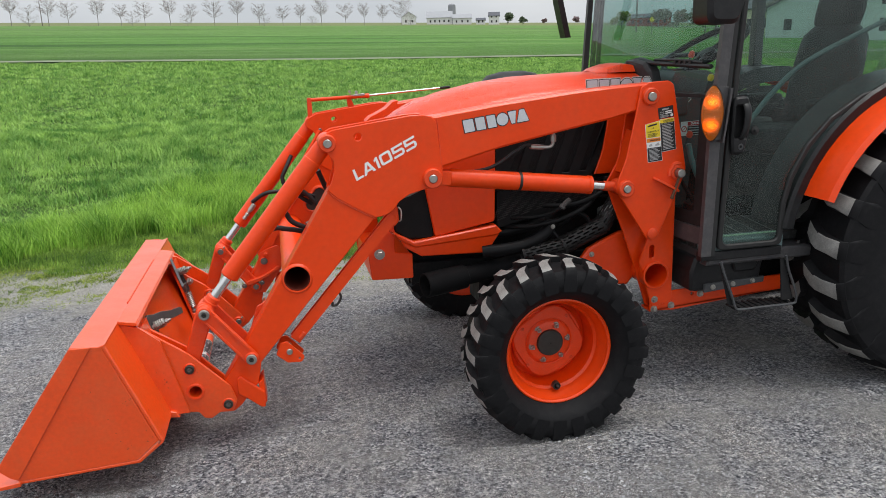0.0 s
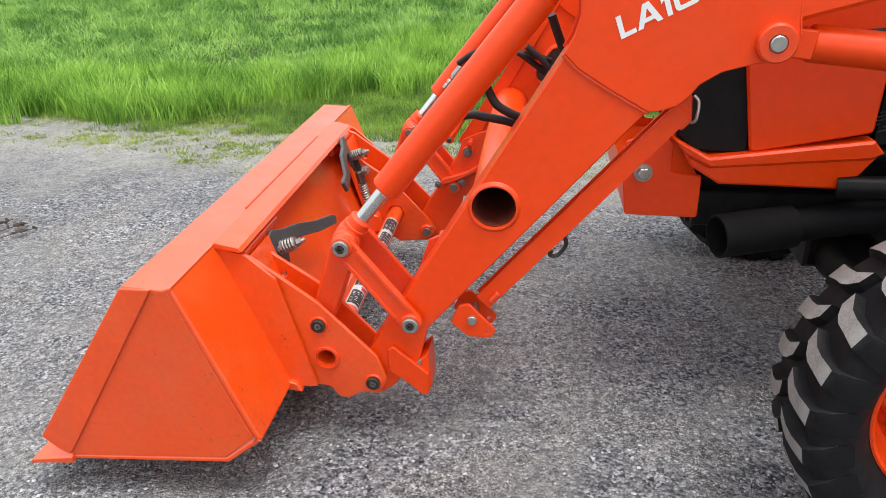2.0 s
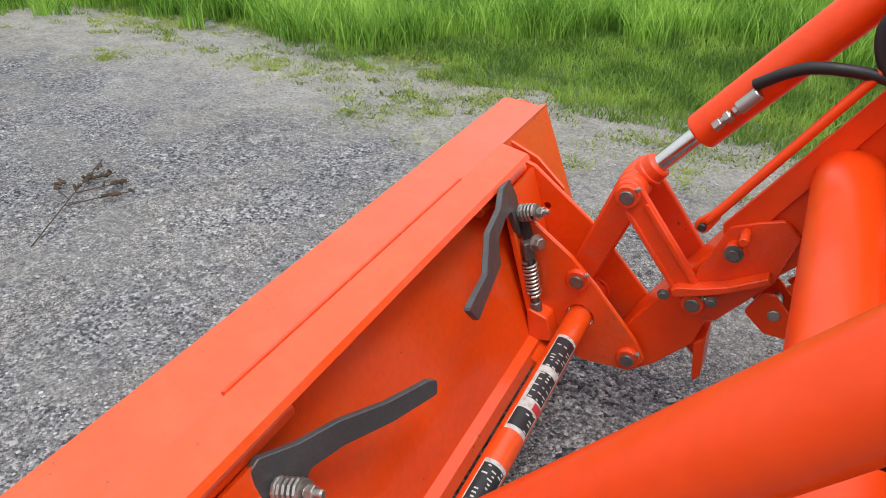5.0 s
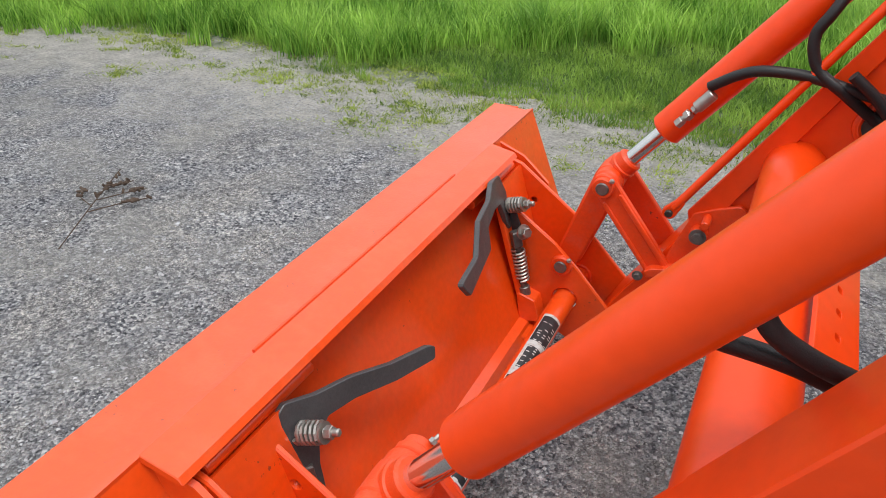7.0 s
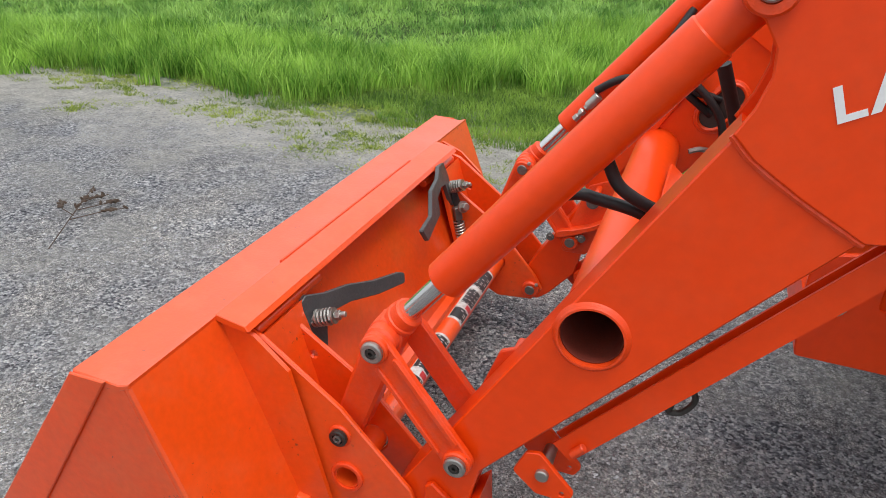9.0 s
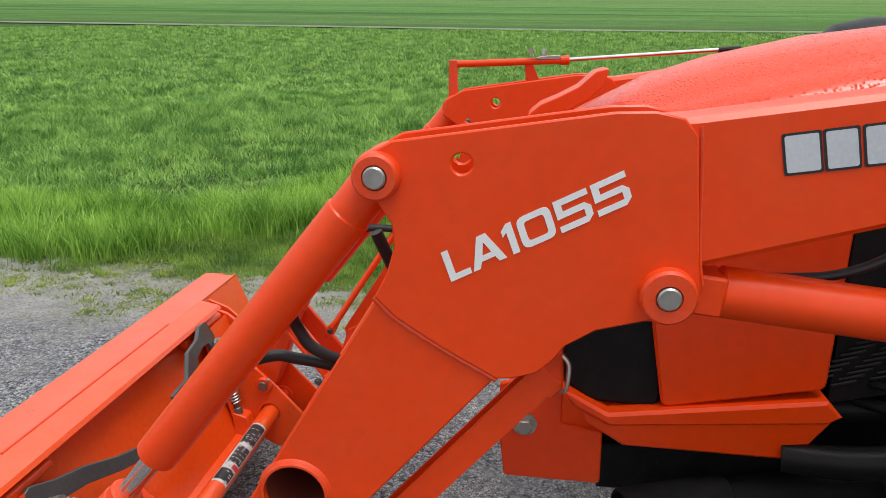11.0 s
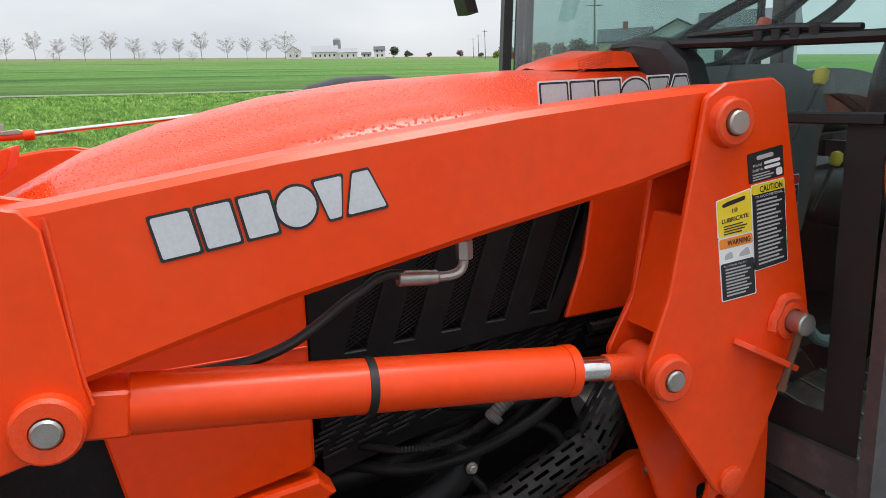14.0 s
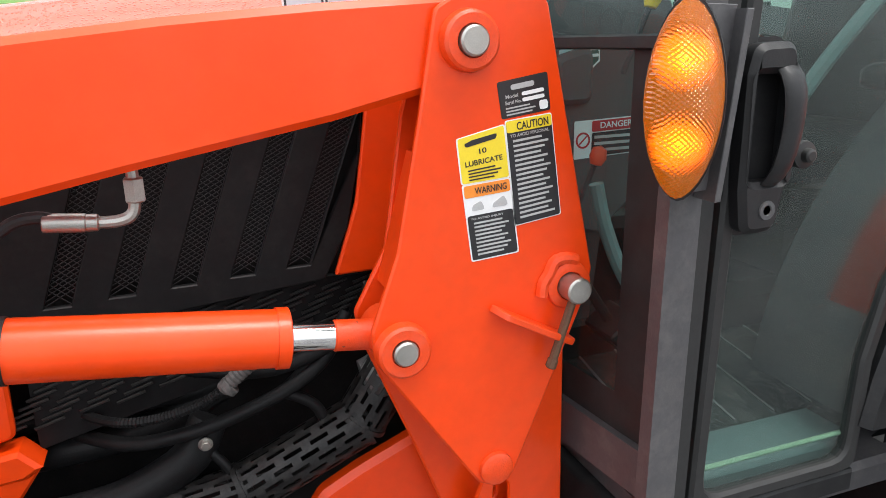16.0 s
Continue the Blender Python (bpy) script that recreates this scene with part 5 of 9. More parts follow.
    sweep(bm, pts, 0.0034, 6, 1)
    part("wedge_spring", bm, STEEL, lev, "tarnished coil spring")
    if side > 0:
        bm = bmesh.new()
        hexbolt(bm, wedge[0] + Vector((0.022, -0.010, 0.020)), (0.80, -0.5, 0.31), 0.013, 0.020)
        part("pivot_bolt", bm, STEEL, lev, "plated pivot bolt")
        bm = bmesh.new()
        prism(bm, rounded([(-0.425, 0.500), (-0.395, 0.500), (-0.370, 0.435), (-0.380, 0.405), (-0.410, 0.405), (-0.420, 0.44)], 0.008, 3), yl + 0.006, yl + 0.014, 0.0015)
        part("pivot_plate", bm, BARE, lev, "dark steel pivot plate")
    bm = bmesh.new()
    prism(bm, rounded([(-0.365, 0.285), (-0.315, 0.270), (-0.30, 0.21), (-0.355, 0.20)], 0.01, 3), YC + side * 0.395, YC + side * 0.440, 0.003)
    part("wedge_guide", bm, ORANGE_WORN, coupler)

# torque tube, its back plate, and the cross tube of the coupler
bm = bmesh.new()
pipe(bm, (TUBE[0], Y(AI + 0.01, -1), TUBE[1]), (TUBE[0], Y(AI + 0.01, 1), TUBE[1]), 0.0590, 0.0535, 40)
# unseen disc at mid-length, added to stop light entering from the far end
rod(bm, (TUBE[0], YC - 0.01, TUBE[1]), (TUBE[0], YC + 0.01, TUBE[1]), 0.0540, 30, 0.0)
ttube = part("torque_tube", bm, ORANGE, loader, "thick orange cross tube between the arms")
bm = bmesh.new()
f = Matrix(((0, 0.75, 0.66, 0.262), (1, 0, 0, YC + 0.05), (0, -0.66, 0.75, 0.722), (0, 0, 0, 1)))
prism(bm, rounded([(-0.30, -0.040), (0.12, -0.040), (0.12, 0.042), (-0.30, 0.042)], 0.006, 3), -0.004, 0.004, 0.001, [rounded([(k - 0.008, -0.004), (k + 0.008, -0.004), (k + 0.008, 0.006), (k - 0.008, 0.006)], 0.003, 2) for k in (-0.26, -0.20, -0.14, -0.08, -0.02, 0.04, 0.09)], m=f)
part("valve_plate", bm, ORANGE, ttube, "flat orange plate with bolt holes")
bm = bmesh.new()
pipe(bm, (-0.254, Y(0.575, -1), 0.267), (-0.254, Y(0.575, 1), 0.267), 0.0275, 0.0235, 28)
# the same added disc keeps light out of this tube
rod(bm, (-0.254, YC - 0.01, 0.267), (-0.254, YC + 0.01, 0.267), 0.0238, 20, 0.0)
xtube = part("coupler_cross_tube", bm, ORANGE_WORN, loader)
bm = bmesh.new()
for a0, a1, y0, y1 in ((0.2, 2.0, 3.02, 3.30), (0.2, 2.0, 3.38, 3.68)):
    ring = [[Vector((-0.254 + 0.0278 * math.cos(a), y, 0.267 + 0.0278 * math.sin(a))) for a in np.linspace(a0, a1, 10)] for y in (y0, y1)]
    loft(bm, ring, False, False)
part("warning_label", bm, SCUFFED, xtube, "scuffed white and black warning label")
def tube_patch(b_, y0, y1, a0, a1, r_=0.0283):
    ring = [[Vector((-0.254 + r_ * math.cos(a), y, 0.267 + r_ * math.sin(a))) for a in np.linspace(a0, a1, 8)] for y in (y0, y1)]
    loft(b_, ring, False, False)


for y0, y1, a0, a1 in ((3.03, 3.11, 0.3, 1.8), (3.14, 3.29, 0.3, 1.9), (3.39, 3.44, 0.3, 1.9), (3.47, 3.55, 0.3, 1.7), (3.57, 3.67, 0.3, 1.9)):
    bm = bmesh.new()
    tube_patch(bm, y0, y1, a0, a1)
    part("text_panel", bm, INK, xtube, "black printed panel of the label")
bm = bmesh.new()
for y0 in np.arange(3.04, 3.655, 0.009):
    for a0 in (0.42, 0.88, 1.36):
        if rt0.random() < 0.55 and not 3.29 < y0 < 3.39:
            tube_patch(bm, y0, y0 + 0.0035, a0, a0 + rt0.uniform(0.15, 0.36), 0.0286)
tagged(part("print", bm, SCUFFED, xtube), kind="stuff")
bm = bmesh.new()
for y0, y1 in ((3.115, 3.135), (3.445, 3.465)):
    tube_patch(bm, y0, y1, 0.25, 0.95, 0.0287)
tagged(part("red_print", bm, REDINK, xtube), kind="stuff")

# hydraulic hoses at the knuckles, and the steel line along the left beam
for side, runs in ((-1, [[(0.04, 2.90, 0.860), (0.112, 2.92, 0.876), (0.148, 2.93, 0.869), (0.206, 2.94, 0.855), (0.26, 2.95, 0.832)], [(0.168, 2.89, 0.995), (0.156, 2.91, 0.955), (0.164, 2.92, 0.925), (0.182, 2.92, 0.898), (0.219, 2.925, 0.875), (0.27, 2.94, 0.85)],
                         [(0.30, 2.935, 1.10), (0.33, 2.95, 1.02), (0.36, 2.94, 0.95)]]),
                   (1, [[(-0.004, 3.82, 0.831), (0.046, 3.80, 0.866), (0.092, 3.79, 0.882), (0.17, 3.79, 0.880), (0.25, 3.79, 0.862), (0.318, 3.815, 0.842)],
                        [(0.215, 3.83, 1.06), (0.18, 3.80, 0.995), (0.160, 3.795, 0.950), (0.178, 3.79, 0.895), (0.23, 3.785, 0.858), (0.300, 3.815, 0.800)]])):
    for run in runs:
        bm = bmesh.new()
        sweep(bm, run, 0.0105, 14, 9)
        part("hose", bm, HOSE, loader, "black hydraulic hose")
bm = bmesh.new()
cyl_dir = Vector((PIN_A[0] - PIN_TOP[0], 0, PIN_A[1] - PIN_TOP[1])).normalized()
q = Vector((-0.050, 3.815, 0.752))
hexbolt(bm, q + cyl_dir * 0.012, -cyl_dir, 0.0105, 0.020, False)
rod(bm, q - cyl_dir * 0.005, q - cyl_dir * 0.03, 0.007, 12)
hexbolt(bm, q - cyl_dir * 0.014, -cyl_dir, 0.0120, 0.014, False)
hexbolt(bm, q - cyl_dir * 0.034, -cyl_dir, 0.0095, 0.010, False)
rod(bm, q - cyl_dir * 0.044, q - cyl_dir * 0.088, 0.0128, 16)
part("hose_fitting", bm, STEEL, loader, "plated hose fitting")
bm = bmesh.new()
sweep(bm, [(1.293, 2.872, 1.225), (1.292, 2.872, 1.172), (1.287, 2.872, 1.152), (1.270, 2.872, 1.145), (1.240, 2.872, 1.146)], 0.0075, 10)
rod(bm, (1.293, 2.872, 1.196), (1.293, 2.872, 1.166), 0.0125, 6, 0.002)
rod(bm, (1.250, 2.872, 1.1455), (1.234, 2.872, 1.1465), 0.0105, 14)
rod(bm, (1.236, 2.872, 1.1465), (1.190, 2.872, 1.151), 0.0115, 16, 0.001)
part("hose_elbow", bm, STEEL, loader, "plated elbow fitting under the arm")
bm = bmesh.new()
sweep(bm, [(1.205, 2.872, 1.153), (1.185, 2.872, 1.158), (1.162, 2.872, 1.155), (1.138, 2.872, 1.141), (1.112, 2.872, 1.128), (1.075, 2.872, 1.104), (1.035, 2.872, 1.082), (0.990, 2.873, 1.068), (0.945, 2.875, 1.063), (0.86, 2.89, 1.055), (0.74, 2.92, 1.03)], 0.0074, 10)
part("hose", bm, HOSE, loader, "thin black braided hose")
bm = bmesh.new()
sweep(bm, [(0.83, 2.93, 1.045), (0.72, 2.96, 0.985), (0.655, 2.99, 0.955), (0.645, 2.99, 0.972)], 0.007, 8)
part("steel_line", bm, STEEL, loader, "bent steel line")

bm = bmesh.new()
sweep(bm, [(0.235, 3.775, 0.895), (0.282, 3.78, 0.856), (0.318, 3.785, 0.812), (0.338, 3.79, 0.760), (0.338, 3.80, 0.700), (0.322, 3.80, 0.660)], 0.0105, 12, 8)
part("hose", bm, HOSE, loader, "black hydraulic hose")
bm = bmesh.new()
sweep(bm, [(0.330, 3.80, 0.680), (0.316, 3.80, 0.652), (0.292, 3.80, 0.648)], 0.0125, 12, 6)
rod(bm, (0.330, 3.80, 0.690), (0.326, 3.80, 0.672), 0.0150, 6, 0.002)
sweep(bm, [(0.262, 3.78, 0.705), (0.290, 3.79, 0.712), (0.318, 3.80, 0.706)], 0.0075, 8, 6)
part("hose_elbow", bm, STEEL, loader, "plated elbow fitting behind the cross tube")

# level indicator on the right-hand arm
yr = 3.845
ind = thing("level_indicator", "orange tube and bright rod level indicator on the loader arm", "indicator", (0.33, yr, 1.22))
bm = bmesh.new()
prism(bm, rounded([(0.316, 1.20), (0.342, 1.20), (0.340, 1.350), (0.318, 1.350)], 0.004, 2), yr - 0.016, yr + 0.006, 0.002)
rod(bm, (0.329, yr - 0.02, 1.225), (0.329, yr + 0.02, 1.225), 0.026, 18)
part("upright", bm, ORANGE_CAST, ind)
bm = bmesh.new()
rod(bm, (0.329, yr - 0.036, 1.225), (0.329, yr, 1.225), 0.012, 12)
part("bolt", bm, PINEND, ind)
bm = bmesh.new()
rod(bm, (-0.024, 3.776, 0.585), (0.372, 3.806, 1.185), 0.0095, 12)
rod(bm, (-0.030, 3.776, 0.576), (-0.010, 3.777, 0.607), 0.0095, 10, 0.002)
prism(bm, bar_outline((-0.037, 0.566), (-0.018, 0.592), 0.015, 0.010), 3.770, 3.782, 0.002)
part("linkage_rod", bm, ORANGE, ind, "long slim orange linkage rod with a clevis")
bm = bmesh.new()
prism(bm, [(-0.004, 0.560), (0.345, 1.092), (0.350, 1.040), (0.060, 0.560), (0.010, 0.500)], 3.806, 3.815, 0.002)
part("guard_plate", bm, ORANGE, ind, "orange plate along the arm below the linkage rod")
bm = bmesh.new()
rod(bm, (-0.037, 3.762, 0.566), (-0.037, 3.79, 0.566), 0.0085, 10)
part("clevis_pin", bm, GREASE_AND_SHADE, ind, "dark clevis pin")
bm = bmesh.new()
prism(bm, bar_outline((0.329, 1.225), (0.372, 1.185), 0.022, 0.017), yr - 0.030, yr - 0.020, 0.002)
sweep(bm, [(0.350, yr - 0.026, 1.248), (0.366, yr - 0.028, 1.238), (0.372, yr - 0.028, 1.215), (0.384, yr - 0.028, 1.205)], 0.008, 8, 5)
part("rocker", bm, ORANGE_CAST, ind, "small orange rocker arm")
bm = bmesh.new()
hexbolt(bm, (0.372, yr - 0.03, 1.185), (0, -1, 0), 0.010, 0.012)
part("bolt", bm, PINEND, ind)
bm = bmesh.new()
rod(bm, (0.325, yr, 1.338), (0.632, yr - 0.01, 1.348), 0.0095, 14)
rod(bm, (0.618, yr - 0.01, 1.3475), (0.642, yr - 0.01, 1.3485), 0.0125, 14)
part("guide_tube", bm, ORANGE, ind)
bm = bmesh.new()
rod(bm, (0.60, yr - 0.009, 1.347), (1.03, yr - 0.02, 1.3735), 0.0055, 12)
part("gauge_rod", bm, CHROME, ind, "bright metal rod")
bm = bmesh.new()
rod(bm, (1.02, yr - 0.02, 1.373), (1.075, yr - 0.022, 1.3765), 0.0075, 10)
part("rod_end", bm, HOSE, ind)
bm = bmesh.new()
prism(bm, rounded([(0.548, 1.354), (0.565, 1.358), (0.612, 1.362), (0.622, 1.356), (0.614, 1.351), (0.57, 1.350), (0.555, 1.352), (0.540, 1.380), (0.531, 1.375)], 0.003, 2), yr - 0.020, yr - 0.012, 0.001)
hexbolt(bm, (0.575, yr - 0.008, 1.354), (0, 0, 1), 0.008, 0.022)
part("spring_clip", bm, STEEL, ind, "plated spring clip")
bm = bmesh.new()
prism(bm, rounded([(0.530, 1.270), (0.572, 1.275), (0.545, 1.338), (0.523, 1.337)], 0.004, 2), yr - 0.002, yr + 0.004, 0.001)
part("tab", bm, ORANGE, ind)
# curved hood guard plate between the arms
bm = bmesh.new()
prof = [(0.537, 1.262), (0.565, 1.285), (0.60, 1.300), (0.635, 1.318), (0.665, 1.345), (0.690, 1.352), (0.680, 1.318), (0.650, 1.292), (0.61, 1.272), (0.57, 1.262)]
prism(bm, rounded(prof, 0.004, 2), 3.205, 3.300, 0.0015)
part("guard_plate", bm, ORANGE, loader, "curved orange guard plate")

# wide slanted lettering on the left arm, and the stickers on its tower
LH = 0.0455
c25, s25 = math.cos(radians(26.3)), math.sin(radians(26.3))


def letter(outer, holes, u0):
    """One cut-vinyl letter: outline in metres from its lower left corner."""
    def put(p):
        u, v = u0 + p[0] + 0.12 * p[1], p[1]
        return 0.441 + u * c25 - v * s25, 1.067 + u * s25 + v * c25
    y = Y(AO + 0.008, -1)
    bm = bmesh.new()
    prism(bm, [put(p) for p in outer], y - 0.0014, y - 0.0006, 0.0, [[put(p) for p in h] for h in holes])
    part("letter", bm, WHITE, loader, "white cut-vinyl letter")


ST = 0.0088
FIVE = [(0, 0), (0.041, 0), (0.050, 0.008), (0.050, 0.0205), (0.042, 0.0280), (0.0105, 0.0280), (0.0105, LH - ST), (0.050, LH - ST), (0.050, LH), (0, LH), (0, 0.0192), (0.0395, 0.0192), (0.0395, ST), (0, ST)]
letter([(0, 0), (0.034, 0), (0.034, ST), (0.0105, ST), (0.0105, LH), (0, LH)], [], 0.0)
letter([(0, 0), (0.0115, 0), (0.0160, ST), (0.0375, ST), (0.0415, 0), (0.053, 0), (0.034, LH), (0.020, LH)], [[(0.0200, 0.0170), (0.0340, 0.0170), (0.0270, 0.035)]], 0.0365)
letter([(0.006, 0), (0.0165, 0), (0.0165, LH), (0.009, LH), (-0.001, LH - 0.008), (-0.001, LH - 0.017), (0.006, LH - 0.012)], [], 0.0935)
letter(rounded([(0, 0), (0.051, 0), (0.051, LH), (0, LH)], 0.012, 5), [rounded([(0.0105, ST), (0.0405, ST), (0.0405, LH - ST), (0.0105, LH - ST)], 0.005, 3)], 0.1165)
letter(FIVE, [], 0.1735)
letter(FIVE, [], 0.2290)


def badge(parent, y, x, z, length, h, turn, edge):
    """A maker's badge as plain silver blocks with dark rims, on a backing of the edge colour."""
    c, s = math.cos(radians(turn)), math.sin(radians(turn))
    shapes = [(0.0, 0.165, "slab"), (0.185, 0.335, "slab"), (0.360, 0.500, "slab"), (0.510, 0.685, "oval"), (0.690, 0.825, "wedge"), (0.815, 1.0, "gable")]

    def outline(u0, u1, kind, g):
        a, b, lo, hi = u0 * length - g, u1 * length + g, -g, h + g
        if kind == "oval":
            return [((a + b) / 2 + (b - a) / 2 * math.cos(t), (lo + hi) / 2 + (hi - lo) / 2 * math.sin(t)) for t in (2 * math.pi * k / 24 for k in range(24))]
        if kind == "gable":
            return [(a, lo), (b, lo), (b - (b - a) * 0.30, hi), (a + (b - a) * 0.30, hi)]
        if kind == "wedge":
            return [(a + (b - a) * 0.30, lo), (b - (b - a) * 0.30, lo), (b - (b - a) * 0.04, hi), (a, hi)]
        return [(a + 0.003, lo), (b, lo), (b - 0.003, hi), (a, hi)]
    for u0, u1, kind in shapes:
        rim = None
        for nm, grow, o, m_ in (("badge_backing", 0.0062, 0.0008, edge), ("badge_rim", 0.0034, 0.0014, INK), ("badge_block", 0.0, 0.0020, SILVER)):
            if edge is INK and nm == "badge_backing":
                continue
            bm = bmesh.new()
            pts = [(x + u * c - v * s, z + u * s + v * c) for u, v in outline(u0, u1, kind, grow)]
            prism(bm, pts if kind == "oval" else rounded(pts, 0.003, 2), y - o - 0.0003 * (shapes.index((u0, u1, kind)) % 2), y - o + 0.0005, 0.0, m=XZ)
            rim = part(nm, bm, m_, rim if rim and rim.parent == parent else (rim.parent if rim else parent), "dark-rimmed silver badge block" if rim is None else "")


badge(loader, Y(AO, -1), 0.885, 1.231, 0.276, 0.0495, 7.7, INK)


def decal(parent, y, quad, material, layer=0):
    bm = bmesh.new()
    prism(bm, rounded(quad, 0.003, 2), y - 0.0008 - 0.0005 * layer, y - 0.0002 - 0.0005 * layer, 0.0)
    return part("sticker", bm, material, parent)


def on_quad(q, u, v):
    """A place on a slanted sticker: u to the right, v up, 0 to 1."""
    a, b, c, d = (Vector(p) for p in q)  # lower left, lower right, upper right, upper left
    return tuple(a.lerp(b, u).lerp(d.lerp(c, u), v))


def sub(q, u0, u1, v0, v1):
    return [on_quad(q, u0, v0), on_quad(q, u1, v0), on_quad(q, u1, v1), on_quad(q, u0, v1)]


yd = Y(AO + 0.014, -1)
SX, SZ = 0.006, -0.004
plate_q = [(x + SX, z + SZ) for x, z in [(1.728, 1.249), (1.797, 1.258), (1.791, 1.306), (1.721, 1.295)]]
caution_q = [(x + SX, z + SZ) for x, z in [(1.748, 1.110), (1.814, 1.119), (1.797, 1.253), (1.733, 1.246)]]
lube_q = [(x + SX, z + SZ) for x, z in [(1.673, 1.171), (1.738, 1.176), (1.730, 1.242), (1.667, 1.228)]]
warn_q = [(x + SX, z + SZ) for x, z in [(1.686, 1.069), (1.751, 1.074), (1.738, 1.173), (1.674, 1.168)]]


def bars(parent, q, rows, material, layer, u0=0.08, u1=0.92, fill=0.45):
    bm = bmesh.new()
    for i in range(rows):
        v1 = 1 - (i + 0.25) / rows
        v0 = v1 - fill / rows
        end = u1 - 0.25 * ((i * 7 + 3) % 5) / 5
        prism(bm, sub(q, u0, end, v0, v1), yd - 0.0008 - 0.0005 * layer, yd - 0.0002 - 0.0005 * layer, 0.0)
    tagged(part("print", bm, material, parent), kind="stuff")


def placed_words(text, q, u, v, uw, vh, material, parent, layer=2):
    a, b, t = Vector(on_quad(q, u, v)), Vector(on_quad(q, u + uw, v)), Vector(on_quad(q, u, v + vh))
    turn = math.degrees(math.atan2(b.y - a.y, b.x - a.x))
    words("lettering", text, material, parent, (a.x, yd, a.y), (t - a).length, (b - a).length, turn, bold=0.02, out=0.0010 + 0.0005 * layer)


st = decal(tower_ref := [o for o in loader.children if o.name.startswith("tower_outer_plate")][0], yd, plate_q, INK)
decal(st, yd, sub(plate_q, 0.45, 0.90, 0.52, 0.62), WHITE, 1)
decal(st, yd, sub(plate_q, 0.45, 0.90, 0.36, 0.46), WHITE, 1)
decal(st, yd, sub(plate_q, 0.78, 0.95, 0.06, 0.30), WHITE, 1)
decal(st, yd, sub(plate_q, 0.25, 0.72, 0.72, 0.86), INKTEXT, 1)
placed_words("Model", plate_q, 0.12, 0.52, 0.25, 0.10, INKTEXT, st)
placed_words("Serial No.", plate_q, 0.10, 0.36, 0.32, 0.10, INKTEXT, st)
bars(st, sub(plate_q, 0.05, 0.75, 0.04, 0.30), 3, INKTEXT, 1)
st = decal(tower_ref, yd, [on_quad(caution_q, -0.02, -0.01), on_quad(caution_q, 1.02, -0.01), on_quad(caution_q, 1.02, 1.01), on_quad(caution_q, -0.02, 1.01)], WHITE)
decal(st, yd, caution_q, INK, 1)
decal(st, yd, sub(caution_q, 0.0, 1.0, 0.89, 1.0), YELLOW, 2)
placed_words("CAUTION", caution_q, 0.22, 0.905, 0.70, 0.075, INK, st, 3)
placed_words("TO AVOID PERSONAL", caution_q, 0.06, 0.845, 0.86, 0.030, INKTEXT, st, 3)
bars(st, sub(caution_q, 0.04, 0.96, 0.04, 0.83), 17, INKTEXT, 2)
st = decal(tower_ref, yd, [on_quad(lube_q, -0.03, -0.02), on_quad(lube_q, 1.03, -0.02), on_quad(lube_q, 1.03, 1.02), on_quad(lube_q, -0.03, 1.02)], WHITE)
decal(st, yd, lube_q, YELLOW, 1)
decal(st, yd, [on_quad(lube_q, 0.15, 0.78), on_quad(lube_q, 0.80, 0.80), on_quad(lube_q, 0.85, 0.90), on_quad(lube_q, 0.30, 0.90), on_quad(lube_q, 0.12, 0.86)], INK, 2)
placed_words("10", lube_q, 0.42, 0.58, 0.16, 0.11, INK, st, 2)
placed_words("LUBRICATE", lube_q, 0.10, 0.36, 0.80, 0.12, INK, st, 2)
bars(st, sub(lube_q, 0.08, 0.92, 0.03, 0.30), 4, INK, 2)
st = decal(tower_ref, yd, [on_quad(warn_q, -0.03, -0.02), on_quad(warn_q, 1.03, -0.02), on_quad(warn_q, 1.03, 1.02), on_quad(warn_q, -0.03, 1.02)], WHITE)
decal(st, yd, sub(warn_q, 0, 1, 0.0, 0.60), INK, 1)
decal(st, yd, sub(warn_q, 0, 1, 0.84, 1.0), AMBERINK, 1)
placed_words("WARNING", warn_q, 0.22, 0.875, 0.70, 0.09, INK, st, 2)
decal(st, yd, [on_quad(warn_q, 0.10, 0.66), on_quad(warn_q, 0.40, 0.66), on_quad(warn_q, 0.34, 0.78), on_quad(warn_q, 0.16, 0.74)], INKTEXT, 1)
decal(st, yd, [on_quad(warn_q, 0.55, 0.66), on_quad(warn_q, 0.92, 0.66), on_quad(warn_q, 0.84, 0.80), on_quad(warn_q, 0.60, 0.72)], INKTEXT, 1)
placed_words("TO AVOID INJURY", warn_q, 0.06, 0.535, 0.72, 0.035, INKTEXT, st, 2)
bars(st, sub(warn_q, 0.05, 0.95, 0.04, 0.52), 9, INKTEXT, 2)

# ---------------------------------------------------------------- bucket
bucket = thing("loader_bucket", "orange steel loader bucket with scuffed paint, hooked on the coupler", "bucket", (-0.6, YC, 0.1))
B0, B1 = 2.524, 2 * YC - 2.524
SIDE = [(-0.612, 0.592), (-0.510, 0.588), (-0.368, 0.206), (-0.446, 0.140), (-0.845, 0.118), (-0.906, 0.175)]
for y0, s in ((B0, 1), (B1, -1)):
    bm = bmesh.new()
    prism(bm, SIDE, y0, y0 + s * 0.010, 0.002)
    plate = part("side_plate", bm, ORANGE_WORN, bucket)
    bm = bmesh.new()
    prism(bm, [(-0.614, 0.594), (-0.542, 0.594), (-0.834, 0.142), (-0.846, 0.126), (-0.870, 0.138), (-0.909, 0.176)], y0 - s * 0.007, y0 - s * 0.0005, 0.002)
    part("side_cutter", bm, ORANGE_WORN, plate)
bm = bmesh.new()
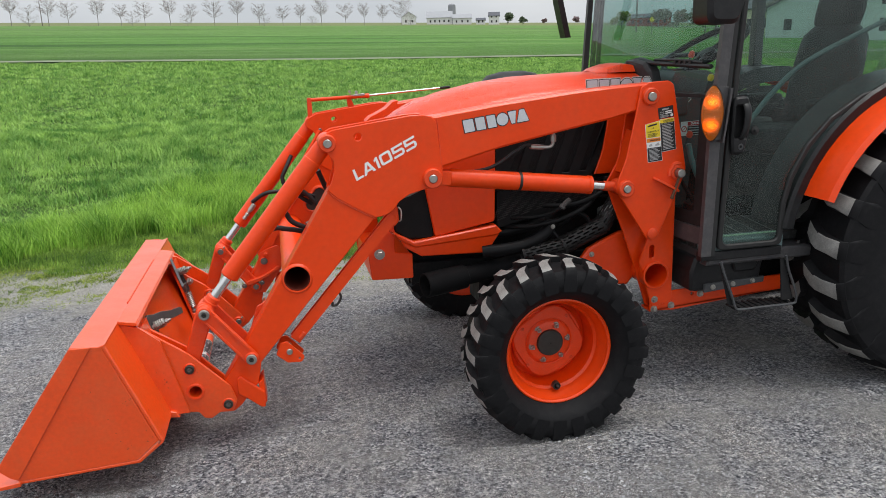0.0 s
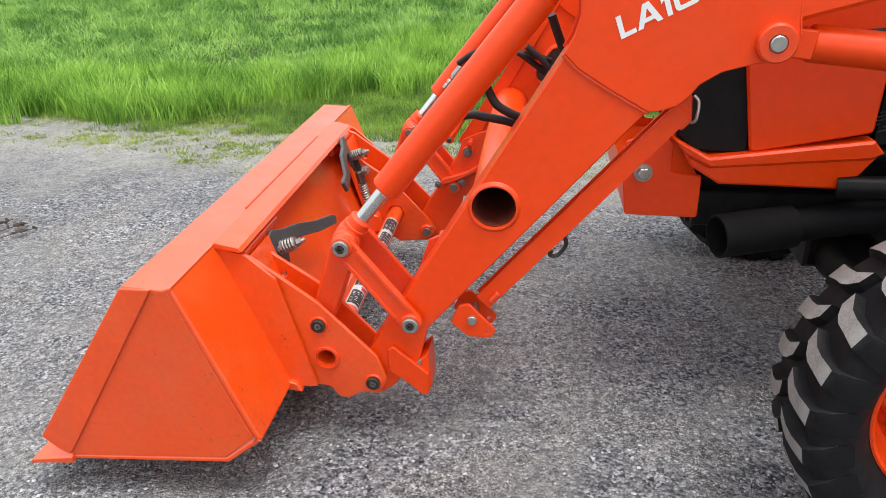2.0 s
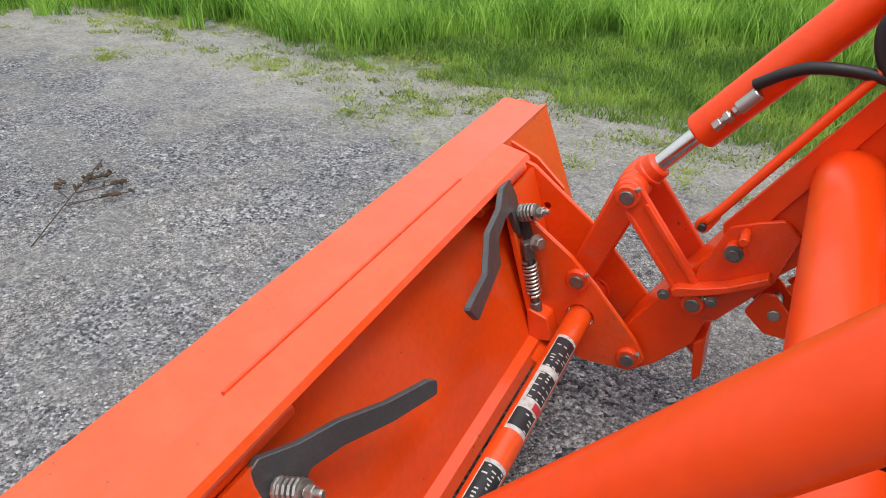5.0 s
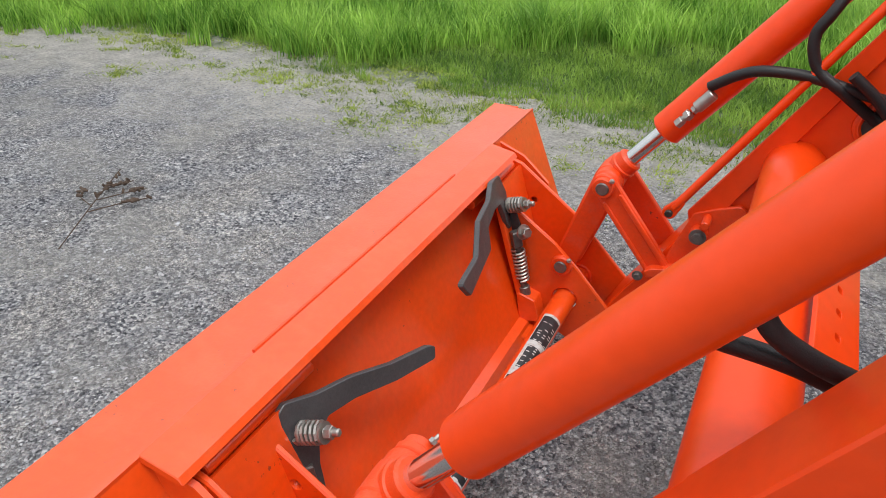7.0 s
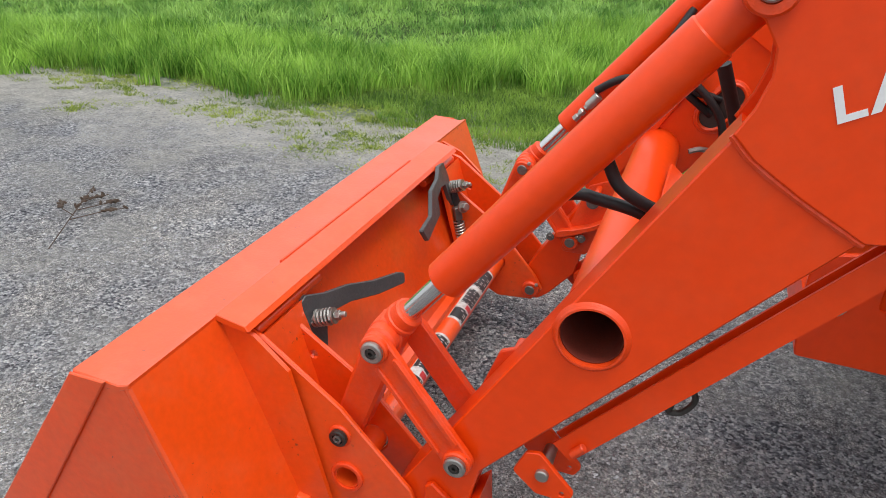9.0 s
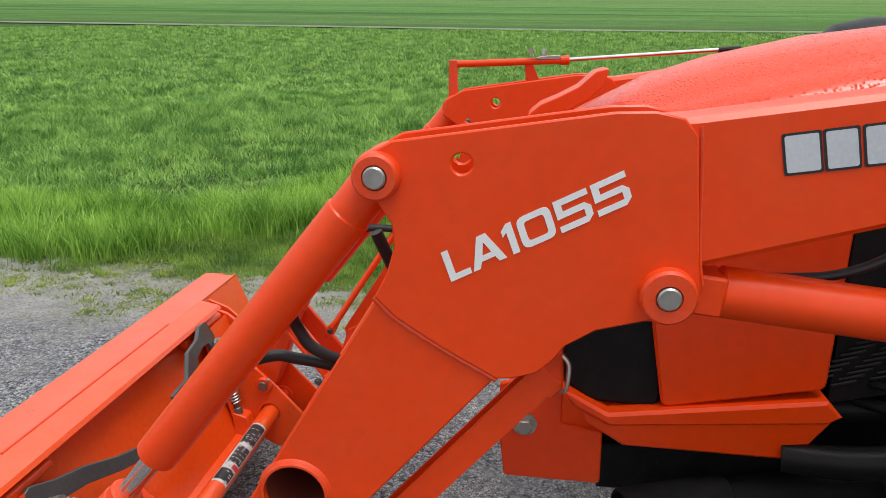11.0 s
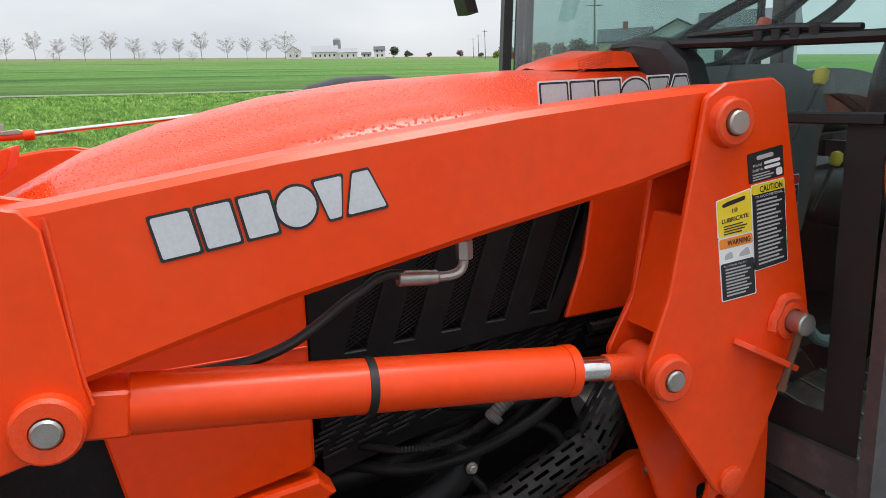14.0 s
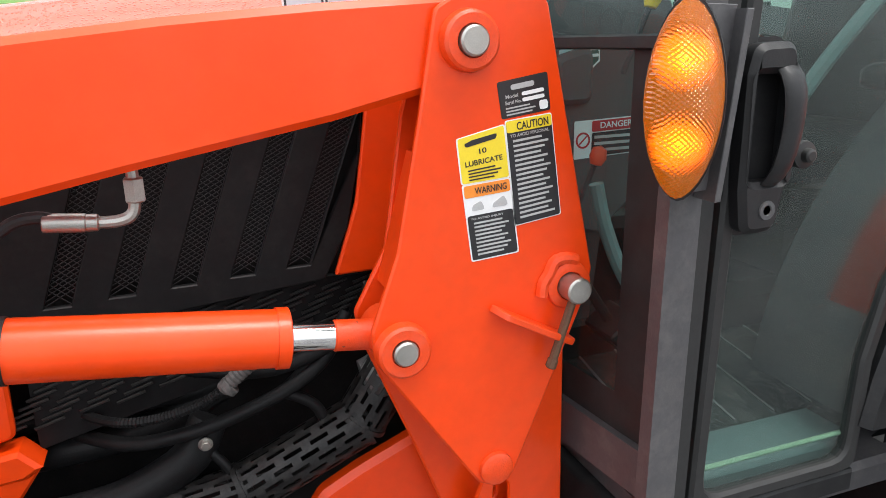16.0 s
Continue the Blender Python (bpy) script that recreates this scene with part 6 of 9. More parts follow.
prism(bm, [(-0.958, 0.095), (-0.84, 0.104), (-0.84, 0.120), (-0.95, 0.106)], B0 - 0.012, B1 + 0.012, 0.001)
part("cutting_edge", bm, ORANGE_WORN, bucket, "thick steel cutting edge")
bm = bmesh.new()
prism(bm, [(-0.86, 0.106), (-0.440, 0.126), (-0.350, 0.196), (-0.360, 0.206), (-0.444, 0.139), (-0.86, 0.118)], B0 - 0.0005, B1 + 0.0005, 0.003)
part("floor_plate", bm, ORANGE_WORN, bucket)
bm = bmesh.new()
prism(bm, [(-0.512, 0.588), (-0.498, 0.594), (-0.349, 0.202), (-0.364, 0.196)], B0 - 0.001, B1 + 0.001, 0.0045)
part("back_plate", bm, ORANGE_WORN, bucket)
bm = bmesh.new()
prism(bm, [(-0.616, 0.584), (-0.612, 0.597), (-0.520, 0.590), (-0.497, 0.598), (-0.497, 0.588), (-0.520, 0.578)], B0 - 0.001, B1 + 0.001, 0.002)
part("top_lip", bm, ORANGE_WORN, bucket)
bm = bmesh.new()
prism(bm, [(-0.502, 0.590), (-0.496, 0.6030), (-0.434, 0.590), (-0.427, 0.580), (-0.436, 0.577), (-0.496, 0.588)], 2.748, 3.886, 0.0015)
saddle = part("saddle_plate", bm, ORANGE_WORN, bucket)
bm = bmesh.new()
sweep(bm, [(-0.500, 2.98, 0.602), (-0.500, 3.33, 0.602), (-0.500, 3.68, 0.602)], 0.004, 6, 24, 0.2)
part("weld_bead", bm, ORANGE_CAST, saddle, "long raised weld seam")
for s in (-1, 1):
    bm = bmesh.new()
    ys = YC + s * 0.596
    ring = [Vector((-0.500, ys, 0.588)), Vector((-0.428, ys - s * 0.006, 0.562)), Vector((-0.360, ys - s * 0.006, 0.500)), Vector((-0.282, ys - s * 0.006, 0.188)), Vector((-0.350, ys, 0.190))]
    loft(bm, [ring, [p - Vector((0, s * 0.010, 0)) for p in ring]])
    part("mounting_gusset", bm, ORANGE_WORN, bucket)
    bm = bmesh.new()
    prism(bm, [(-0.345, 0.205), (-0.305, 0.185), (-0.295, 0.155), (-0.36, 0.180)], YC + s * 0.34, YC + s * 0.46, 0.002)
    part("latch_pocket", bm, ORANGE_WORN, bucket)
bm = bmesh.new()
prism(bm, [(-0.365, 0.215), (-0.330, 0.205), (-0.320, 0.180), (-0.37, 0.185)], B0 + 0.22, B1 - 0.22, 0.003)
part("lower_ledge", bm, ORANGE_WORN, bucket)

# ---------------------------------------------------------------- tractor
tractor = thing("tractor", "orange compact tractor with a black-framed glass cab and industrial tyres", "tractor", (1.9, YC, 0.0))


def turned(bm, c, prof, seg, side):
    """A ring about the axle; profile of (offset outwards from the wheel's middle plane, radius)."""
    return lathe(bm, c, (0, side, 0), prof, seg, closed=True)


NEAR_BAR = [(-0.520, -0.150, -0.02, 1.35), (-0.518, -0.075, -0.01, 1.35), (-0.502, -0.022, 0.0, 1.2), (-0.465, 0.0, 0.0, 1.1), (-0.30, 0.0, 0.06, 0.95), (-0.19, 0.0, 0.10, 1.0), (-0.12, 0.0, 0.20, 1.05), (-0.045, 0.0, 0.36, 0.85)]
FAR_BAR = [(-w, dr, th + 0.5, wide) for w, dr, th, wide in NEAR_BAR]


def lug_mesh(R, W, depth, hw, n, path, name):
    """One tread bar: a foot on the shoulder, a slanting bar, a hook past the middle; worn pale on top."""
    rings = []
    for w, dr, th, wide in path:
        t = min(1.0, abs(w) / 0.5)
        top = R * (1 + dr - 0.040 * t ** 3)
        low = top - depth - 0.010
        ring = []
        for rad, half in ((low, hw * 1.35), (top - 0.003, hw * 1.03), (top, hw * 0.93), (top, -hw * 0.93), (top - 0.003, -hw * 1.03), (low, -hw * 1.35)):
            a = th * 2 * math.pi / n + half * wide / R
            ring.append(Vector((rad * math.sin(a), w * W, rad * math.cos(a))))
        rings.append(ring)
    bm = bmesh.new()
    loft(bm, rings)
    bm.faces.ensure_lookup_table()
    for f in bm.faces:
        c = f.calc_center_median()
        out = Vector((c.x, 0, c.z)).normalized()
        f.normal_update()
        if len(f.verts) == 4 and abs(f.normal.dot(out)) > 0.7 and math.hypot(c.x, c.z) > R * 0.96 and abs(c.y) < W * 0.505:
            f.material_index = 1
    me = finish(bm, name, 40)
    me.materials.append(RUBBER)
    me.materials.append(LUG)
    return me


def wheel(name, cx, cz, mid, R, W, rim_r, n, hw, depth, side, disc, nuts, nut_r, cap_r, lip=0.022):
    c = Vector((cx, Y(mid, side), cz))
    h = W / 2 + 0.022 - lip
    bm = bmesh.new()
    turned(bm, c, [(h - 0.030, rim_r + 0.004), (h - 0.022, rim_r + 0.006), (h - 0.020, rim_r + 0.001), (h - 0.026, rim_r - 0.006), (h - 0.050, rim_r - 0.010), (h - 0.062, rim_r - 0.020), (h - 0.090, rim_r - 0.026), (h - 0.100, rim_r - 0.036),
                   (-W / 2 + 0.015, rim_r - 0.042), (-W / 2 + 0.005, rim_r), (-W / 2 + 0.005, rim_r + 0.012)], 56, side)
    w = part(name, bm, ORANGE, tractor, "orange steel wheel with a black lugged tyre")
    bm = bmesh.new()
    q, h = h, W / 2
    turned(bm, c, [(q - 0.030, rim_r + 0.003), (q - 0.014, rim_r + 0.012), (q * 0.25 + h * 0.75 - 0.012, rim_r + 0.040), (h - 0.003, rim_r + 0.072), (h, (rim_r + R) / 2 + 0.012), (h - 0.003, R - 0.050), (h - 0.018, R - depth * 0.6 - 0.013), (h * 0.5, R - depth - 0.004),
                   (0, R - depth), (-h * 0.5, R - depth - 0.004), (-h + 0.018, R - depth * 0.6 - 0.013), (-h + 0.003, R - 0.050), (-h, (rim_r + R) / 2), (-h + 0.012, rim_r + 0.02), (-h + 0.034, rim_r + 0.006)], 64, side)
    part("tyre", bm, RUBBER, w, "black rubber tyre")
    base = BASE[w]
    for path in (NEAR_BAR, FAR_BAR):
        me = lug_mesh(R, W * 0.97, depth, hw, n, path, "lug")
        for k in range(n):
            lug = new("lug", me)
            lug.parent = w
            lug.matrix_local = Matrix.Translation(c - base) @ Matrix.Rotation(2 * math.pi * (k + 0.25) / n, 4, "Y")
    # dished centre
    bm = bmesh.new()
    lathe(bm, c, (0, side, 0), disc, 48)
    part("wheel_disc", bm, ORANGE_CAST, w, "dished orange wheel centre")
    hubh = disc[0][0]
    bm = bmesh.new()
    lathe(bm, c + Vector((0, side * (hubh + 0.001), 0)), (0, side, 0), [(0, cap_r), (0.009, cap_r - 0.001), (0.012, cap_r - 0.004), (0.0125, 0.004), (0.009, 0.003), (0.009, 0)], 36)
    part("hub_cap", bm, GREASE_AND_SHADE, w, "dark grey hub cap")
    for k in range(nuts):
        a = 2 * math.pi * (k + 0.15) / nuts
        at = c + Vector((nut_r * math.cos(a), side * (hubh - 0.003), nut_r * math.sin(a)))
        bm = bmesh.new()
        hexbolt(bm, at, (0, side, 0), 0.0105, 0.014)
        lathe(bm, at + Vector((0, side * 0.013, 0)), (0, side, 0), [(0, 0.006), (0.012, 0.0055), (0.014, 0.004), (0.014, 0)], 12)
        part("lug_nut", bm, STEEL, w, "plated wheel nut")
    return w


FRONT_DISC = [(-0.05, 0.0), (-0.05, 0.083), (-0.055, 0.092), (-0.067, 0.1), (-0.071, 0.106), (-0.069, 0.146), (-0.075, 0.153), (-0.092, 0.155), (-0.099, 0.166), (-0.105, 0.18), (-0.113, 0.18), (-0.107, 0.14), (-0.077, 0.1), (-0.067, 0.0)]
FW = (1.184, 0.364)
for side in (-1, 1):
    w = wheel("front_wheel", FW[0], FW[1], 0.7785, 0.380, 0.248, 0.217, 24, 0.0200, 0.024, side, FRONT_DISC, 6, 0.0765, 0.057, 0.0615)
    # lobed plate bolted on the disc
    bm = bmesh.new()
    lobes = [(FW[0] + (0.147 + 0.011 * math.cos(4 * a + 0.9)) * math.cos(a), FW[1] + (0.147 + 0.011 * math.cos(4 * a + 0.9)) * math.sin(a)) for a in (2 * math.pi * k / 48 for k in range(48))]
    prism(bm, lobes, Y(0.7785 - 0.074, side), Y(0.7785 - 0.060, side), 0.005, [circle(*FW, 0.099, 32)])
    part("disc_plate", bm, ORANGE_CAST, w, "lobed orange plate bolted on the wheel disc")
    bm = bmesh.new()
    yv = Y(0.760, side)
    rod(bm, (1.190, yv, 0.190), (1.190, yv + side * 0.055, 0.202), 0.0065, 12)
    lathe(bm, (1.190, yv + side * 0.02, 0.196), (0, side, 0), [(0, 0.006), (0, 0.017), (0.022, 0.016), (0.022, 0.012), (0.004, 0.011), (0.004, 0.006)], 20, closed=True)
    part("valve", bm, GREASE_AND_SHADE, w, "dark tyre valve")
    for a in (0.93, 2.62, 3.95, 5.6):
        bm = bmesh.new()
        lathe(bm, (FW[0] + 0.131 * math.cos(a), Y(0.7785 - 0.0605, side), FW[1] + 0.131 * math.sin(a)), (0, side, 0), [(0, 0), (0, 0.008), (0.0035, 0.0072), (0.0035, 0.0035), (0.001, 0.003), (0.001, 0)], 10)
        part("disc_bolt", bm, RED_BOLT, w)
REAR_DISC = [(0.03, 0.0), (0.03, 0.11), (0.015, 0.12), (0.0, 0.22), (-0.03, 0.27), (-0.04, 0.28), (-0.05, 0.28), (-0.02, 0.20), (0.0, 0.0)]
for side in (-1, 1):
    wheel("rear_wheel", 3.06, 0.622, 0.645, 0.630, 0.43, 0.315, 20, 0.036, 0.036, side, REAR_DISC, 8, 0.079, 0.05)

# dark filler blocks, added so that no light shows through the grille slots
bm = bmesh.new()
box(bm, 0.98, 1.86, YC - 0.262, YC + 0.262, 0.86, 1.30, 0.02)
box(bm, 0.66, 0.98, YC - 0.24, YC + 0.24, 0.72, 1.16, 0.02)
part("radiator_shroud", bm, DARK, tractor, "dark block added behind the grilles to stop light showing through")

# front axle, steering and the frame under the engine
bm = bmesh.new()
lathe(bm, (1.172, YC - 0.56, 0.383), (0, 1, 0), [(0, 0), (0, 0.075), (0.05, 0.085), (0.10, 0.06), (0.30, 0.055), (0.45, 0.085), (0.67, 0.085), (0.82, 0.055), (1.02, 0.06), (1.07, 0.085), (1.12, 0.075), (1.12, 0)], 24)
box(bm, 1.06, 1.30, YC - 0.10, YC + 0.10, 0.34, 0.62, 0.01)
part("front_axle", bm, DARK, tractor, "black front axle housing")
for side in (-1, 1):
    bm = bmesh.new()
    rod(bm, (1.172, Y(0.50, side), 0.28), (1.172, Y(0.50, side), 0.52), 0.06, 20, 0.012)
    rod(bm, (1.06, Y(0.30, side), 0.40), (1.075, Y(0.50, side), 0.40), 0.016, 10)
    part("steering_knuckle", bm, DARK, tractor)
bm = bmesh.new()
box(bm, 0.70, 2.25, YC - 0.17, YC + 0.17, 0.50, 0.98, 0.02)
box(bm, 1.75, 3.0, YC - 0.20, YC + 0.20, 0.42, 0.80, 0.03)
engine = part("engine_block", bm, DARK, tractor, "oily black engine and gearbox")
# axle housing, and a box added under the cab to deepen the shade below
bm = bmesh.new()
lathe(bm, (3.06, YC - 0.46, 0.60), (0, 1, 0), [(0, 0), (0, 0.12), (0.10, 0.13), (0.24, 0.19), (0.68, 0.19), (0.82, 0.13), (0.92, 0.12), (0.92, 0)], 24)
box(bm, 2.30, 2.95, YC - 0.42, YC + 0.42, 0.34, 0.60, 0.04)
part("rear_axle", bm, DARK, tractor, "black rear axle and an added box that darken the ground under the cab")
for side in (-1, 1):
    bm = bmesh.new()
    for k in range(4):
        z = 0.98 - 0.03 * k
        box(bm, 0.92, 1.55, Y(0.17, side), Y(0.20, side), z - 0.012, z, 0.003)
    part("engine_cover", bm, DARK, engine, "ribbed black engine cover")
    # front bracket and side rail
    bm = bmesh.new()
    prism(bm, rounded([(0.502, 0.664), (0.512, 0.570), (0.700, 0.564), (0.700, 0.680), (0.622, 0.690), (0.622, 0.765), (0.600, 0.790), (0.502, 0.772)], 0.008, 2), Y(0.284, side), Y(0.272, side), 0.003)
    fb = part("front_bracket", bm, ORANGE, tractor)
    bm = bmesh.new()
    prism(bm, rounded([(0.600, 0.860), (0.632, 0.864), (0.625, 0.770), (0.600, 0.790), (0.592, 0.81)], 0.006, 2), Y(0.285, side), Y(0.265, side), 0.003)
    part("latch_tab", bm, ORANGE, fb)
    bm = bmesh.new()
    hexbolt(bm, (0.551, Y(0.284, side), 0.688), (0, side, 0), 0.0165, 0.020)
    part("bolt", bm, STEEL, fb, "large plated bolt")
    bm = bmesh.new()
    prism(bm, [(0.70, 0.52), (1.90, 0.50), (1.90, 0.60), (0.70, 0.62)], Y(0.23, side), Y(0.20, side), 0.004)
    part("frame_rail", bm, DARK, tractor)
    # loader subframe along the tractor
    bm = bmesh.new()
    prism(bm, [(1.765, 0.360), (1.885, 0.352), (2.290, 0.386), (2.460, 0.402), (2.460, 0.472), (1.885, 0.448), (1.765, 0.452)], Y(0.500, side), Y(0.488, side), 0.003, [circle(1.98, 0.422, 0.007, 8), circle(2.10, 0.428, 0.007, 8)])
    prism(bm, [(1.765, 0.356), (2.460, 0.398), (2.460, 0.408), (1.765, 0.366)], Y(0.500, side), Y(0.42, side), 0.002)
    sf = part("subframe_rail", bm, ORANGE, tractor)
    for bx, bz in ((1.785, 0.415), (1.785, 0.368), (1.872, 0.378), (2.02, 0.420)):
        bm = bmesh.new()
        hexbolt(bm, (bx, Y(0.500, side), bz), (0, side, 0), 0.0115, 0.016)
        part("bolt", bm, STEEL, sf, "plated bolt")
    bm = bmesh.new()
    prism(bm, rounded([(1.46, 0.60), (1.50, 0.655), (1.56, 0.685), (1.66, 0.725), (1.75, 0.715), (1.80, 0.60), (1.70, 0.46), (1.52, 0.50)], 0.03, 4), Y(0.40, side), Y(0.36, side), 0.010)
    sp = part("subframe_plate", bm, ORANGE, tractor)
    for bx, bz in ((1.515, 0.630), (1.685, 0.695)):
        bm = bmesh.new()
        hexbolt(bm, (bx, Y(0.40, side), bz), (0, side, 0), 0.009, 0.013)
        part("bolt", bm, STEEL, sp, "plated bolt")

bm = bmesh.new()
box(bm, 0.512, 0.70, YC - 0.272, YC + 0.272, 0.575, 0.665, 0.006)
part("front_frame", bm, ORANGE, tractor)

# hood: a lofted cover, sloping to the nose
HOOD = [(0.580, 1.145, 1.10, 0.20), (0.600, 1.205, 1.165, 0.235), (0.640, 1.262, 1.218, 0.262), (0.775, 1.330, 1.276, 0.285), (0.906, 1.371, 1.315, 0.295), (1.087, 1.409, 1.352, 0.300), (1.271, 1.430, 1.378, 0.304),
        (1.600, 1.441, 1.396, 0.308), (1.860, 1.438, 1.398, 0.308), (1.905, 1.425, 1.388, 0.304), (1.925, 1.395, 1.36, 0.295)]
rings = []
for x, zt, zs, hw in HOOD:
    half = [(hw, zs - 0.125), (hw, zs - 0.10), (hw - 0.006, zs - 0.045), (hw - 0.030, zs - 0.012), (hw - 0.080, zs + 0.004), (hw - 0.105, zs + (zt - zs) * 0.30), (hw * 0.50, zt - 0.012), (hw * 0.22, zt - 0.002)]
    ring = [Vector((x, YC - o, z)) for o, z in half] + [Vector((x, YC, zt))] + [Vector((x, YC + o, z)) for o, z in half[::-1]]
    rings.append(ring)
bm = bmesh.new()
loft(bm, rings, False, False)
bm.faces.new([bm.verts.new(p) for p in rings[0]])
hood = part("hood", bm, HOODPAINT, tractor, "glossy orange engine hood wet with rain beads", angle=60)
# raised air scoop at the back of the hood
bm = bmesh.new()
loft(bm, [[Vector((x, YC - hw, 1.435)), Vector((x, YC - hw + 0.03, zt)), Vector((x, YC, zt + 0.008)), Vector((x, YC + hw - 0.03, zt)), Vector((x, YC + hw, 1.435))]
          for x, hw, zt in ((1.655, 0.10, 1.436), (1.690, 0.125, 1.452), (1.768, 0.150, 1.470), (1.82, 0.152, 1.468), (1.90, 0.15, 1.448), (1.925, 0.15, 1.436))], False, False)
scoop = part("air_scoop", bm, ORANGE, hood)
bm = bmesh.new()
for k in range(9):
    x = 1.690 + 0.0085 * k
    zz = 1.4385 + 0.0022 * k
    for j in range(5):
        box(bm, x, x + 0.006, 3.2005 - 0.0007 * k - 0.001, 3.2035 - 0.0007 * k, zz + 0.0048 * j - 0.009, zz + 0.0048 * j - 0.0065, 0.0)
part("scoop_grille", bm, RED_BOLT, scoop, "fine orange mesh")

for side in (-1, 1):
    # black front corner, orange side panel, black slotted grille, rear orange panel
    bm = bmesh.new()
    prism(bm, rounded([(0.612, 1.00), (0.622, 0.790), (0.665, 0.750), (0.800, 0.742), (0.800, 1.10), (0.612, 1.14)], 0.02, 3), Y(0.300, side), Y(0.270, side), 0.008)
    part("front_side_grille", bm, GRILLE, tractor, "black plastic front side grille")
    bm = bmesh.new()
    prism(bm, rounded([(0.742, 1.10), (0.800, 0.752), (1.080, 0.803), (1.087, 1.10), (1.087, 1.30), (0.742, 1.24)], [0, 0.015, 0.015, 0, 0, 0], 3), Y(0.314, side), Y(0.296, side), 0.005)
    pn = part("side_panel", bm, ORANGE, tractor)
    bm = bmesh.new()
    prism(bm, [(0.760, 1.012), (1.083, 1.012), (1.083, 1.016), (0.760, 1.016)], Y(0.3155, side), Y(0.312, side), 0.0008)
    part("panel_crease", bm, ORANGE_CAST, pn)
    bm = bmesh.new()
    prism(bm, rounded([(1.56, 0.985), (1.600, 1.10), (1.625, 1.26), (1.625, 1.34), (1.905, 1.36), (1.90, 1.10), (1.87, 0.99)], 0.004, 2), Y(0.314, side), Y(0.300, side), 0.004)
    part("rear_side_panel", bm, ORANGE, tractor)
    slots = []
    for k in range(5):
        x0 = 1.145 + 0.0855 * k
        z0 = 0.992 + 0.004 * k
        slots.append([(x0, z0), (x0 + 0.035, z0), (x0 + 0.035 + 0.096, 1.262), (x0 + 0.096, 1.262)])
    bm = bmesh.new()
    prism(bm, [(1.087, 0.965), (1.30, 0.960), (1.545, 0.982), (1.585, 1.06), (1.612, 1.18), (1.624, 1.30), (1.087, 1.30)], Y(0.312, side), Y(0.300, side), 0.002, slots)
    gr = part("side_grille", bm, GRILLE, tractor, "black slotted plastic side grille")
    bm = bmesh.new()
    for sl in slots:
        (ax, az), (bx, bz), (cx, cz), (dx, dz) = sl
        for k in range(34):
            t0, t1 = k / 34, (k + 3) / 34
            for flip in (0, 1):
                p = Vector((ax, az)).lerp(Vector((dx, dz)), t0), Vector((bx, bz)).lerp(Vector((cx, cz)), t1)
                if flip:
                    p = Vector((ax, az)).lerp(Vector((dx, dz)), t1), Vector((bx, bz)).lerp(Vector((cx, cz)), t0)
                n2 = Vector((0, 0.0007))
                prism(bm, [tuple(p[0] - n2), tuple(p[1] - n2), tuple(p[1] + n2), tuple(p[0] + n2)], Y(0.303, side), Y(0.3015, side), 0.0)
    tagged(part("grille_mesh", bm, MESHWIRE, gr, "fine diamond wire mesh"), kind="stuff")
    # lower trim moulding
    bm = bmesh.new()
    up = [(0.613, 0.790), (0.703, 0.742), (1.082, 0.788), (1.109, 0.757), (1.085, 0.742), (0.708, 0.716), (0.640, 0.752)]
    prism(bm, up, Y(0.330, side), Y(0.270, side), 0.006)
    lowp = [(0.645, 0.752), (0.708, 0.718), (1.086, 0.744), (1.108, 0.755), (1.040, 0.660), (0.735, 0.670), (0.662, 0.716)]
    prism(bm, lowp, Y(0.318, side), Y(0.270, side), 0.006)
    part("lower_trim", bm, ORANGE, tractor)

# dark things of the engine bay on the left: ducts, hoses, perforated heat shield, filter
bm = bmesh.new()
pipe(bm, (0.735, 2.985, 0.548), (0.93, 3.045, 0.556), 0.056, 0.050, 32)
rod(bm, (0.86, 3.023, 0.553), (0.87, 3.026, 0.553), 0.051, 24)
sweep(bm, [(0.92, 3.042, 0.556), (1.02, 3.07, 0.562), (1.14, 3.08, 0.575), (1.30, 3.07, 0.60)], 0.044, 18, 6)
part("air_duct", bm, mat("matt_black_duct", (0.006, 0.006, 0.0065), 0.7, var=0.3, scale=20, bump=0.2, bump_scale=200, spec=0.15), tractor, "black plastic duct below the trim")
for run, r in (([(1.05, 3.05, 0.78), (1.20, 3.03, 0.80), (1.33, 3.02, 0.80), (1.45, 3.02, 0.84), (1.62, 3.04, 0.90)], 0.022), ([(0.98, 3.06, 0.72), (1.12, 3.03, 0.73), (1.26, 3.02, 0.75), (1.38, 3.03, 0.80)], 0.030),
               ([(1.42, 3.03, 0.74), (1.48, 3.00, 0.79), (1.55, 2.99, 0.87), (1.60, 3.0, 0.95)], 0.012), ([(1.30, 3.06, 0.88), (1.42, 3.03, 0.88), (1.5, 3.02, 0.90), (1.7, 3.04, 0.95)], 0.013)):
    bm = bmesh.new()
    sweep(bm, [(x, y + 0.085, z) for x, y, z in run], r * 0.85, 12)
    part("coolant_hose", bm, OILYHOSE, engine, "black rubber coolant hose")

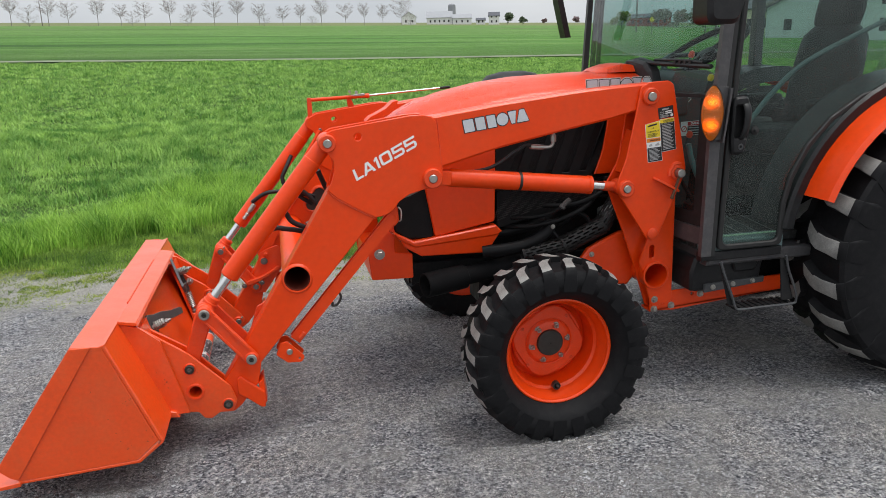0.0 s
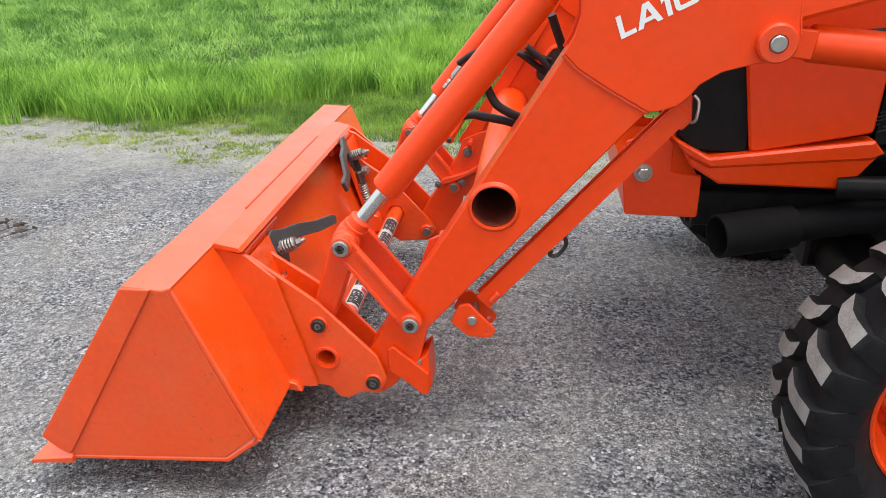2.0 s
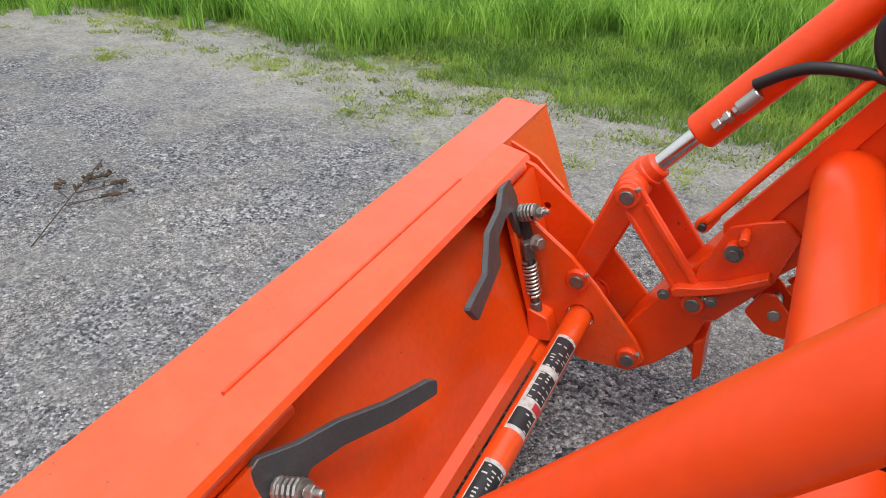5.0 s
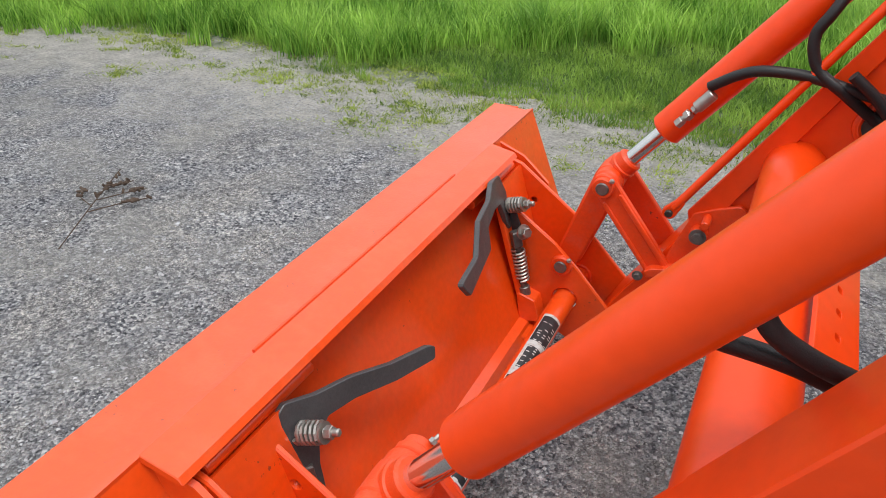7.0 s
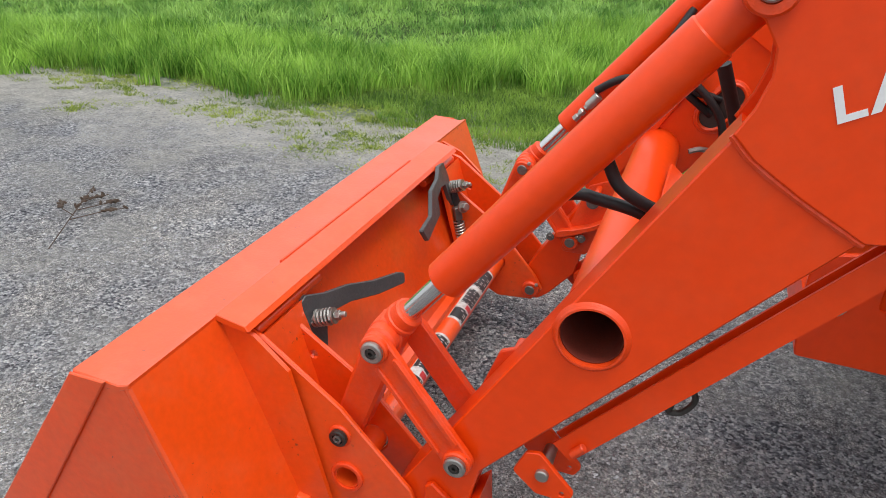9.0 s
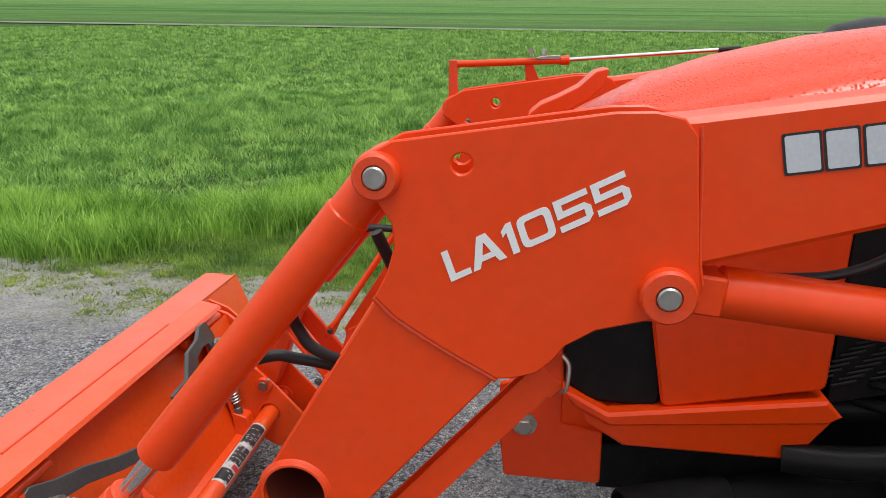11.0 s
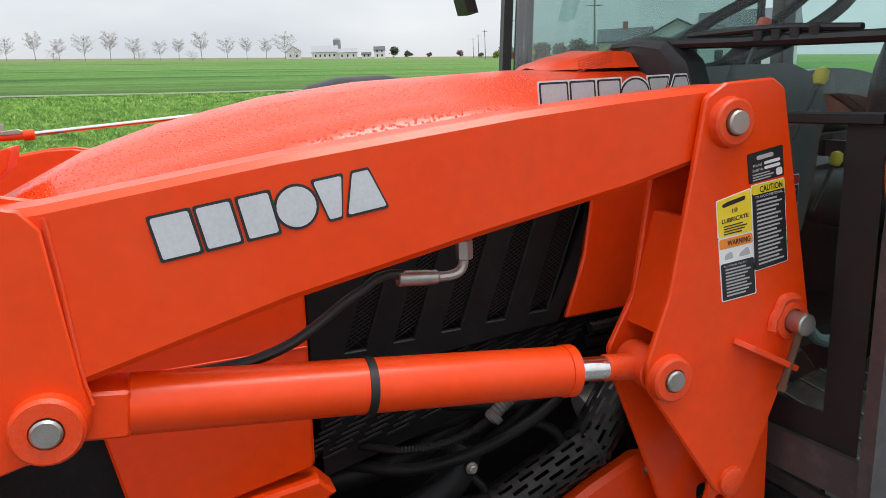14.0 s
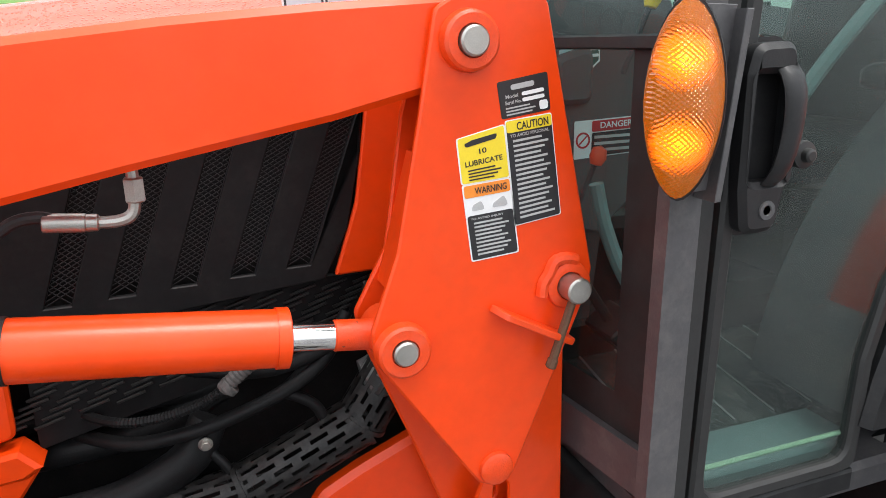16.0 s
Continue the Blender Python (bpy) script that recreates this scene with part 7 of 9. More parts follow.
bm = bmesh.new()
sweep(bm, [(1.16, 3.09, 0.800), (1.22, 3.01, 0.814), (1.28, 2.985, 0.822), (1.335, 2.975, 0.838), (1.375, 2.97, 0.86)], 0.0068, 8, 24, 0.16)
part("wiring_conduit", bm, OILYHOSE, engine, "ribbed wiring conduit")
bm = bmesh.new()
sweep(bm, [(1.368, 2.97, 0.856), (1.390, 2.968, 0.876), (1.412, 2.965, 0.893)], 0.0105, 12, 8, 0.14)
rod(bm, (1.372, 2.97, 0.855), (1.382, 2.97, 0.864), 0.0155, 12)
part("connector", bm, TAPE, engine, "grey taped connector")
for k in range(4):
    bm = bmesh.new()
    sweep(bm, [(1.60, 3.02 + 0.01 * k, 0.965 - 0.028 * k), (1.74, 3.02 + 0.01 * k, 0.97 - 0.028 * k), (1.86, 3.02, 0.97 - 0.028 * k)], 0.0115, 8, 16, 0.12)
    part("ribbed_tube", bm, OILYHOSE, engine, "ribbed black tube")


def shield(p0, p1, r, nlen, nround, name):
    """A perforated half-round heat shield: a grid with slots left open."""
    p0, p1 = Vector(p0), Vector(p1)
    d = (p1 - p0).normalized()
    u = Vector((0, -1, 0))
    u = (u - d * u.dot(d)).normalized()
    v = d.cross(u)
    L = (p1 - p0).length
    bm = bmesh.new()
    cols, rows = nlen * 3, nround * 2
    grid = {}

    def at(i, j, k):
        key = (i, j, k)
        if key not in grid:
            a = -2.0 + 4.0 * j / rows
            rr = r - 0.003 * k
            grid[key] = bm.verts.new(p0 + d * (L * i / cols) + (u * math.cos(a) + v * math.sin(a)) * rr)
        return grid[key]
    for i in range(cols):
        for j in range(rows):
            hole = j % 2 == 1 and (i + (3 if (j // 2) % 2 else 0)) % 6 in (1, 2, 3, 4) and 0 < i < cols - 1
            if not hole:
                for k in (0, 1):
                    bm.faces.new((at(i, j, k), at(i + 1, j, k), at(i + 1, j + 1, k), at(i, j + 1, k)))
    for s_ in (0, cols):
        lathe(bm, p0 + d * (L * s_ / cols) - d * 0.004, d, [(0, r - 0.004), (0, r + 0.002), (0.008, r + 0.002), (0.008, r - 0.004)], 24, closed=True)
    part(name, bm, SOOT, tractor, "dark perforated metal heat shield")


shield((1.20, 3.0, 0.640), (1.385, 2.985, 0.675), 0.040, 8, 12, "heat_shield")
shield((1.385, 2.985, 0.675), (1.575, 2.985, 0.755), 0.043, 9, 12, "heat_shield")
shield((1.575, 2.985, 0.755), (1.660, 2.985, 0.880), 0.043, 6, 12, "heat_shield")
bm = bmesh.new()
lathe(bm, (1.60, 3.05, 0.79), (1, 0, 0.25), [(0, 0), (0, 0.036), (0.05, 0.043), (0.10, 0.043), (0.11, 0.036), (0.11, 0)], 24)
part("oil_filter", bm, ALU, engine, "grey canister filter")
bm = bmesh.new()
lathe(bm, (1.20, 3.70, 1.345), (1, 0, 0.02), [(0, 0), (0.01, 0.05), (0.05, 0.085), (0.12, 0.10), (0.24, 0.10), (0.31, 0.085), (0.35, 0.05), (0.36, 0)], 28)
part("muffler_cover", bm, PLASTIC, tractor, "rounded black muffler cover beside the hood")
bm = bmesh.new()
rod(bm, (1.40, 3.70, 0.9), (1.40, 3.70, 1.28), 0.04, 18)
part("exhaust_pipe", bm, BARE, tractor)

# louvred plate with a bright edge below the grille
bm = bmesh.new()
edge_ = [(1.10, 0.930), (1.22, 0.938), (1.318, 0.952), (1.433, 0.970), (1.533, 0.978), (1.62, 0.976)]
prism(bm, edge_ + [(1.62, 0.88), (1.10, 0.76)], 3.075, 3.083, 0.001)
lp = part("louvre_plate", bm, GRILLE, engine, "black louvred plate below the side grille")
bm = bmesh.new()
sweep(bm, [(x, 3.070, z) for x, z in edge_[1:]], 0.0028, 6, 8)
part("plate_edge", bm, PLASTIC, lp, "shiny rolled edge")
me_ = bmesh.new()
box(me_, -0.022, 0.022, -0.004, 0.0, -0.0022, 0.0022, 0.0008)
slat = finish(me_, "louvre")
slat.materials.append(SOOT)
for k in range(9):
    for r_ in range(12 - k // 2):
        ob = new("louvre", slat)
        ob.parent = lp
        ob.matrix_local = Matrix.Translation(Vector((1.20 + 0.052 * k - 0.012 * r_, 3.073, 0.938 + 0.0035 * k - 0.0125 * r_)) - BASE[lp]) @ Matrix.Rotation(radians(-16), 4, "Y")
for run, r in (([(1.02, 3.045, 0.665), (1.12, 3.02, 0.672), (1.22, 3.01, 0.690), (1.31, 3.01, 0.735), (1.345, 3.02, 0.790)], 0.030),
               ([(1.12, 3.14, 0.755), (1.22, 3.03, 0.768), (1.30, 2.99, 0.785), (1.38, 2.985, 0.802), (1.47, 2.985, 0.835), (1.53, 3.0, 0.870), (1.57, 3.02, 0.93)], 0.011),
               ([(1.34, 3.0, 0.745), (1.36, 2.99, 0.72), (1.37, 2.985, 0.69)], 0.008), ([(1.45, 2.99, 0.83), (1.50, 2.985, 0.80), (1.52, 2.985, 0.76)], 0.009),
               ([(1.26, 3.12, 0.850), (1.40, 3.03, 0.853), (1.48, 3.0, 0.868), (1.58, 3.0, 0.905)], 0.012)):
    bm = bmesh.new()
    sweep(bm, run, r, 12, 8)
    part("engine_hose", bm, OILYHOSE, engine, "shiny black rubber hose")
for x, z in ((1.335, 0.770),):
    bm = bmesh.new()
    hexbolt(bm, (x, 2.978, z), (0, -1, 0), 0.0075, 0.010)
    part("clip", bm, STEEL, engine, "small bright hose clip")

# badge on the hood
badge(tractor, 3.043, 1.517, 1.358, 0.322, 0.050, 0.6, WHITE)

# ---------------------------------------------------------------- cab
CW = 0.690            # half width of the cab
FX = 1.925            # its front
ZT = 2.12             # under the roof
bm = bmesh.new()
box(bm, FX + 0.02, 3.05, YC - CW + 0.03, YC + CW - 0.03, 0.60, 0.655, 0.01)
floor_pan = part("cab_floor", bm, CABGREY, tractor)
bm = bmesh.new()
box(bm, FX + 0.03, 2.75, YC - CW + 0.14, YC + CW - 0.14, 0.657, 0.700, 0.004)
part("floor_mat", bm, MAT_FLOOR, floor_pan, "dusty ribbed rubber floor mat")
for k in range(9):
    x0 = 2.02 + 0.085 * k
    bm = bmesh.new()
    prism(bm, [(x0, YC - CW + 0.16), (x0 + 0.004, YC - CW + 0.16), (x0 + 0.078, YC - CW + 0.56), (x0 + 0.074, YC - CW + 0.56)], 0.7005, 0.7035, 0.0, m=Matrix.Identity(4))
    part("rib", bm, ALU, floor_pan, "worn pale rib of the floor mat")
for side in (-1, 1):
    bm = bmesh.new()
    box(bm, FX + 0.03, 2.32, Y(CW - 0.03, side), Y(CW - 0.138, side), 0.657, 0.712, 0.006)
    part("inner_sill", bm, TEAL, floor_pan, "pale green painted sill")
bm = bmesh.new()
loft(bm, [[Vector((x, y, z)) for x, y, z in ((FX - 0.10, YC - CW, z), (3.2, YC - CW, z), (3.2, YC + CW, z), (FX - 0.10, YC + CW, z))] for z in (ZT, ZT + 0.10, ZT + 0.15)])
part("cab_roof", bm, CABGREY, tractor)
for side in (-1, 1):
    # front corner post, slightly raked, with a rubber edge
    bm = bmesh.new()
    ys, yi = Y(CW, side), Y(CW - 0.025, side)
    for (x0, z0), (x1, z1), w in (((1.893, 0.655), (1.903, 1.15), 0.048 if side < 0 else 0.030), ((1.903, 1.15), (1.970, ZT), 0.048 if side < 0 else 0.030)):
        loft(bm, [[Vector((x0, ys, z0)), Vector((x0 + w, ys, z0)), Vector((x0 + w, yi, z0)), Vector((x0, yi, z0))], [Vector((x1, ys, z1)), Vector((x1 + w, ys, z1)), Vector((x1 + w, yi, z1)), Vector((x1, yi, z1))]])
    post = part("corner_post", bm, CABGREY, tractor, "dark grey painted cab post")
    bm = bmesh.new()
    for (x0, z0), (x1, z1) in (((1.941, 0.655), (1.952, 1.15)), ((1.952, 1.15), (2.018, ZT))):
        loft(bm, [[Vector((x0, ys - side * 0.004, z0)), Vector((x0 + 0.022, ys - side * 0.004, z0)), Vector((x0 + 0.022, yi, z0)), Vector((x0, yi, z0))],
                  [Vector((x1, ys - side * 0.004, z1)), Vector((x1 + 0.022, ys - side * 0.004, z1)), Vector((x1 + 0.022, yi, z1)), Vector((x1, yi, z1))]])
    part("post_seal", bm, SEAL, post)
    bm = bmesh.new()
    box(bm, 3.02, 3.08, Y(CW, side), Y(CW - 0.06, side), 1.20, ZT, 0.006)
    part("rear_post", bm, CABGREY, tractor)
    # door: glass in a rubber-edged frame whose rear edge follows the fender
    arc = [(2.292, 0.675), (2.298, 0.86), (2.325, 0.97), (2.395, 1.10), (2.500, 1.21), (2.640, 1.295), (2.800, 1.335), (2.96, 1.345)]
    outer = [(1.972, 0.675)] + arc + [(2.99, ZT - 0.01), (2.045, ZT - 0.01), (1.987, 1.15)]
    inner = inset(outer, 0.024)
    bm = bmesh.new()
    prism(bm, rounded(outer, 0.03, 3), Y(CW - 0.002, side), Y(CW - 0.026, side), 0.005, [rounded(inner, 0.03, 3)])
    door = part("cab_door", bm, SEAL, tractor, "glass cab door with a black rubber-edged frame")
    bm = bmesh.new()
    prism(bm, inset(outer, 0.020), Y(CW - 0.012, side), Y(CW - 0.017, side), 0.0)
    pane = part("pane", bm, GLASS_DOOR, door, "tinted door glass spotted with rain")
    pane.visible_shadow = False
    bm = bmesh.new()
    sweep(bm, [(1.995, Y(CW - 0.022, side), 0.735), (2.15, Y(CW - 0.022, side), 0.735), (2.278, Y(CW - 0.022, side), 0.735)], 0.004, 6)
    part("door_rail", bm, GLASSEDGE, door, "bright green cut edge of the glass")
    bm = bmesh.new()
    sweep(bm, [(2.12, Y(CW - 0.06, side), 1.215), (2.22, Y(CW - 0.06, side), 1.33), (2.36, Y(CW - 0.06, side), 1.45), (2.60, Y(CW - 0.06, side), 1.56), (2.86, Y(CW - 0.06, side), 1.66)], 0.011, 8)
    part("grab_bar", bm, TEAL, door, "slim inner grab bar")
    # handle
    hx, hz = 2.030, 1.215
    body = rounded([(hx - 0.030, hz + 0.116), (hx + 0.030, hz + 0.118), (hx + 0.040, hz + 0.080), (hx + 0.038, hz - 0.05), (hx + 0.024, hz - 0.118), (hx - 0.030, hz - 0.119), (hx - 0.038, hz - 0.06), (hx - 0.038, hz + 0.08)], 0.020, 6)
    bm = bmesh.new()
    prism(bm, body, Y(CW + 0.022, side), Y(CW - 0.012, side), 0.008, [rounded([(hx - 0.028, hz + 0.080), (hx + 0.030, hz + 0.080), (hx + 0.030, hz - 0.052), (hx - 0.025, hz - 0.052)], 0.010, 4)])
    hd = part("door_handle", bm, PLASTIC, door, "black plastic door handle")
    bm = bmesh.new()
    prism(bm, inset(body, 0.006), Y(CW - 0.006, side), Y(CW - 0.010, side), 0.0)
    part("recess", bm, PLASTIC, hd)
    bm = bmesh.new()
    rings = []
    for k in range(11):
        s_ = -1 + k / 5
        z, bow, cx_ = hz + 0.016 + 0.078 * s_, 0.024 * (1 - s_ ** 4), hx + 0.020 - 0.004 * s_ * s_ + (0.004 * s_ if s_ > 0 else 0.010 * s_)
        rings.append([Vector((cx_ + 0.0155 * math.cos(q) * (1 + 0.15 * s_), Y(CW + 0.010 + bow + 0.008 * math.sin(q), side), z)) for q in (2 * math.pi * j / 12 for j in range(12))])
    loft(bm, rings)
    part("grip", bm, PLASTIC, hd, angle=50)
    bm = bmesh.new()
    lathe(bm, (hx + 0.004, Y(CW + 0.021, side), hz - 0.088), (0, side, 0), [(0, 0), (0, 0.013), (0.003, 0.012), (0.003, 0.007), (0.001, 0.006), (0.001, 0)], 18)
    part("lock", bm, BARE, hd, "small key lock")
    bm = bmesh.new()
    lathe(bm, (2.118, Y(CW - 0.012, side), 1.187), (0, side, 0), [(0, 0), (0, 0.019), (0.006, 0.018), (0.008, 0.010), (0.016, 0.009), (0.018, 0.006), (0.018, 0)], 20)
    part("glass_bolt", bm, SEAL, door, "round black glass fixing")
    # threshold, battery box, step
    bm = bmesh.new()
    box(bm, 1.905, 2.30, Y(CW - 0.01, side), Y(CW - 0.06, side), 0.630, 0.668, 0.004)
    part("door_sill", bm, PLASTIC, tractor)
    bm = bmesh.new()
    prism(bm, rounded([(1.925, 0.625), (1.905, 0.56), (1.905, 0.468), (2.02, 0.462), (2.26, 0.495), (2.275, 0.60), (2.26, 0.63)], 0.02, 4), Y(CW - 0.09, side), Y(0.30, side), 0.012)
    prism(bm, rounded([(2.10, 0.595), (2.12, 0.545), (2.22, 0.545), (2.245, 0.60), (2.20, 0.625), (2.12, 0.622)], 0.02, 3), Y(CW - 0.075, side), Y(CW - 0.10, side), 0.008)
    bx = part("side_box", bm, PLASTIC, tractor, "black plastic side box under the door")
    bm = bmesh.new()
    prism(bm, [(1.97, 0.462), (2.27, 0.486), (2.272, 0.512), (1.97, 0.500)], Y(CW - 0.075, side), Y(CW - 0.092, side), 0.002)
    part("box_strip", bm, BARE, bx)
    for k in range(3):
        bm = bmesh.new()
        hexbolt(bm, (2.01 + 0.10 * k, Y(CW - 0.075, side), 0.486 + 0.006 * k), (0, side, 0), 0.0085, 0.012)
        part("bolt", bm, STEEL, bx)
    bm = bmesh.new()
    prism(bm, [(1.960, 0.632), (1.978, 0.632), (2.060, 0.430), (2.020, 0.432)], Y(CW + 0.035, side), Y(CW + 0.029, side), 0.0015)
    step = part("step", bm, PLASTIC, tractor, "dark steel entry step")
    bm = bmesh.new()
    prism(bm, [(2.262, 0.628), (2.282, 0.628), (2.345, 0.430), (2.285, 0.428)], Y(CW + 0.035, side), Y(CW + 0.029, side), 0.0015)
    part("hanger", bm, PLASTIC, step)
    bm = bmesh.new()
    yo, yi = Y(CW + 0.045, side), Y(CW - 0.045, side)
    sweep(bm, [(1.962, yo, 0.640), (1.985, yo, 0.575), (2.030, yo, 0.470), (2.048, yo, 0.425), (2.075, yo, 0.412), (2.20, yo, 0.412), (2.330, yo, 0.412), (2.352, yo, 0.425), (2.345, yo, 0.470), (2.300, yo, 0.575), (2.282, yo, 0.640)], 0.0055, 8)
    part("step_rim", bm, BARE, step, "worn bare metal step rim")
    bm = bmesh.new()
    box(bm, 2.06, 2.345, yo, yi, 0.405, 0.414, 0.002)
    for k in range(9):
        box(bm, 2.075 + 0.03 * k, 2.087 + 0.03 * k, yo, yi, 0.414, 0.419, 0.001)
    part("tread", bm, PLASTIC, step)
    # fender
    bm = bmesh.new()
    cx, cz = 3.06, 0.645
    prof = [(0.735, 0.700), (0.735, 0.79), (0.722, 0.832), (0.700, 0.845)]
    rings = []
    for k in range(25):
        a = radians(160 - 130 * k / 24)
        rings.append([Vector((cx + r * math.cos(a), Y(off, side), cz + r * math.sin(a))) for r, off in prof] + [Vector((cx + (r - 0.006) * math.cos(a), Y(off - 0.004, side), cz + (r - 0.006) * math.sin(a))) for r, off in prof[::-1]])
    loft(bm, rings)
    part("fender", bm, ORANGE, tractor, "orange rear fender")
    bm = bmesh.new()
    rings = []
    for k in range(25):
        a = radians(172 - 138 * k / 24)
        rings.append([Vector((cx + r * math.cos(a), Y(off, side), cz + r * math.sin(a))) for r, off in ((0.735, CW + 0.012), (0.775, CW + 0.016), (0.785, CW), (0.775, CW - 0.04), (0.735, CW - 0.04))])
    loft(bm, rings)
    part("fender_trim", bm, PLASTIC, tractor, "broad black rubber edge above the fender")
    bm = bmesh.new()
    rings = []
    for k in range(25):
        a = radians(172 - 138 * k / 24)
        rings.append([Vector((cx + r * math.cos(a), Y(off, side), cz + r * math.sin(a))) for r, off in ((0.742, 0.698), (0.776, CW - 0.041), (0.775, 0.45), (0.69, 0.44), (0.69, 0.45), (0.735, 0.46))])
    loft(bm, rings)
    part("wheel_arch_cover", bm, CABGREY, tractor, "dark moulded cover over the wheel arch")
    bm = bmesh.new()
    prism(bm, [(2.45, 0.70), (2.46, 0.92), (2.53, 1.09), (2.68, 1.23), (2.90, 1.31), (3.05, 1.31), (3.05, 0.62), (2.45, 0.62)], Y(0.46, side), Y(0.45, side), 0.0)
    part("inner_wheel_arch", bm, CABGREY, tractor)

# windscreen: curved tinted glass between the front posts
def screen(z0, z1, name, x0, x1):
    bm = bmesh.new()
    rings = []
    for k in range(13):
        s_ = -1 + k / 6
        bow = 0.045 * (1 - s_ * s_)
        rings.append([Vector((x0 - bow, YC + s_ * (CW - 0.05), z0)), Vector((x1 - bow, YC + s_ * (CW - 0.05), z1))])
    loft(bm, rings, False, False)
    ob = part(name, bm, GLASS, tractor, "tinted windscreen glass beaded with rain")
    ob.visible_shadow = False


screen(1.345, ZT, "windscreen", 1.935, 1.985)
screen(0.77, 1.325, "lower_windscreen", 1.925, 1.933)
bm = bmesh.new()
loft(bm, [[Vector((1.930 - 0.045 * (1 - s_ * s_) - w, YC + s_ * (CW - 0.05), z)) for w, z in ((0, 1.325), (0.012, 1.328), (0.012, 1.342), (0, 1.345))] for s_ in (-1 + k / 6 for k in range(13))])
part("screen_bar", bm, SEAL, tractor)
bm = bmesh.new()
loft(bm, [[Vector((1.925 - 0.045 * (1 - s_ * s_) - w, YC + s_ * (CW - 0.03), z)) for w, z in ((0, 0.70), (0.014, 0.70), (0.014, 0.775), (0, 0.775))] for s_ in (-1 + k / 6 for k in range(13))])
part("screen_base", bm, CABGREY, tractor, "dark grey bar below the windscreen")
bm = bmesh.new()
for a_, b_, z0, z1 in ((-1.0, -0.90, 0.775, 1.325), (0.90, 1.0, 0.775, 1.325), (-0.92, 0.92, 0.775, 0.835)):
    loft(bm, [[Vector((1.9235 + 0.008 * (z - 0.77) / 0.555 - 0.045 * (1 - t * t) - 0.002, YC + t * (CW - 0.05), z)) for z in (z0, z1)] for t in (a_ + (b_ - a_) * k / 8 for k in range(9))], False, False)
part("screen_border", bm, SEAL, tractor, "black printed border of the lower windscreen")
bm = bmesh.new()
for z0 in (0.66,):
    box(bm, 3.03, 3.06, YC - CW + 0.05, YC + CW - 0.05, 0.62, 1.18, 0.004)
part("rear_wall", bm, CABGREY, tractor)
bm = bmesh.new()
loft(bm, [[Vector((3.07, YC - CW + 0.06, 1.2)), Vector((3.07, YC - CW + 0.06, ZT))], [Vector((3.07, YC + CW - 0.06, 1.2)), Vector((3.07, YC + CW - 0.06, ZT))]], False, False)
ob = part("rear_window", bm, GLASS, tractor)
ob.visible_shadow = False

# wiper and its motor cover below the windscreen
bm = bmesh.new()
cowl = [(2.985, 1.36), (3.046, 1.392), (3.066, 1.440), (3.126, 1.483), (3.236, 1.499), (3.326, 1.484), (3.40, 1.46), (3.45, 1.36)]
loft(bm, [[Vector((x, 3.22 + (y - 3.22) * k, 1.36 + (z - 1.36) * k)) for y, z in rounded(cowl, 0.02, 3)] for x, k in ((1.835, 0.86), (1.845, 0.97), (1.868, 1.0), (1.882, 1.0))])
wp = part("wiper_cover", bm, PLASTIC, tractor, "black wiper motor cover")
bm = bmesh.new()
sweep(bm, [(1.840, 3.30, 1.478), (1.850, 3.18, 1.476), (1.885, 2.95, 1.466), (1.905, 2.69, 1.456)], 0.010, 8)
sweep(bm, [(1.876, 3.10, 1.486), (1.890, 2.90, 1.484), (1.905, 2.75, 1.472)], 0.0065, 8)
for k in range(4):
    box(bm, 1.876 + 0.004 * k, 1.892 + 0.004 * k, 2.92 - 0.035 * k, 2.94 - 0.035 * k, 1.466, 1.482, 0.002)
part("wiper_arm", bm, PLASTIC, wp)

# dashboard tower, wheel, seat, levers
bm = bmesh.new()
loft(bm, [[Vector((x0, YC - w, z)), Vector((x1, YC - w, z)), Vector((x1, YC + w, z)), Vector((x0, YC + w, z))] for x0, x1, w, z in
          ((1.96, 2.10, 0.18, 0.66), (1.955, 2.12, 0.20, 0.95), (1.95, 2.20, 0.25, 1.18), (1.95, 2.24, 0.26, 1.32), (1.97, 2.22, 0.25, 1.40), (2.00, 2.16, 0.23, 1.43))])
dash = part("dashboard", bm, DASH, tractor, "grey plastic dashboard tower")
bm = bmesh.new()
prism(bm, rounded([(1.955, 1.23), (2.03, 1.23), (2.03, 1.33), (1.955, 1.31)], 0.02, 3), YC - 0.31, YC - 0.24, 0.01)
part("dash_side_box", bm, DASH, dash)


def flat_on(q, material, name, y, lbl=""):
    bm = bmesh.new()
    prism(bm, rounded(q, 0.002, 1), y - 0.0008, y, 0.0)
    return part(name, bm, material, dash, lbl)


y_p = YC - 0.288
DX, DZ = 0.062, -0.012
bm = bmesh.new()
prism(bm, rounded([(1.950, 1.325), (2.200, 1.335), (2.188, 1.19), (2.160, 1.078), (2.06, 0.99), (1.985, 1.01)], 0.02, 4), y_p, y_p + 0.06, 0.006)
part("dash_panel", bm, DASH, dash)
flat_on([(2.0030, 1.1330), (2.1370, 1.1380), (2.1370, 1.2040), (2.0030, 1.2000)], WHITE, "sticker", y_p - 0.001, "danger sticker with a red heading")
flat_on([(2.0380, 1.1360), (2.1350, 1.1400), (2.1350, 1.1810), (2.0380, 1.1780)], INK, "sticker_text", y_p - 0.0025)
flat_on([(2.0380, 1.1800), (2.1350, 1.1830), (2.1350, 1.2020), (2.0380, 1.1990)], REDINK, "sticker_heading", y_p - 0.0025)
bm = bmesh.new()
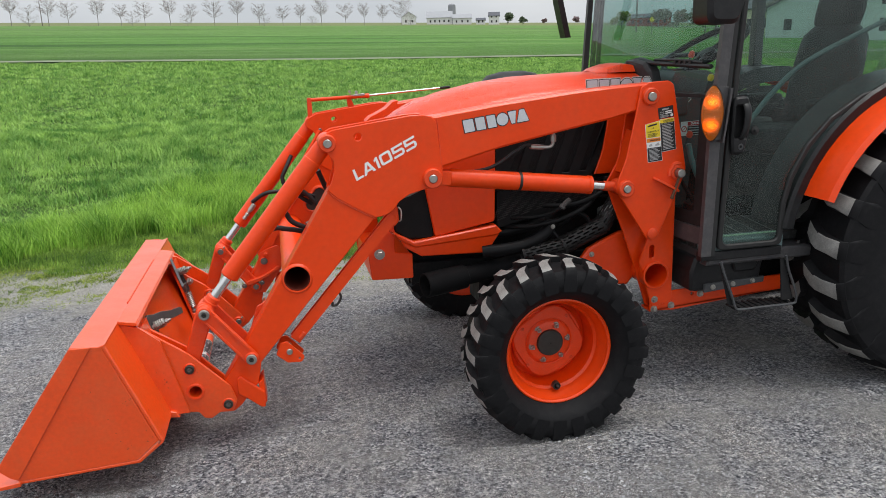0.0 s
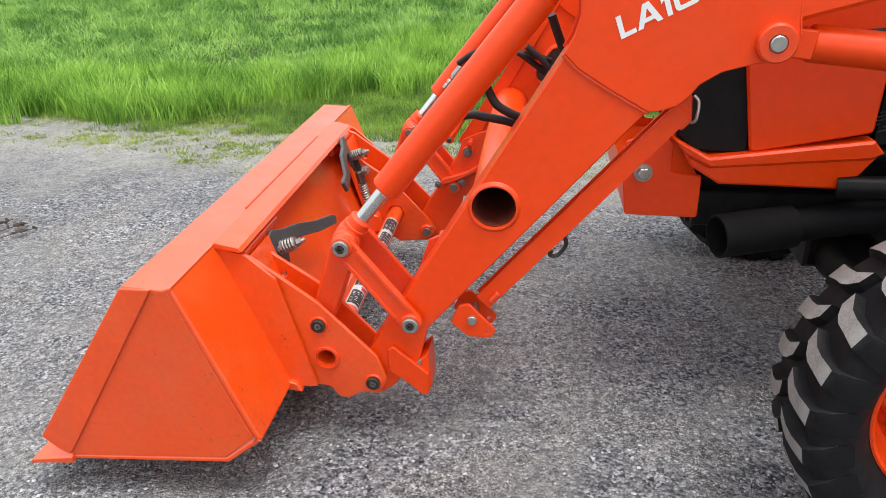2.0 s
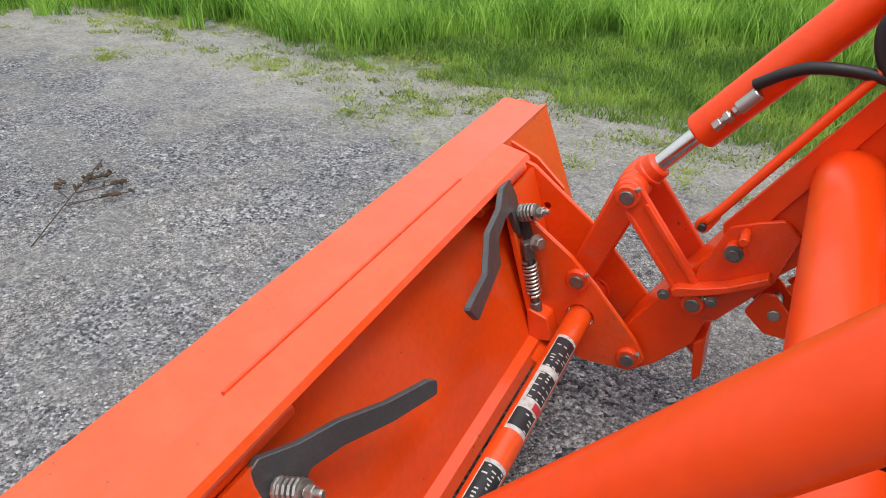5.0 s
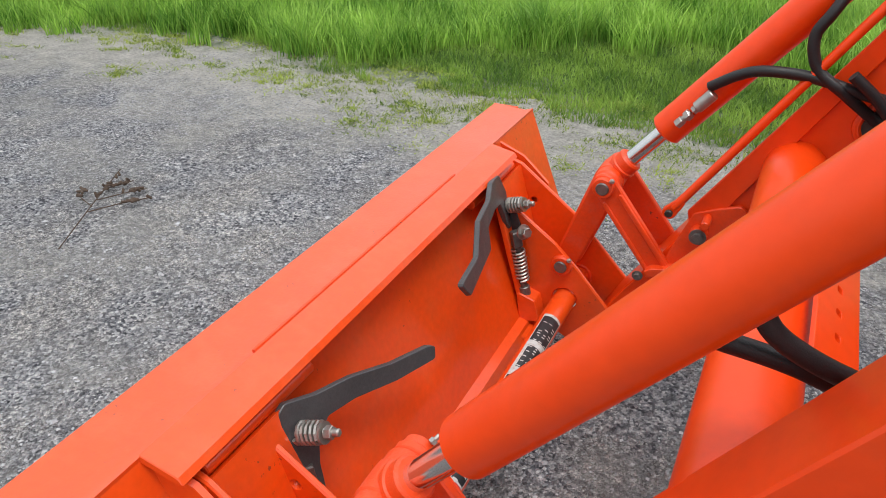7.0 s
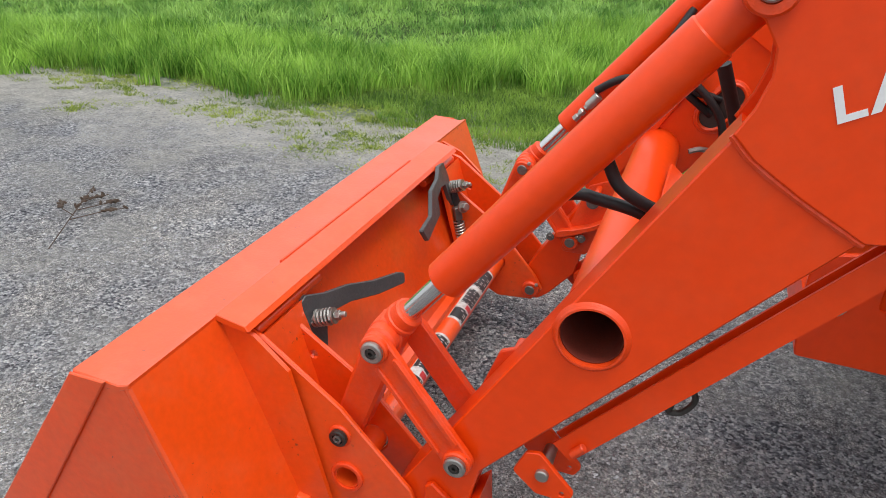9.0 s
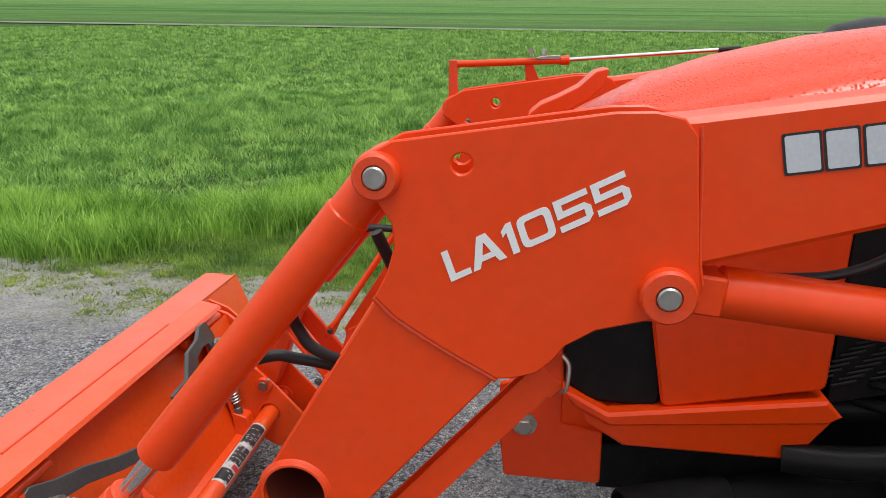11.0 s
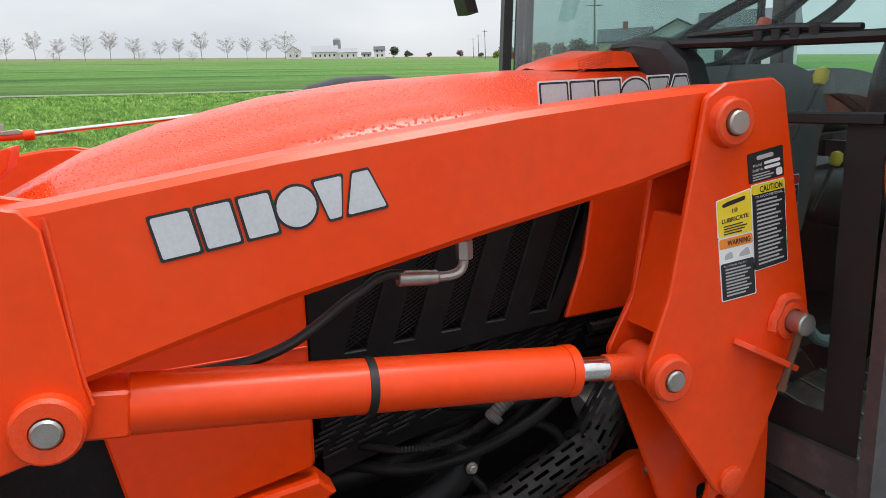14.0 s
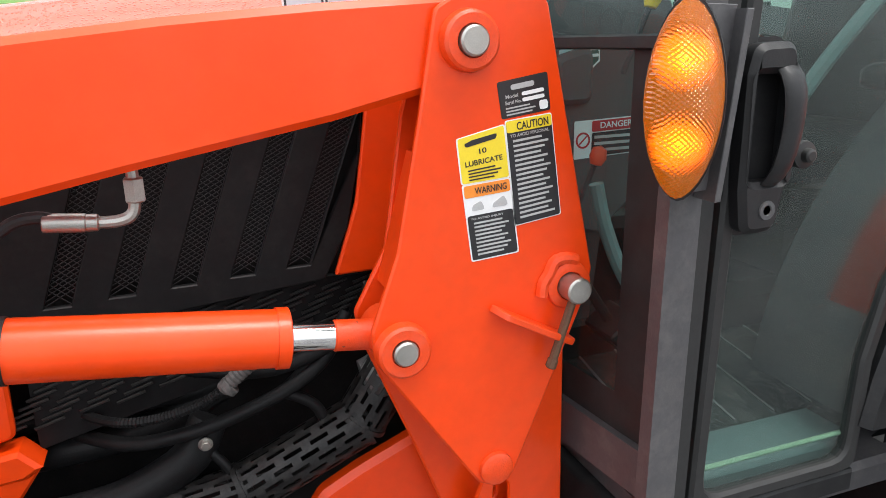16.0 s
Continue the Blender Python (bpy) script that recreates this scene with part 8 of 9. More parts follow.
lathe(bm, (1.9585 + DX, y_p - 0.0022, 1.178 + DZ), (0, -1, 0), [(0, 0.011), (0, 0.0145), (0.0006, 0.0145), (0.0006, 0.011)], 20, closed=True)
rod(bm, (1.949 + DX, y_p - 0.0026, 1.169 + DZ), (1.968 + DX, y_p - 0.0026, 1.187 + DZ), 0.0013, 6, 0.0)
part("pictogram", bm, REDINK, dash)
words("lettering", "DANGER", WHITE, dash, (1.992 + DX, y_p - 0.0035, 1.1975 + DZ), 0.011, 0.066, 1.4, bold=0.02)
for k in range(3):
    bm = bmesh.new()
    box(bm, 1.981 + DX, 2.066 + DX - 0.012 * (k == 2), y_p - 0.0040, y_p - 0.0033, 1.180 + DZ - 0.0115 * k, 1.185 + DZ - 0.0115 * k, 0.0)
    part("text_bar", bm, INKTEXT, dash)
flat_on([(1.966, 1.263), (2.004, 1.265), (2.008, 1.322), (1.970, 1.322)], mat("pale_teal_vinyl", (0.42, 0.55, 0.54), 0.4, var=0.1, scale=30), "sticker", y_p - 0.001, "pale teal sticker with dark bars")
for k in range(7):
    flat_on([(1.972, 1.268 + 0.0072 * k), (2.000, 1.269 + 0.0072 * k), (2.000, 1.2725 + 0.0072 * k), (1.972, 1.2715 + 0.0072 * k)], DASH, "text_bar", y_p - 0.0025)
flat_on([(2.022, 1.322), (2.020, 1.300), (2.034, 1.288), (2.050, 1.301), (2.049, 1.323)], WHITE, "sticker", y_p - 0.001, "small white shield sticker")
flat_on([(2.025, 1.319), (2.024, 1.302), (2.034, 1.293), (2.046, 1.303), (2.046, 1.320)], mat("dark_green_vinyl", (0.05, 0.10, 0.08), 0.4, var=0.1, scale=30), "sticker", y_p - 0.0025)
flat_on([(2.024, 1.308), (2.046, 1.309), (2.046, 1.314), (2.024, 1.313)], WHITE, "text_bar", y_p - 0.0038)
bm = bmesh.new()
c0, nrm = Vector((2.285, YC, 1.530)), Vector((-0.50, 0, 0.866))
_, u, v = frame_of(nrm)
pts = [c0 + (u * math.cos(a) + v * math.sin(a)) * 0.215 for a in (2 * math.pi * k / 40 for k in range(41))]
sweep(bm, pts, 0.0155, 8, 1)
for a in (0.3, 2.4, 4.5):
    rod(bm, c0 - nrm * 0.03, c0 + (u * math.cos(a) + v * math.sin(a)) * 0.21, 0.012, 8)
lathe(bm, c0 - nrm * 0.045, nrm, [(0, 0), (0, 0.05), (0.03, 0.045), (0.036, 0)], 20)
rod(bm, c0 - nrm * 0.04, (2.10, YC, 1.36), 0.03, 14)
part("steering_wheel", bm, PLASTIC, tractor, "black steering wheel")


def cushion(name, c, sx, sy, sz, m_rot, parent):
    bm = bmesh.new()
    n = 8
    rings = []
    for k in range(n + 1):
        t = -1 + 2 * k / n
        f_ = (1 - abs(t) ** 3.0) ** 0.35 if abs(t) < 1 else 0.25
        rings.append([m_rot @ Vector((sx * f_ * (abs(math.cos(a)) ** 0.5) * (1 if math.cos(a) > 0 else -1), sy * t, sz * f_ * (abs(math.sin(a)) ** 0.5) * (1 if math.sin(a) > 0 else -1))) + Vector(c) for a in (2 * math.pi * (j + 0.5) / 16 for j in range(16))])
    loft(bm, rings)
    return part(name, bm, SEATCLOTH, parent, angle=60)


bm = bmesh.new()
box(bm, 2.62, 2.98, YC - 0.20, YC + 0.20, 0.66, 1.0, 0.02)
seat = part("seat", bm, PLASTIC, tractor, "black vinyl operator's seat")
cushion("seat_cushion", (2.78, YC, 1.06), 0.24, 0.25, 0.075, Matrix.Identity(3), seat)
cushion("seat_back", (3.00, YC, 1.36), 0.075, 0.24, 0.29, Matrix.Rotation(radians(12), 3, "Y"), seat)
cushion("head_rest", (3.06, YC, 1.70), 0.055, 0.16, 0.10, Matrix.Rotation(radians(12), 3, "Y"), seat)
for s_ in (-1, 1):
    cushion("arm_rest", (2.82, YC + s_ * 0.30, 1.25), 0.16, 0.035, 0.030, Matrix.Identity(3), seat)
bm = bmesh.new()
prism(bm, rounded([(2.36, 0.66), (2.40, 0.95), (2.55, 1.10), (2.98, 1.14), (2.98, 0.66)], 0.04, 4), YC + 0.33, YC + 0.62, 0.02)
part("side_console", bm, DASH, tractor, "dark grey side console")
for (x, y, z), m_, nm in (((2.32, YC - 0.22, 1.215), YELLOWKNOB, "yellow lever knob"), ((2.10, YC - 0.36, 1.40), YELLOWKNOB, "yellow lever knob"), ((2.07, YC - 0.24, 1.505), REDKNOB, "red lever knob"), ((2.02, YC - 0.34, 1.145), REDKNOB, "red knob"),
                         ((2.62, YC - 0.42, 1.12), YELLOWKNOB, "yellow lever knob")):
    bm = bmesh.new()
    rod(bm, (x - 0.03, y + 0.03, z - 0.12), (x, y, z), 0.005, 8)
    lv = part("control_lever", bm, BARE, dash, "slim control lever")
    bm = bmesh.new()
    lathe(bm, (x - 0.004, y, z - 0.016), (0.3, 0, 1), [(0, 0), (0.002, 0.010), (0.015, 0.015), (0.03, 0.012), (0.036, 0)], 14)
    part("knob", bm, m_, lv, nm)
bm = bmesh.new()
sweep(bm, [(1.985, 2.96, 1.11), (2.0, 2.955, 1.044), (2.03, 2.95, 0.966), (2.073, 2.95, 0.898), (2.104, 2.95, 0.878), (2.16, 2.97, 0.862)], 0.0125, 10)
part("grab_rail", bm, TEAL, tractor, "pale green bent hand rail")
bm = bmesh.new()
for k in range(2):
    prism(bm, rounded([(2.06, 0.80), (2.10, 0.76), (2.17, 0.78), (2.12, 0.84)], 0.01, 3), YC - 0.34 + 0.58 * k, YC - 0.24 + 0.58 * k, 0.004)
    rod(bm, (2.10, YC - 0.29 + 0.58 * k, 0.80), (2.0, YC - 0.29 + 0.58 * k, 0.95), 0.01, 8)
part("pedals", bm, PLASTIC, tractor)

# turn signals on the front posts, and the mirrors
for side in (-1, 1):
    lx, lz, ly = 1.868, 1.272, Y(0.744, side)
    bm = bmesh.new()
    prof = [(0.0, 1.0), (0.016, 0.985), (0.030, 0.90), (0.040, 0.70), (0.046, 0.40), (0.048, 0.0)]
    rings, N = [], 32

    def oval(k, scale):
        a = 2 * math.pi * k / N
        # pointed oval: sharper at the top and the bottom
        return 0.0425 * scale * math.cos(a) * abs(math.cos(a)) ** 0.12, 0.110 * scale * math.sin(a) * (0.91 + 0.09 * abs(math.sin(a)))
    def swing(b_):
        """Turns the lamp to face forwards and out."""
        bmesh.ops.rotate(b_, verts=b_.verts, cent=(lx, ly, lz), matrix=Matrix.Rotation(radians(44 * side), 3, "Z"))
        return b_
    for h_, s_ in prof[:-1]:
        rings.append([Vector((lx + oval(k, s_)[0], ly + side * (h_ - 0.02), lz + oval(k, s_)[1])) for k in range(N)])
    loft(bm, rings)
    lamp = part("turn_signal", swing(bm), AMBER, tractor, "lit amber turn signal lens", angle=60)
    bm = bmesh.new()
    rings = [[Vector((lx + oval(k, s_)[0], ly - side * h_, lz + oval(k, s_)[1])) for k in range(N)] for h_, s_ in ((0.0195, 1.04), (0.026, 1.05), (0.044, 0.95), (0.052, 0.7))]
    loft(bm, rings)
    part("lamp_housing", swing(bm), PLASTIC, lamp, "black lamp housing")
    bm = bmesh.new()
    prism(bm, [(1.880, 1.160), (1.942, 1.162), (1.962, 1.375), (1.900, 1.377)], Y(0.712, side), Y(0.706, side), 0.001)
    prism(bm, [(1.936, 1.15), (1.945, 1.15), (1.970, 1.37), (1.960, 1.37)], Y(0.730, side), Y(0.69, side), 0.001)
    part("lamp_bracket", bm, CABGREY, lamp)
    for dz in (0.046, -0.044):
        bm = bmesh.new()
        lathe(bm, (lx, ly - side * 0.0185, lz + dz), (0, side, 0), [(0, 0), (0.002, 0.012), (0.010, 0.023), (0.018, 0.028), (0.017, 0.029), (0.008, 0.025), (0, 0.014)], 20)
        part("reflector", swing(bm), BOWL, lamp, "shiny yellow reflector bowl")
        bm = bmesh.new()
        lathe(bm, (lx, ly - side * 0.016, lz + dz), (0, side, 0), [(0, 0), (0.003, 0.007), (0.016, 0.0075), (0.022, 0)], 10)
        part("bulb", swing(bm), BULB, lamp, "glowing bulb")
    bm = bmesh.new()
    f = Matrix.Rotation(radians(-6 * side), 4, "X")
    loft(bm, [[Vector((x, Y(0.86 + o, side), z)) for x, z in rounded([(1.72, 1.615), (1.85, 1.612), (1.875, 1.70), (1.885, 1.90), (1.72, 1.90)], 0.035, 4)] for o in (-0.05, 0.045)] +
         [[Vector((x, Y(0.86 + 0.065, side), z)) for x, z in rounded([(1.735, 1.63), (1.84, 1.63), (1.86, 1.70), (1.87, 1.885), (1.735, 1.885)], 0.03, 4)]])
    if side > 0:
        bm.free()
        bm = bmesh.new()
        loft(bm, [[Vector((x + 0.0, y, z)) for x, y in ((x0 - 0.016, 3.89), (x0 + 0.012, 3.88), (x0 + 0.018, 3.97), (x0 - 0.010, 3.98))] for x0, z in ((1.775, 1.615), (1.768, 1.64), (1.730, 1.80), (1.715, 1.90))])
    mir = part("mirror", bm, PLASTIC, tractor, "black wing mirror")
    bm = bmesh.new()
    rod(bm, (1.87 if side < 0 else 1.73, Y(0.80 if side < 0 else 0.55, side), 1.86), (1.98, Y(0.68, side), 1.86), 0.014, 10)
    part("mirror_arm", bm, PLASTIC, mir)

# ---------------------------------------------------------------- distance
def far(bearing, d):
    x, y = 0.5 + d * math.sin(radians(bearing)), 1.2 + d * math.cos(radians(bearing))
    return Vector((x, y, land(x, y)))


def strip(name, pts, width, material, label, lift=0.03):
    bm = bmesh.new()
    path = smooth_path([(x, y, 0) for x, y in pts], 8)
    rows = []
    for i, p_ in enumerate(path):
        t = (path[min(i + 1, len(path) - 1)] - path[max(i - 1, 0)]).normalized()
        n_ = Vector((-t.y, t.x, 0)) * (width / 2)
        rows.append([Vector((q.x, q.y, land(q.x, q.y) + lift)) for q in (p_ - n_, p_, p_ + n_)])
    loft(bm, rows, False, False)
    me = finish(bm, name)
    me.materials.append(material)
    return tagged(new(name, me), label, "road", kind="structure")


strip("field_track", [(-60, 42.5), (-30, 40.5), (-12, 39.8), (3, 39.2), (18, 40.6), (40, 43), (80, 50)], 1.6, mat("pale_dirt_track", (0.17, 0.20, 0.115), 0.9, var=0.3, scale=1.2), "pale dirt track across the meadow", 0.05)
strip("field_ditch", [(-200, 205), (-60, 200), (40, 196), (120, 205)], 3.0, mat("ploughed_strip", (0.10, 0.10, 0.05), 0.9, var=0.3, scale=0.5), "dark furrow at the far side of the field", 0.05)
a, b, c, d_ = far(24.3, 620), far(26.0, 400), far(30, 270), far(44, 190)
strip("road", [(a.x, a.y), (b.x, b.y), (c.x, c.y), (d_.x, d_.y), (260, 90)], 6.0, mat("road_asphalt", (0.16, 0.16, 0.17), 0.85, var=0.15, scale=0.8), "grey country road", 0.25)

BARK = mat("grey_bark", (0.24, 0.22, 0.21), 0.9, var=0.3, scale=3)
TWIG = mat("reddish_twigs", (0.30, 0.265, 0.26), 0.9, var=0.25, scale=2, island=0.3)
rt = random.Random(5)


def limb(bm, p0, p1, r0, r1, seg=4):
    p0, p1 = Vector(p0), Vector(p1)
    a_, u, v = frame_of(p1 - p0)
    rings = [[bm.verts.new(q + (u * math.cos(2 * math.pi * k / seg) + v * math.sin(2 * math.pi * k / seg)) * r) for k in range(seg)] for q, r in ((p0, r0), (p1, r1))]
    for k in range(seg):
        bm.faces.new((rings[0][k], rings[0][(k + 1) % seg], rings[1][(k + 1) % seg], rings[1][k]))


def bare_tree(h, spread, leaves, leaf_material, label, at, group, leafsize=0.25, density=1.0, trunk_share=0.35):
    tree = thing("tree", label, "tree", at, group)
    at = Vector(at)
    bm = bmesh.new()
    tips = []

    def grow(p0, d, length, r, depth):
        p1 = p0 + d * length
        limb(bm, p0, p1, r, r * 0.62)
        if depth == 0:
            tips.append(p1)
            return
        for k in range(4 if depth > 1 else 3):
            q = Vector((rt.gauss(0, 1), rt.gauss(0, 1), rt.gauss(0.25 if leaves else 0.75, 0.7))).normalized()
            nd = (d + q * spread).normalized()
            grow(p0.lerp(p1, rt.uniform(0.55, 1.0)), nd, length * (rt.uniform(0.55, 0.8) if leaves else rt.uniform(0.70, 1.0)), r * 0.56, depth - 1)
    grow(at, Vector((rt.uniform(-0.05, 0.05), rt.uniform(-0.05, 0.05), 1)).normalized(), h * trunk_share, h * (0.022 if leaves else 0.0095), 4)
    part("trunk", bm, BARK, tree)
    bm = bmesh.new()
    for tip in tips:
        if leaves:
            for k in range(int(leaves * density)):
                c = tip + Vector((rt.gauss(0, 1), rt.gauss(0, 1), rt.gauss(0, 0.8))) * h * 0.055
                q = Matrix.Rotation(rt.uniform(0, 6.28), 3, "Z") @ Matrix.Rotation(rt.uniform(0, 3), 3, "X")
                s = leafsize * rt.uniform(0.6, 1.4)
                bm.faces.new([bm.verts.new(c + q @ Vector((x_ * s, y_ * s, 0))) for x_, y_ in ((-1, 0), (0, -0.6), (1, 0), (0, 0.6))])
        else:
            for k in range(5):
                q = Vector((rt.gauss(0, 1), rt.gauss(0, 1), rt.gauss(0.3, 0.8))).normalized()
                limb(bm, tip, tip + q * h * rt.uniform(0.03, 0.07), h * 0.0012, h * 0.0006, 3)
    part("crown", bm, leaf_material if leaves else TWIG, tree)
    return tree


def winter_tree(h, wide, clear, label, at, group):
    """A leafless tree: a slim trunk, rising limbs that make an oval crown, and fine twigs. clear: share of bare trunk."""
    tree = thing("tree", label, "tree", at, group)
    at = Vector(at)
    bm = bmesh.new()
    top = at + Vector((rt.uniform(-0.03, 0.03) * h, rt.uniform(-0.03, 0.03) * h, h * 0.80))
    limb(bm, at - Vector((0, 0, 0.3)), at.lerp(top, 0.5), h * 0.013, h * 0.009, 6)
    limb(bm, at.lerp(top, 0.5), top, h * 0.009, h * 0.003, 5)
    ends = []
    for k in range(20):
        f_ = clear + (0.80 - clear) * k / 20
        bell = math.sin(math.pi * min(1.0, (f_ - clear + 0.12) / (1.05 - clear))) ** 0.7
        a_ = 2.4 * k + rt.uniform(-0.5, 0.5)
        p0 = at.lerp(top, f_ / 0.80)
        p1 = p0 + Vector((math.cos(a_) * wide * h * 0.42 * bell, math.sin(a_) * wide * h * 0.42 * bell, h * rt.uniform(0.12, 0.24)))
        mid_ = p0.lerp(p1, 0.5) + Vector((0, 0, -0.02 * h))
        limb(bm, p0, mid_, h * 0.0050, h * 0.0036)
        limb(bm, mid_, p1, h * 0.0036, h * 0.0016)
        ends += [(mid_, (p1 - p0).normalized()), (p0.lerp(p1, 0.75), (p1 - p0).normalized()), (p1, (p1 - p0).normalized())]
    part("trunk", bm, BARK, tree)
    bm = bmesh.new()
    for q, d in ends + [(top, Vector((0, 0, 1)))] * 2:
        for k in range(6):
            e = q + (d * 0.6 + Vector((rt.gauss(0, 1), rt.gauss(0, 1), rt.gauss(0.35, 0.6))).normalized()).normalized() * h * rt.uniform(0.06, 0.13)
            limb(bm, q, e, h * 0.0020, h * 0.0012, 3)
            for j in range(2):
                limb(bm, q.lerp(e, 0.6), q.lerp(e, 0.6) + Vector((rt.gauss(0, 1), rt.gauss(0, 1), rt.gauss(0.4, 0.7))).normalized() * h * rt.uniform(0.03, 0.07), h * 0.0015, h * 0.0009, 3)
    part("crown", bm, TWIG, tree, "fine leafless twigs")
    return tree


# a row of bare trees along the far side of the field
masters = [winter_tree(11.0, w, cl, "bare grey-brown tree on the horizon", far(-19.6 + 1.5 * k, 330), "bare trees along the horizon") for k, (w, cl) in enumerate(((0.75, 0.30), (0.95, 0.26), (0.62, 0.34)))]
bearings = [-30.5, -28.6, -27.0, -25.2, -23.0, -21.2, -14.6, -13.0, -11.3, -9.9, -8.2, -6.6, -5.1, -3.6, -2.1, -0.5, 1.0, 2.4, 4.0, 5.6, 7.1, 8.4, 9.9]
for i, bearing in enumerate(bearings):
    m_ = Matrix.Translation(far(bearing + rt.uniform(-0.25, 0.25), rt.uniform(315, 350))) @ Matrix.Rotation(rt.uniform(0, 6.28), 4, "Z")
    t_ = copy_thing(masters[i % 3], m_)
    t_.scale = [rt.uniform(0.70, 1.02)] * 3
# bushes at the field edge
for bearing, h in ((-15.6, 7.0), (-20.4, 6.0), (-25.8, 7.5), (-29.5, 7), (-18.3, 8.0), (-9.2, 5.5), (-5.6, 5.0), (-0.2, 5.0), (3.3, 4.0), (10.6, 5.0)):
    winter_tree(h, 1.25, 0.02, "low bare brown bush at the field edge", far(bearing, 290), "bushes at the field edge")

# farm and houses
SIDING = mat("white_siding", (0.66, 0.66, 0.66), 0.6, var=0.08, scale=0.6)
SIDING_Y = mat("cream_siding", (0.62, 0.58, 0.40), 0.6, var=0.08, scale=0.6)
BRICKRED = mat("red_shed_boards", (0.30, 0.07, 0.05), 0.7, var=0.15, scale=0.6)
ROOF = mat("grey_roof_metal", (0.30, 0.31, 0.33), 0.5, var=0.12, scale=0.5)
ROOF_D = mat("dark_shingles", (0.09, 0.095, 0.11), 0.8, var=0.15, scale=0.7)
PANE = mat("dark_window", (0.03, 0.035, 0.04), 0.2, var=0.1, scale=1)


def house(name, label, bearing, dist, w, dep, wall_h, roof_h, wall_mat, roof_mat, windows=4, ridge_along=True, shift=0.0, storeys=1, chimney=False):
    at = far(bearing, dist)
    th = thing(name, label, "building", at)
    yaw = Matrix.Translation(at) @ Matrix.Rotation(radians(-bearing), 4, "Z")
    L = yaw
    end = [(-dep / 2, -0.5), (dep / 2, -0.5), (dep / 2, wall_h), (0, wall_h + roof_h), (-dep / 2, wall_h)]
    if ridge_along:
        f = L @ Matrix(((0, 0, 1, 0), (1, 0, 0, 0), (0, 1, 0, 0), (0, 0, 0, 1)))
    else:
        f = L @ Matrix(((1, 0, 0, 0), (0, 0, 1, 0), (0, 1, 0, 0), (0, 0, 0, 1)))
        w, dep = dep, w
        end = [(-w / 2, -0.5), (w / 2, -0.5), (w / 2, wall_h), (0, wall_h + roof_h), (-w / 2, wall_h)]
        w, dep = dep, w
    bm = bmesh.new()
    prism(bm, end, -w / 2, w / 2, 0.0, m=f)
    part("wall", bm, wall_mat, th)
    e = abs(end[1][0])
    for s in (-1, 1):
        bm = bmesh.new()
        slope = roof_h / e
        prism(bm, [(0, wall_h + roof_h + 0.02), (s * (e + 0.4), wall_h - 0.4 * slope + 0.02), (s * (e + 0.4), wall_h - 0.4 * slope + 0.22), (0, wall_h + roof_h + 0.25)], -w / 2 - 0.4, w / 2 + 0.4, 0.0, m=f)
        part("roof", bm, roof_mat, th)
    span_ = w if ridge_along else 2 * e
    fy = -e if ridge_along else -w / 2
    for r in range(storeys):
        for k in range(windows):
            u = (-0.5 + (k + 0.5) / windows) * span_ * 0.9
            z0 = 0.9 + 2.7 * r
            bm = bmesh.new()
            prism(bm, [(u - 0.45, z0), (u + 0.45, z0), (u + 0.45, z0 + 1.3), (u - 0.45, z0 + 1.3)], fy - 0.04, fy + 0.05, 0.0, m=L @ XZ)
            part("window", bm, PANE, th)
    if chimney:
        bm = bmesh.new()
        prism(bm, [(-0.4, wall_h), (0.4, wall_h), (0.4, wall_h + roof_h + 1.2), (-0.4, wall_h + roof_h + 1.2)], -0.4, 0.4, 0.05, m=L @ XZ)
        part("chimney", bm, BRICKRED, th)
    return th


house("barn", "long white barn with a grey metal roof", 12.8, 455, 15, 11, 3.6, 3.6, SIDING, ROOF, 5)
house("barn_wing", "low white barn wing with a grey roof", 14.5, 450, 11, 8, 3.4, 2.2, SIDING, ROOF, 3)
th = thing("silo", "grey farm silo behind the barn", "silo", far(13.75, 470))
bm = bmesh.new()
lathe(bm, far(13.75, 470), (0, 0, 1), [(-1, 0), (-1, 2.3), (11.0, 2.3), (11.9, 1.6), (12.2, 0)], 20)
part("wall", bm, mat("silo_concrete", (0.24, 0.25, 0.27), 0.8, var=0.15, scale=0.5), th)
house("farmhouse", "white gabled farmhouse on the horizon", 10.5, 440, 8, 8, 4.0, 2.6, SIDING, ROOF, 2, False, storeys=1)
house("house", "white two-storey house with a dark roof", 16.9, 440, 6, 7, 4.6, 2.0, SIDING, ROOF_D, 2, storeys=2)
house("garage", "low white garage beside the house", 15.9, 440, 5, 6, 2.2, 1.2, SIDING, ROOF_D, 2)
house("shed", "long low red shed", 28.2, 300, 16, 8, 3.0, 1.4, BRICKRED, ROOF_D, 5)
house("cream_house", "cream house with a dark roof", 35.2, 120, 7.5, 7, 3.6, 1.8, SIDING_Y, ROOF_D, 3, chimney=True)
house("white_barn", "white barn with a dark gable roof", 38.8, 105, 7.0, 9, 3.6, 2.2, SIDING, ROOF_D, 2, False)
house("white_house", "white roadside house with a dark roof", 43.5, 95, 10, 7, 4.6, 1.8, SIDING, ROOF_D, 3, storeys=2)

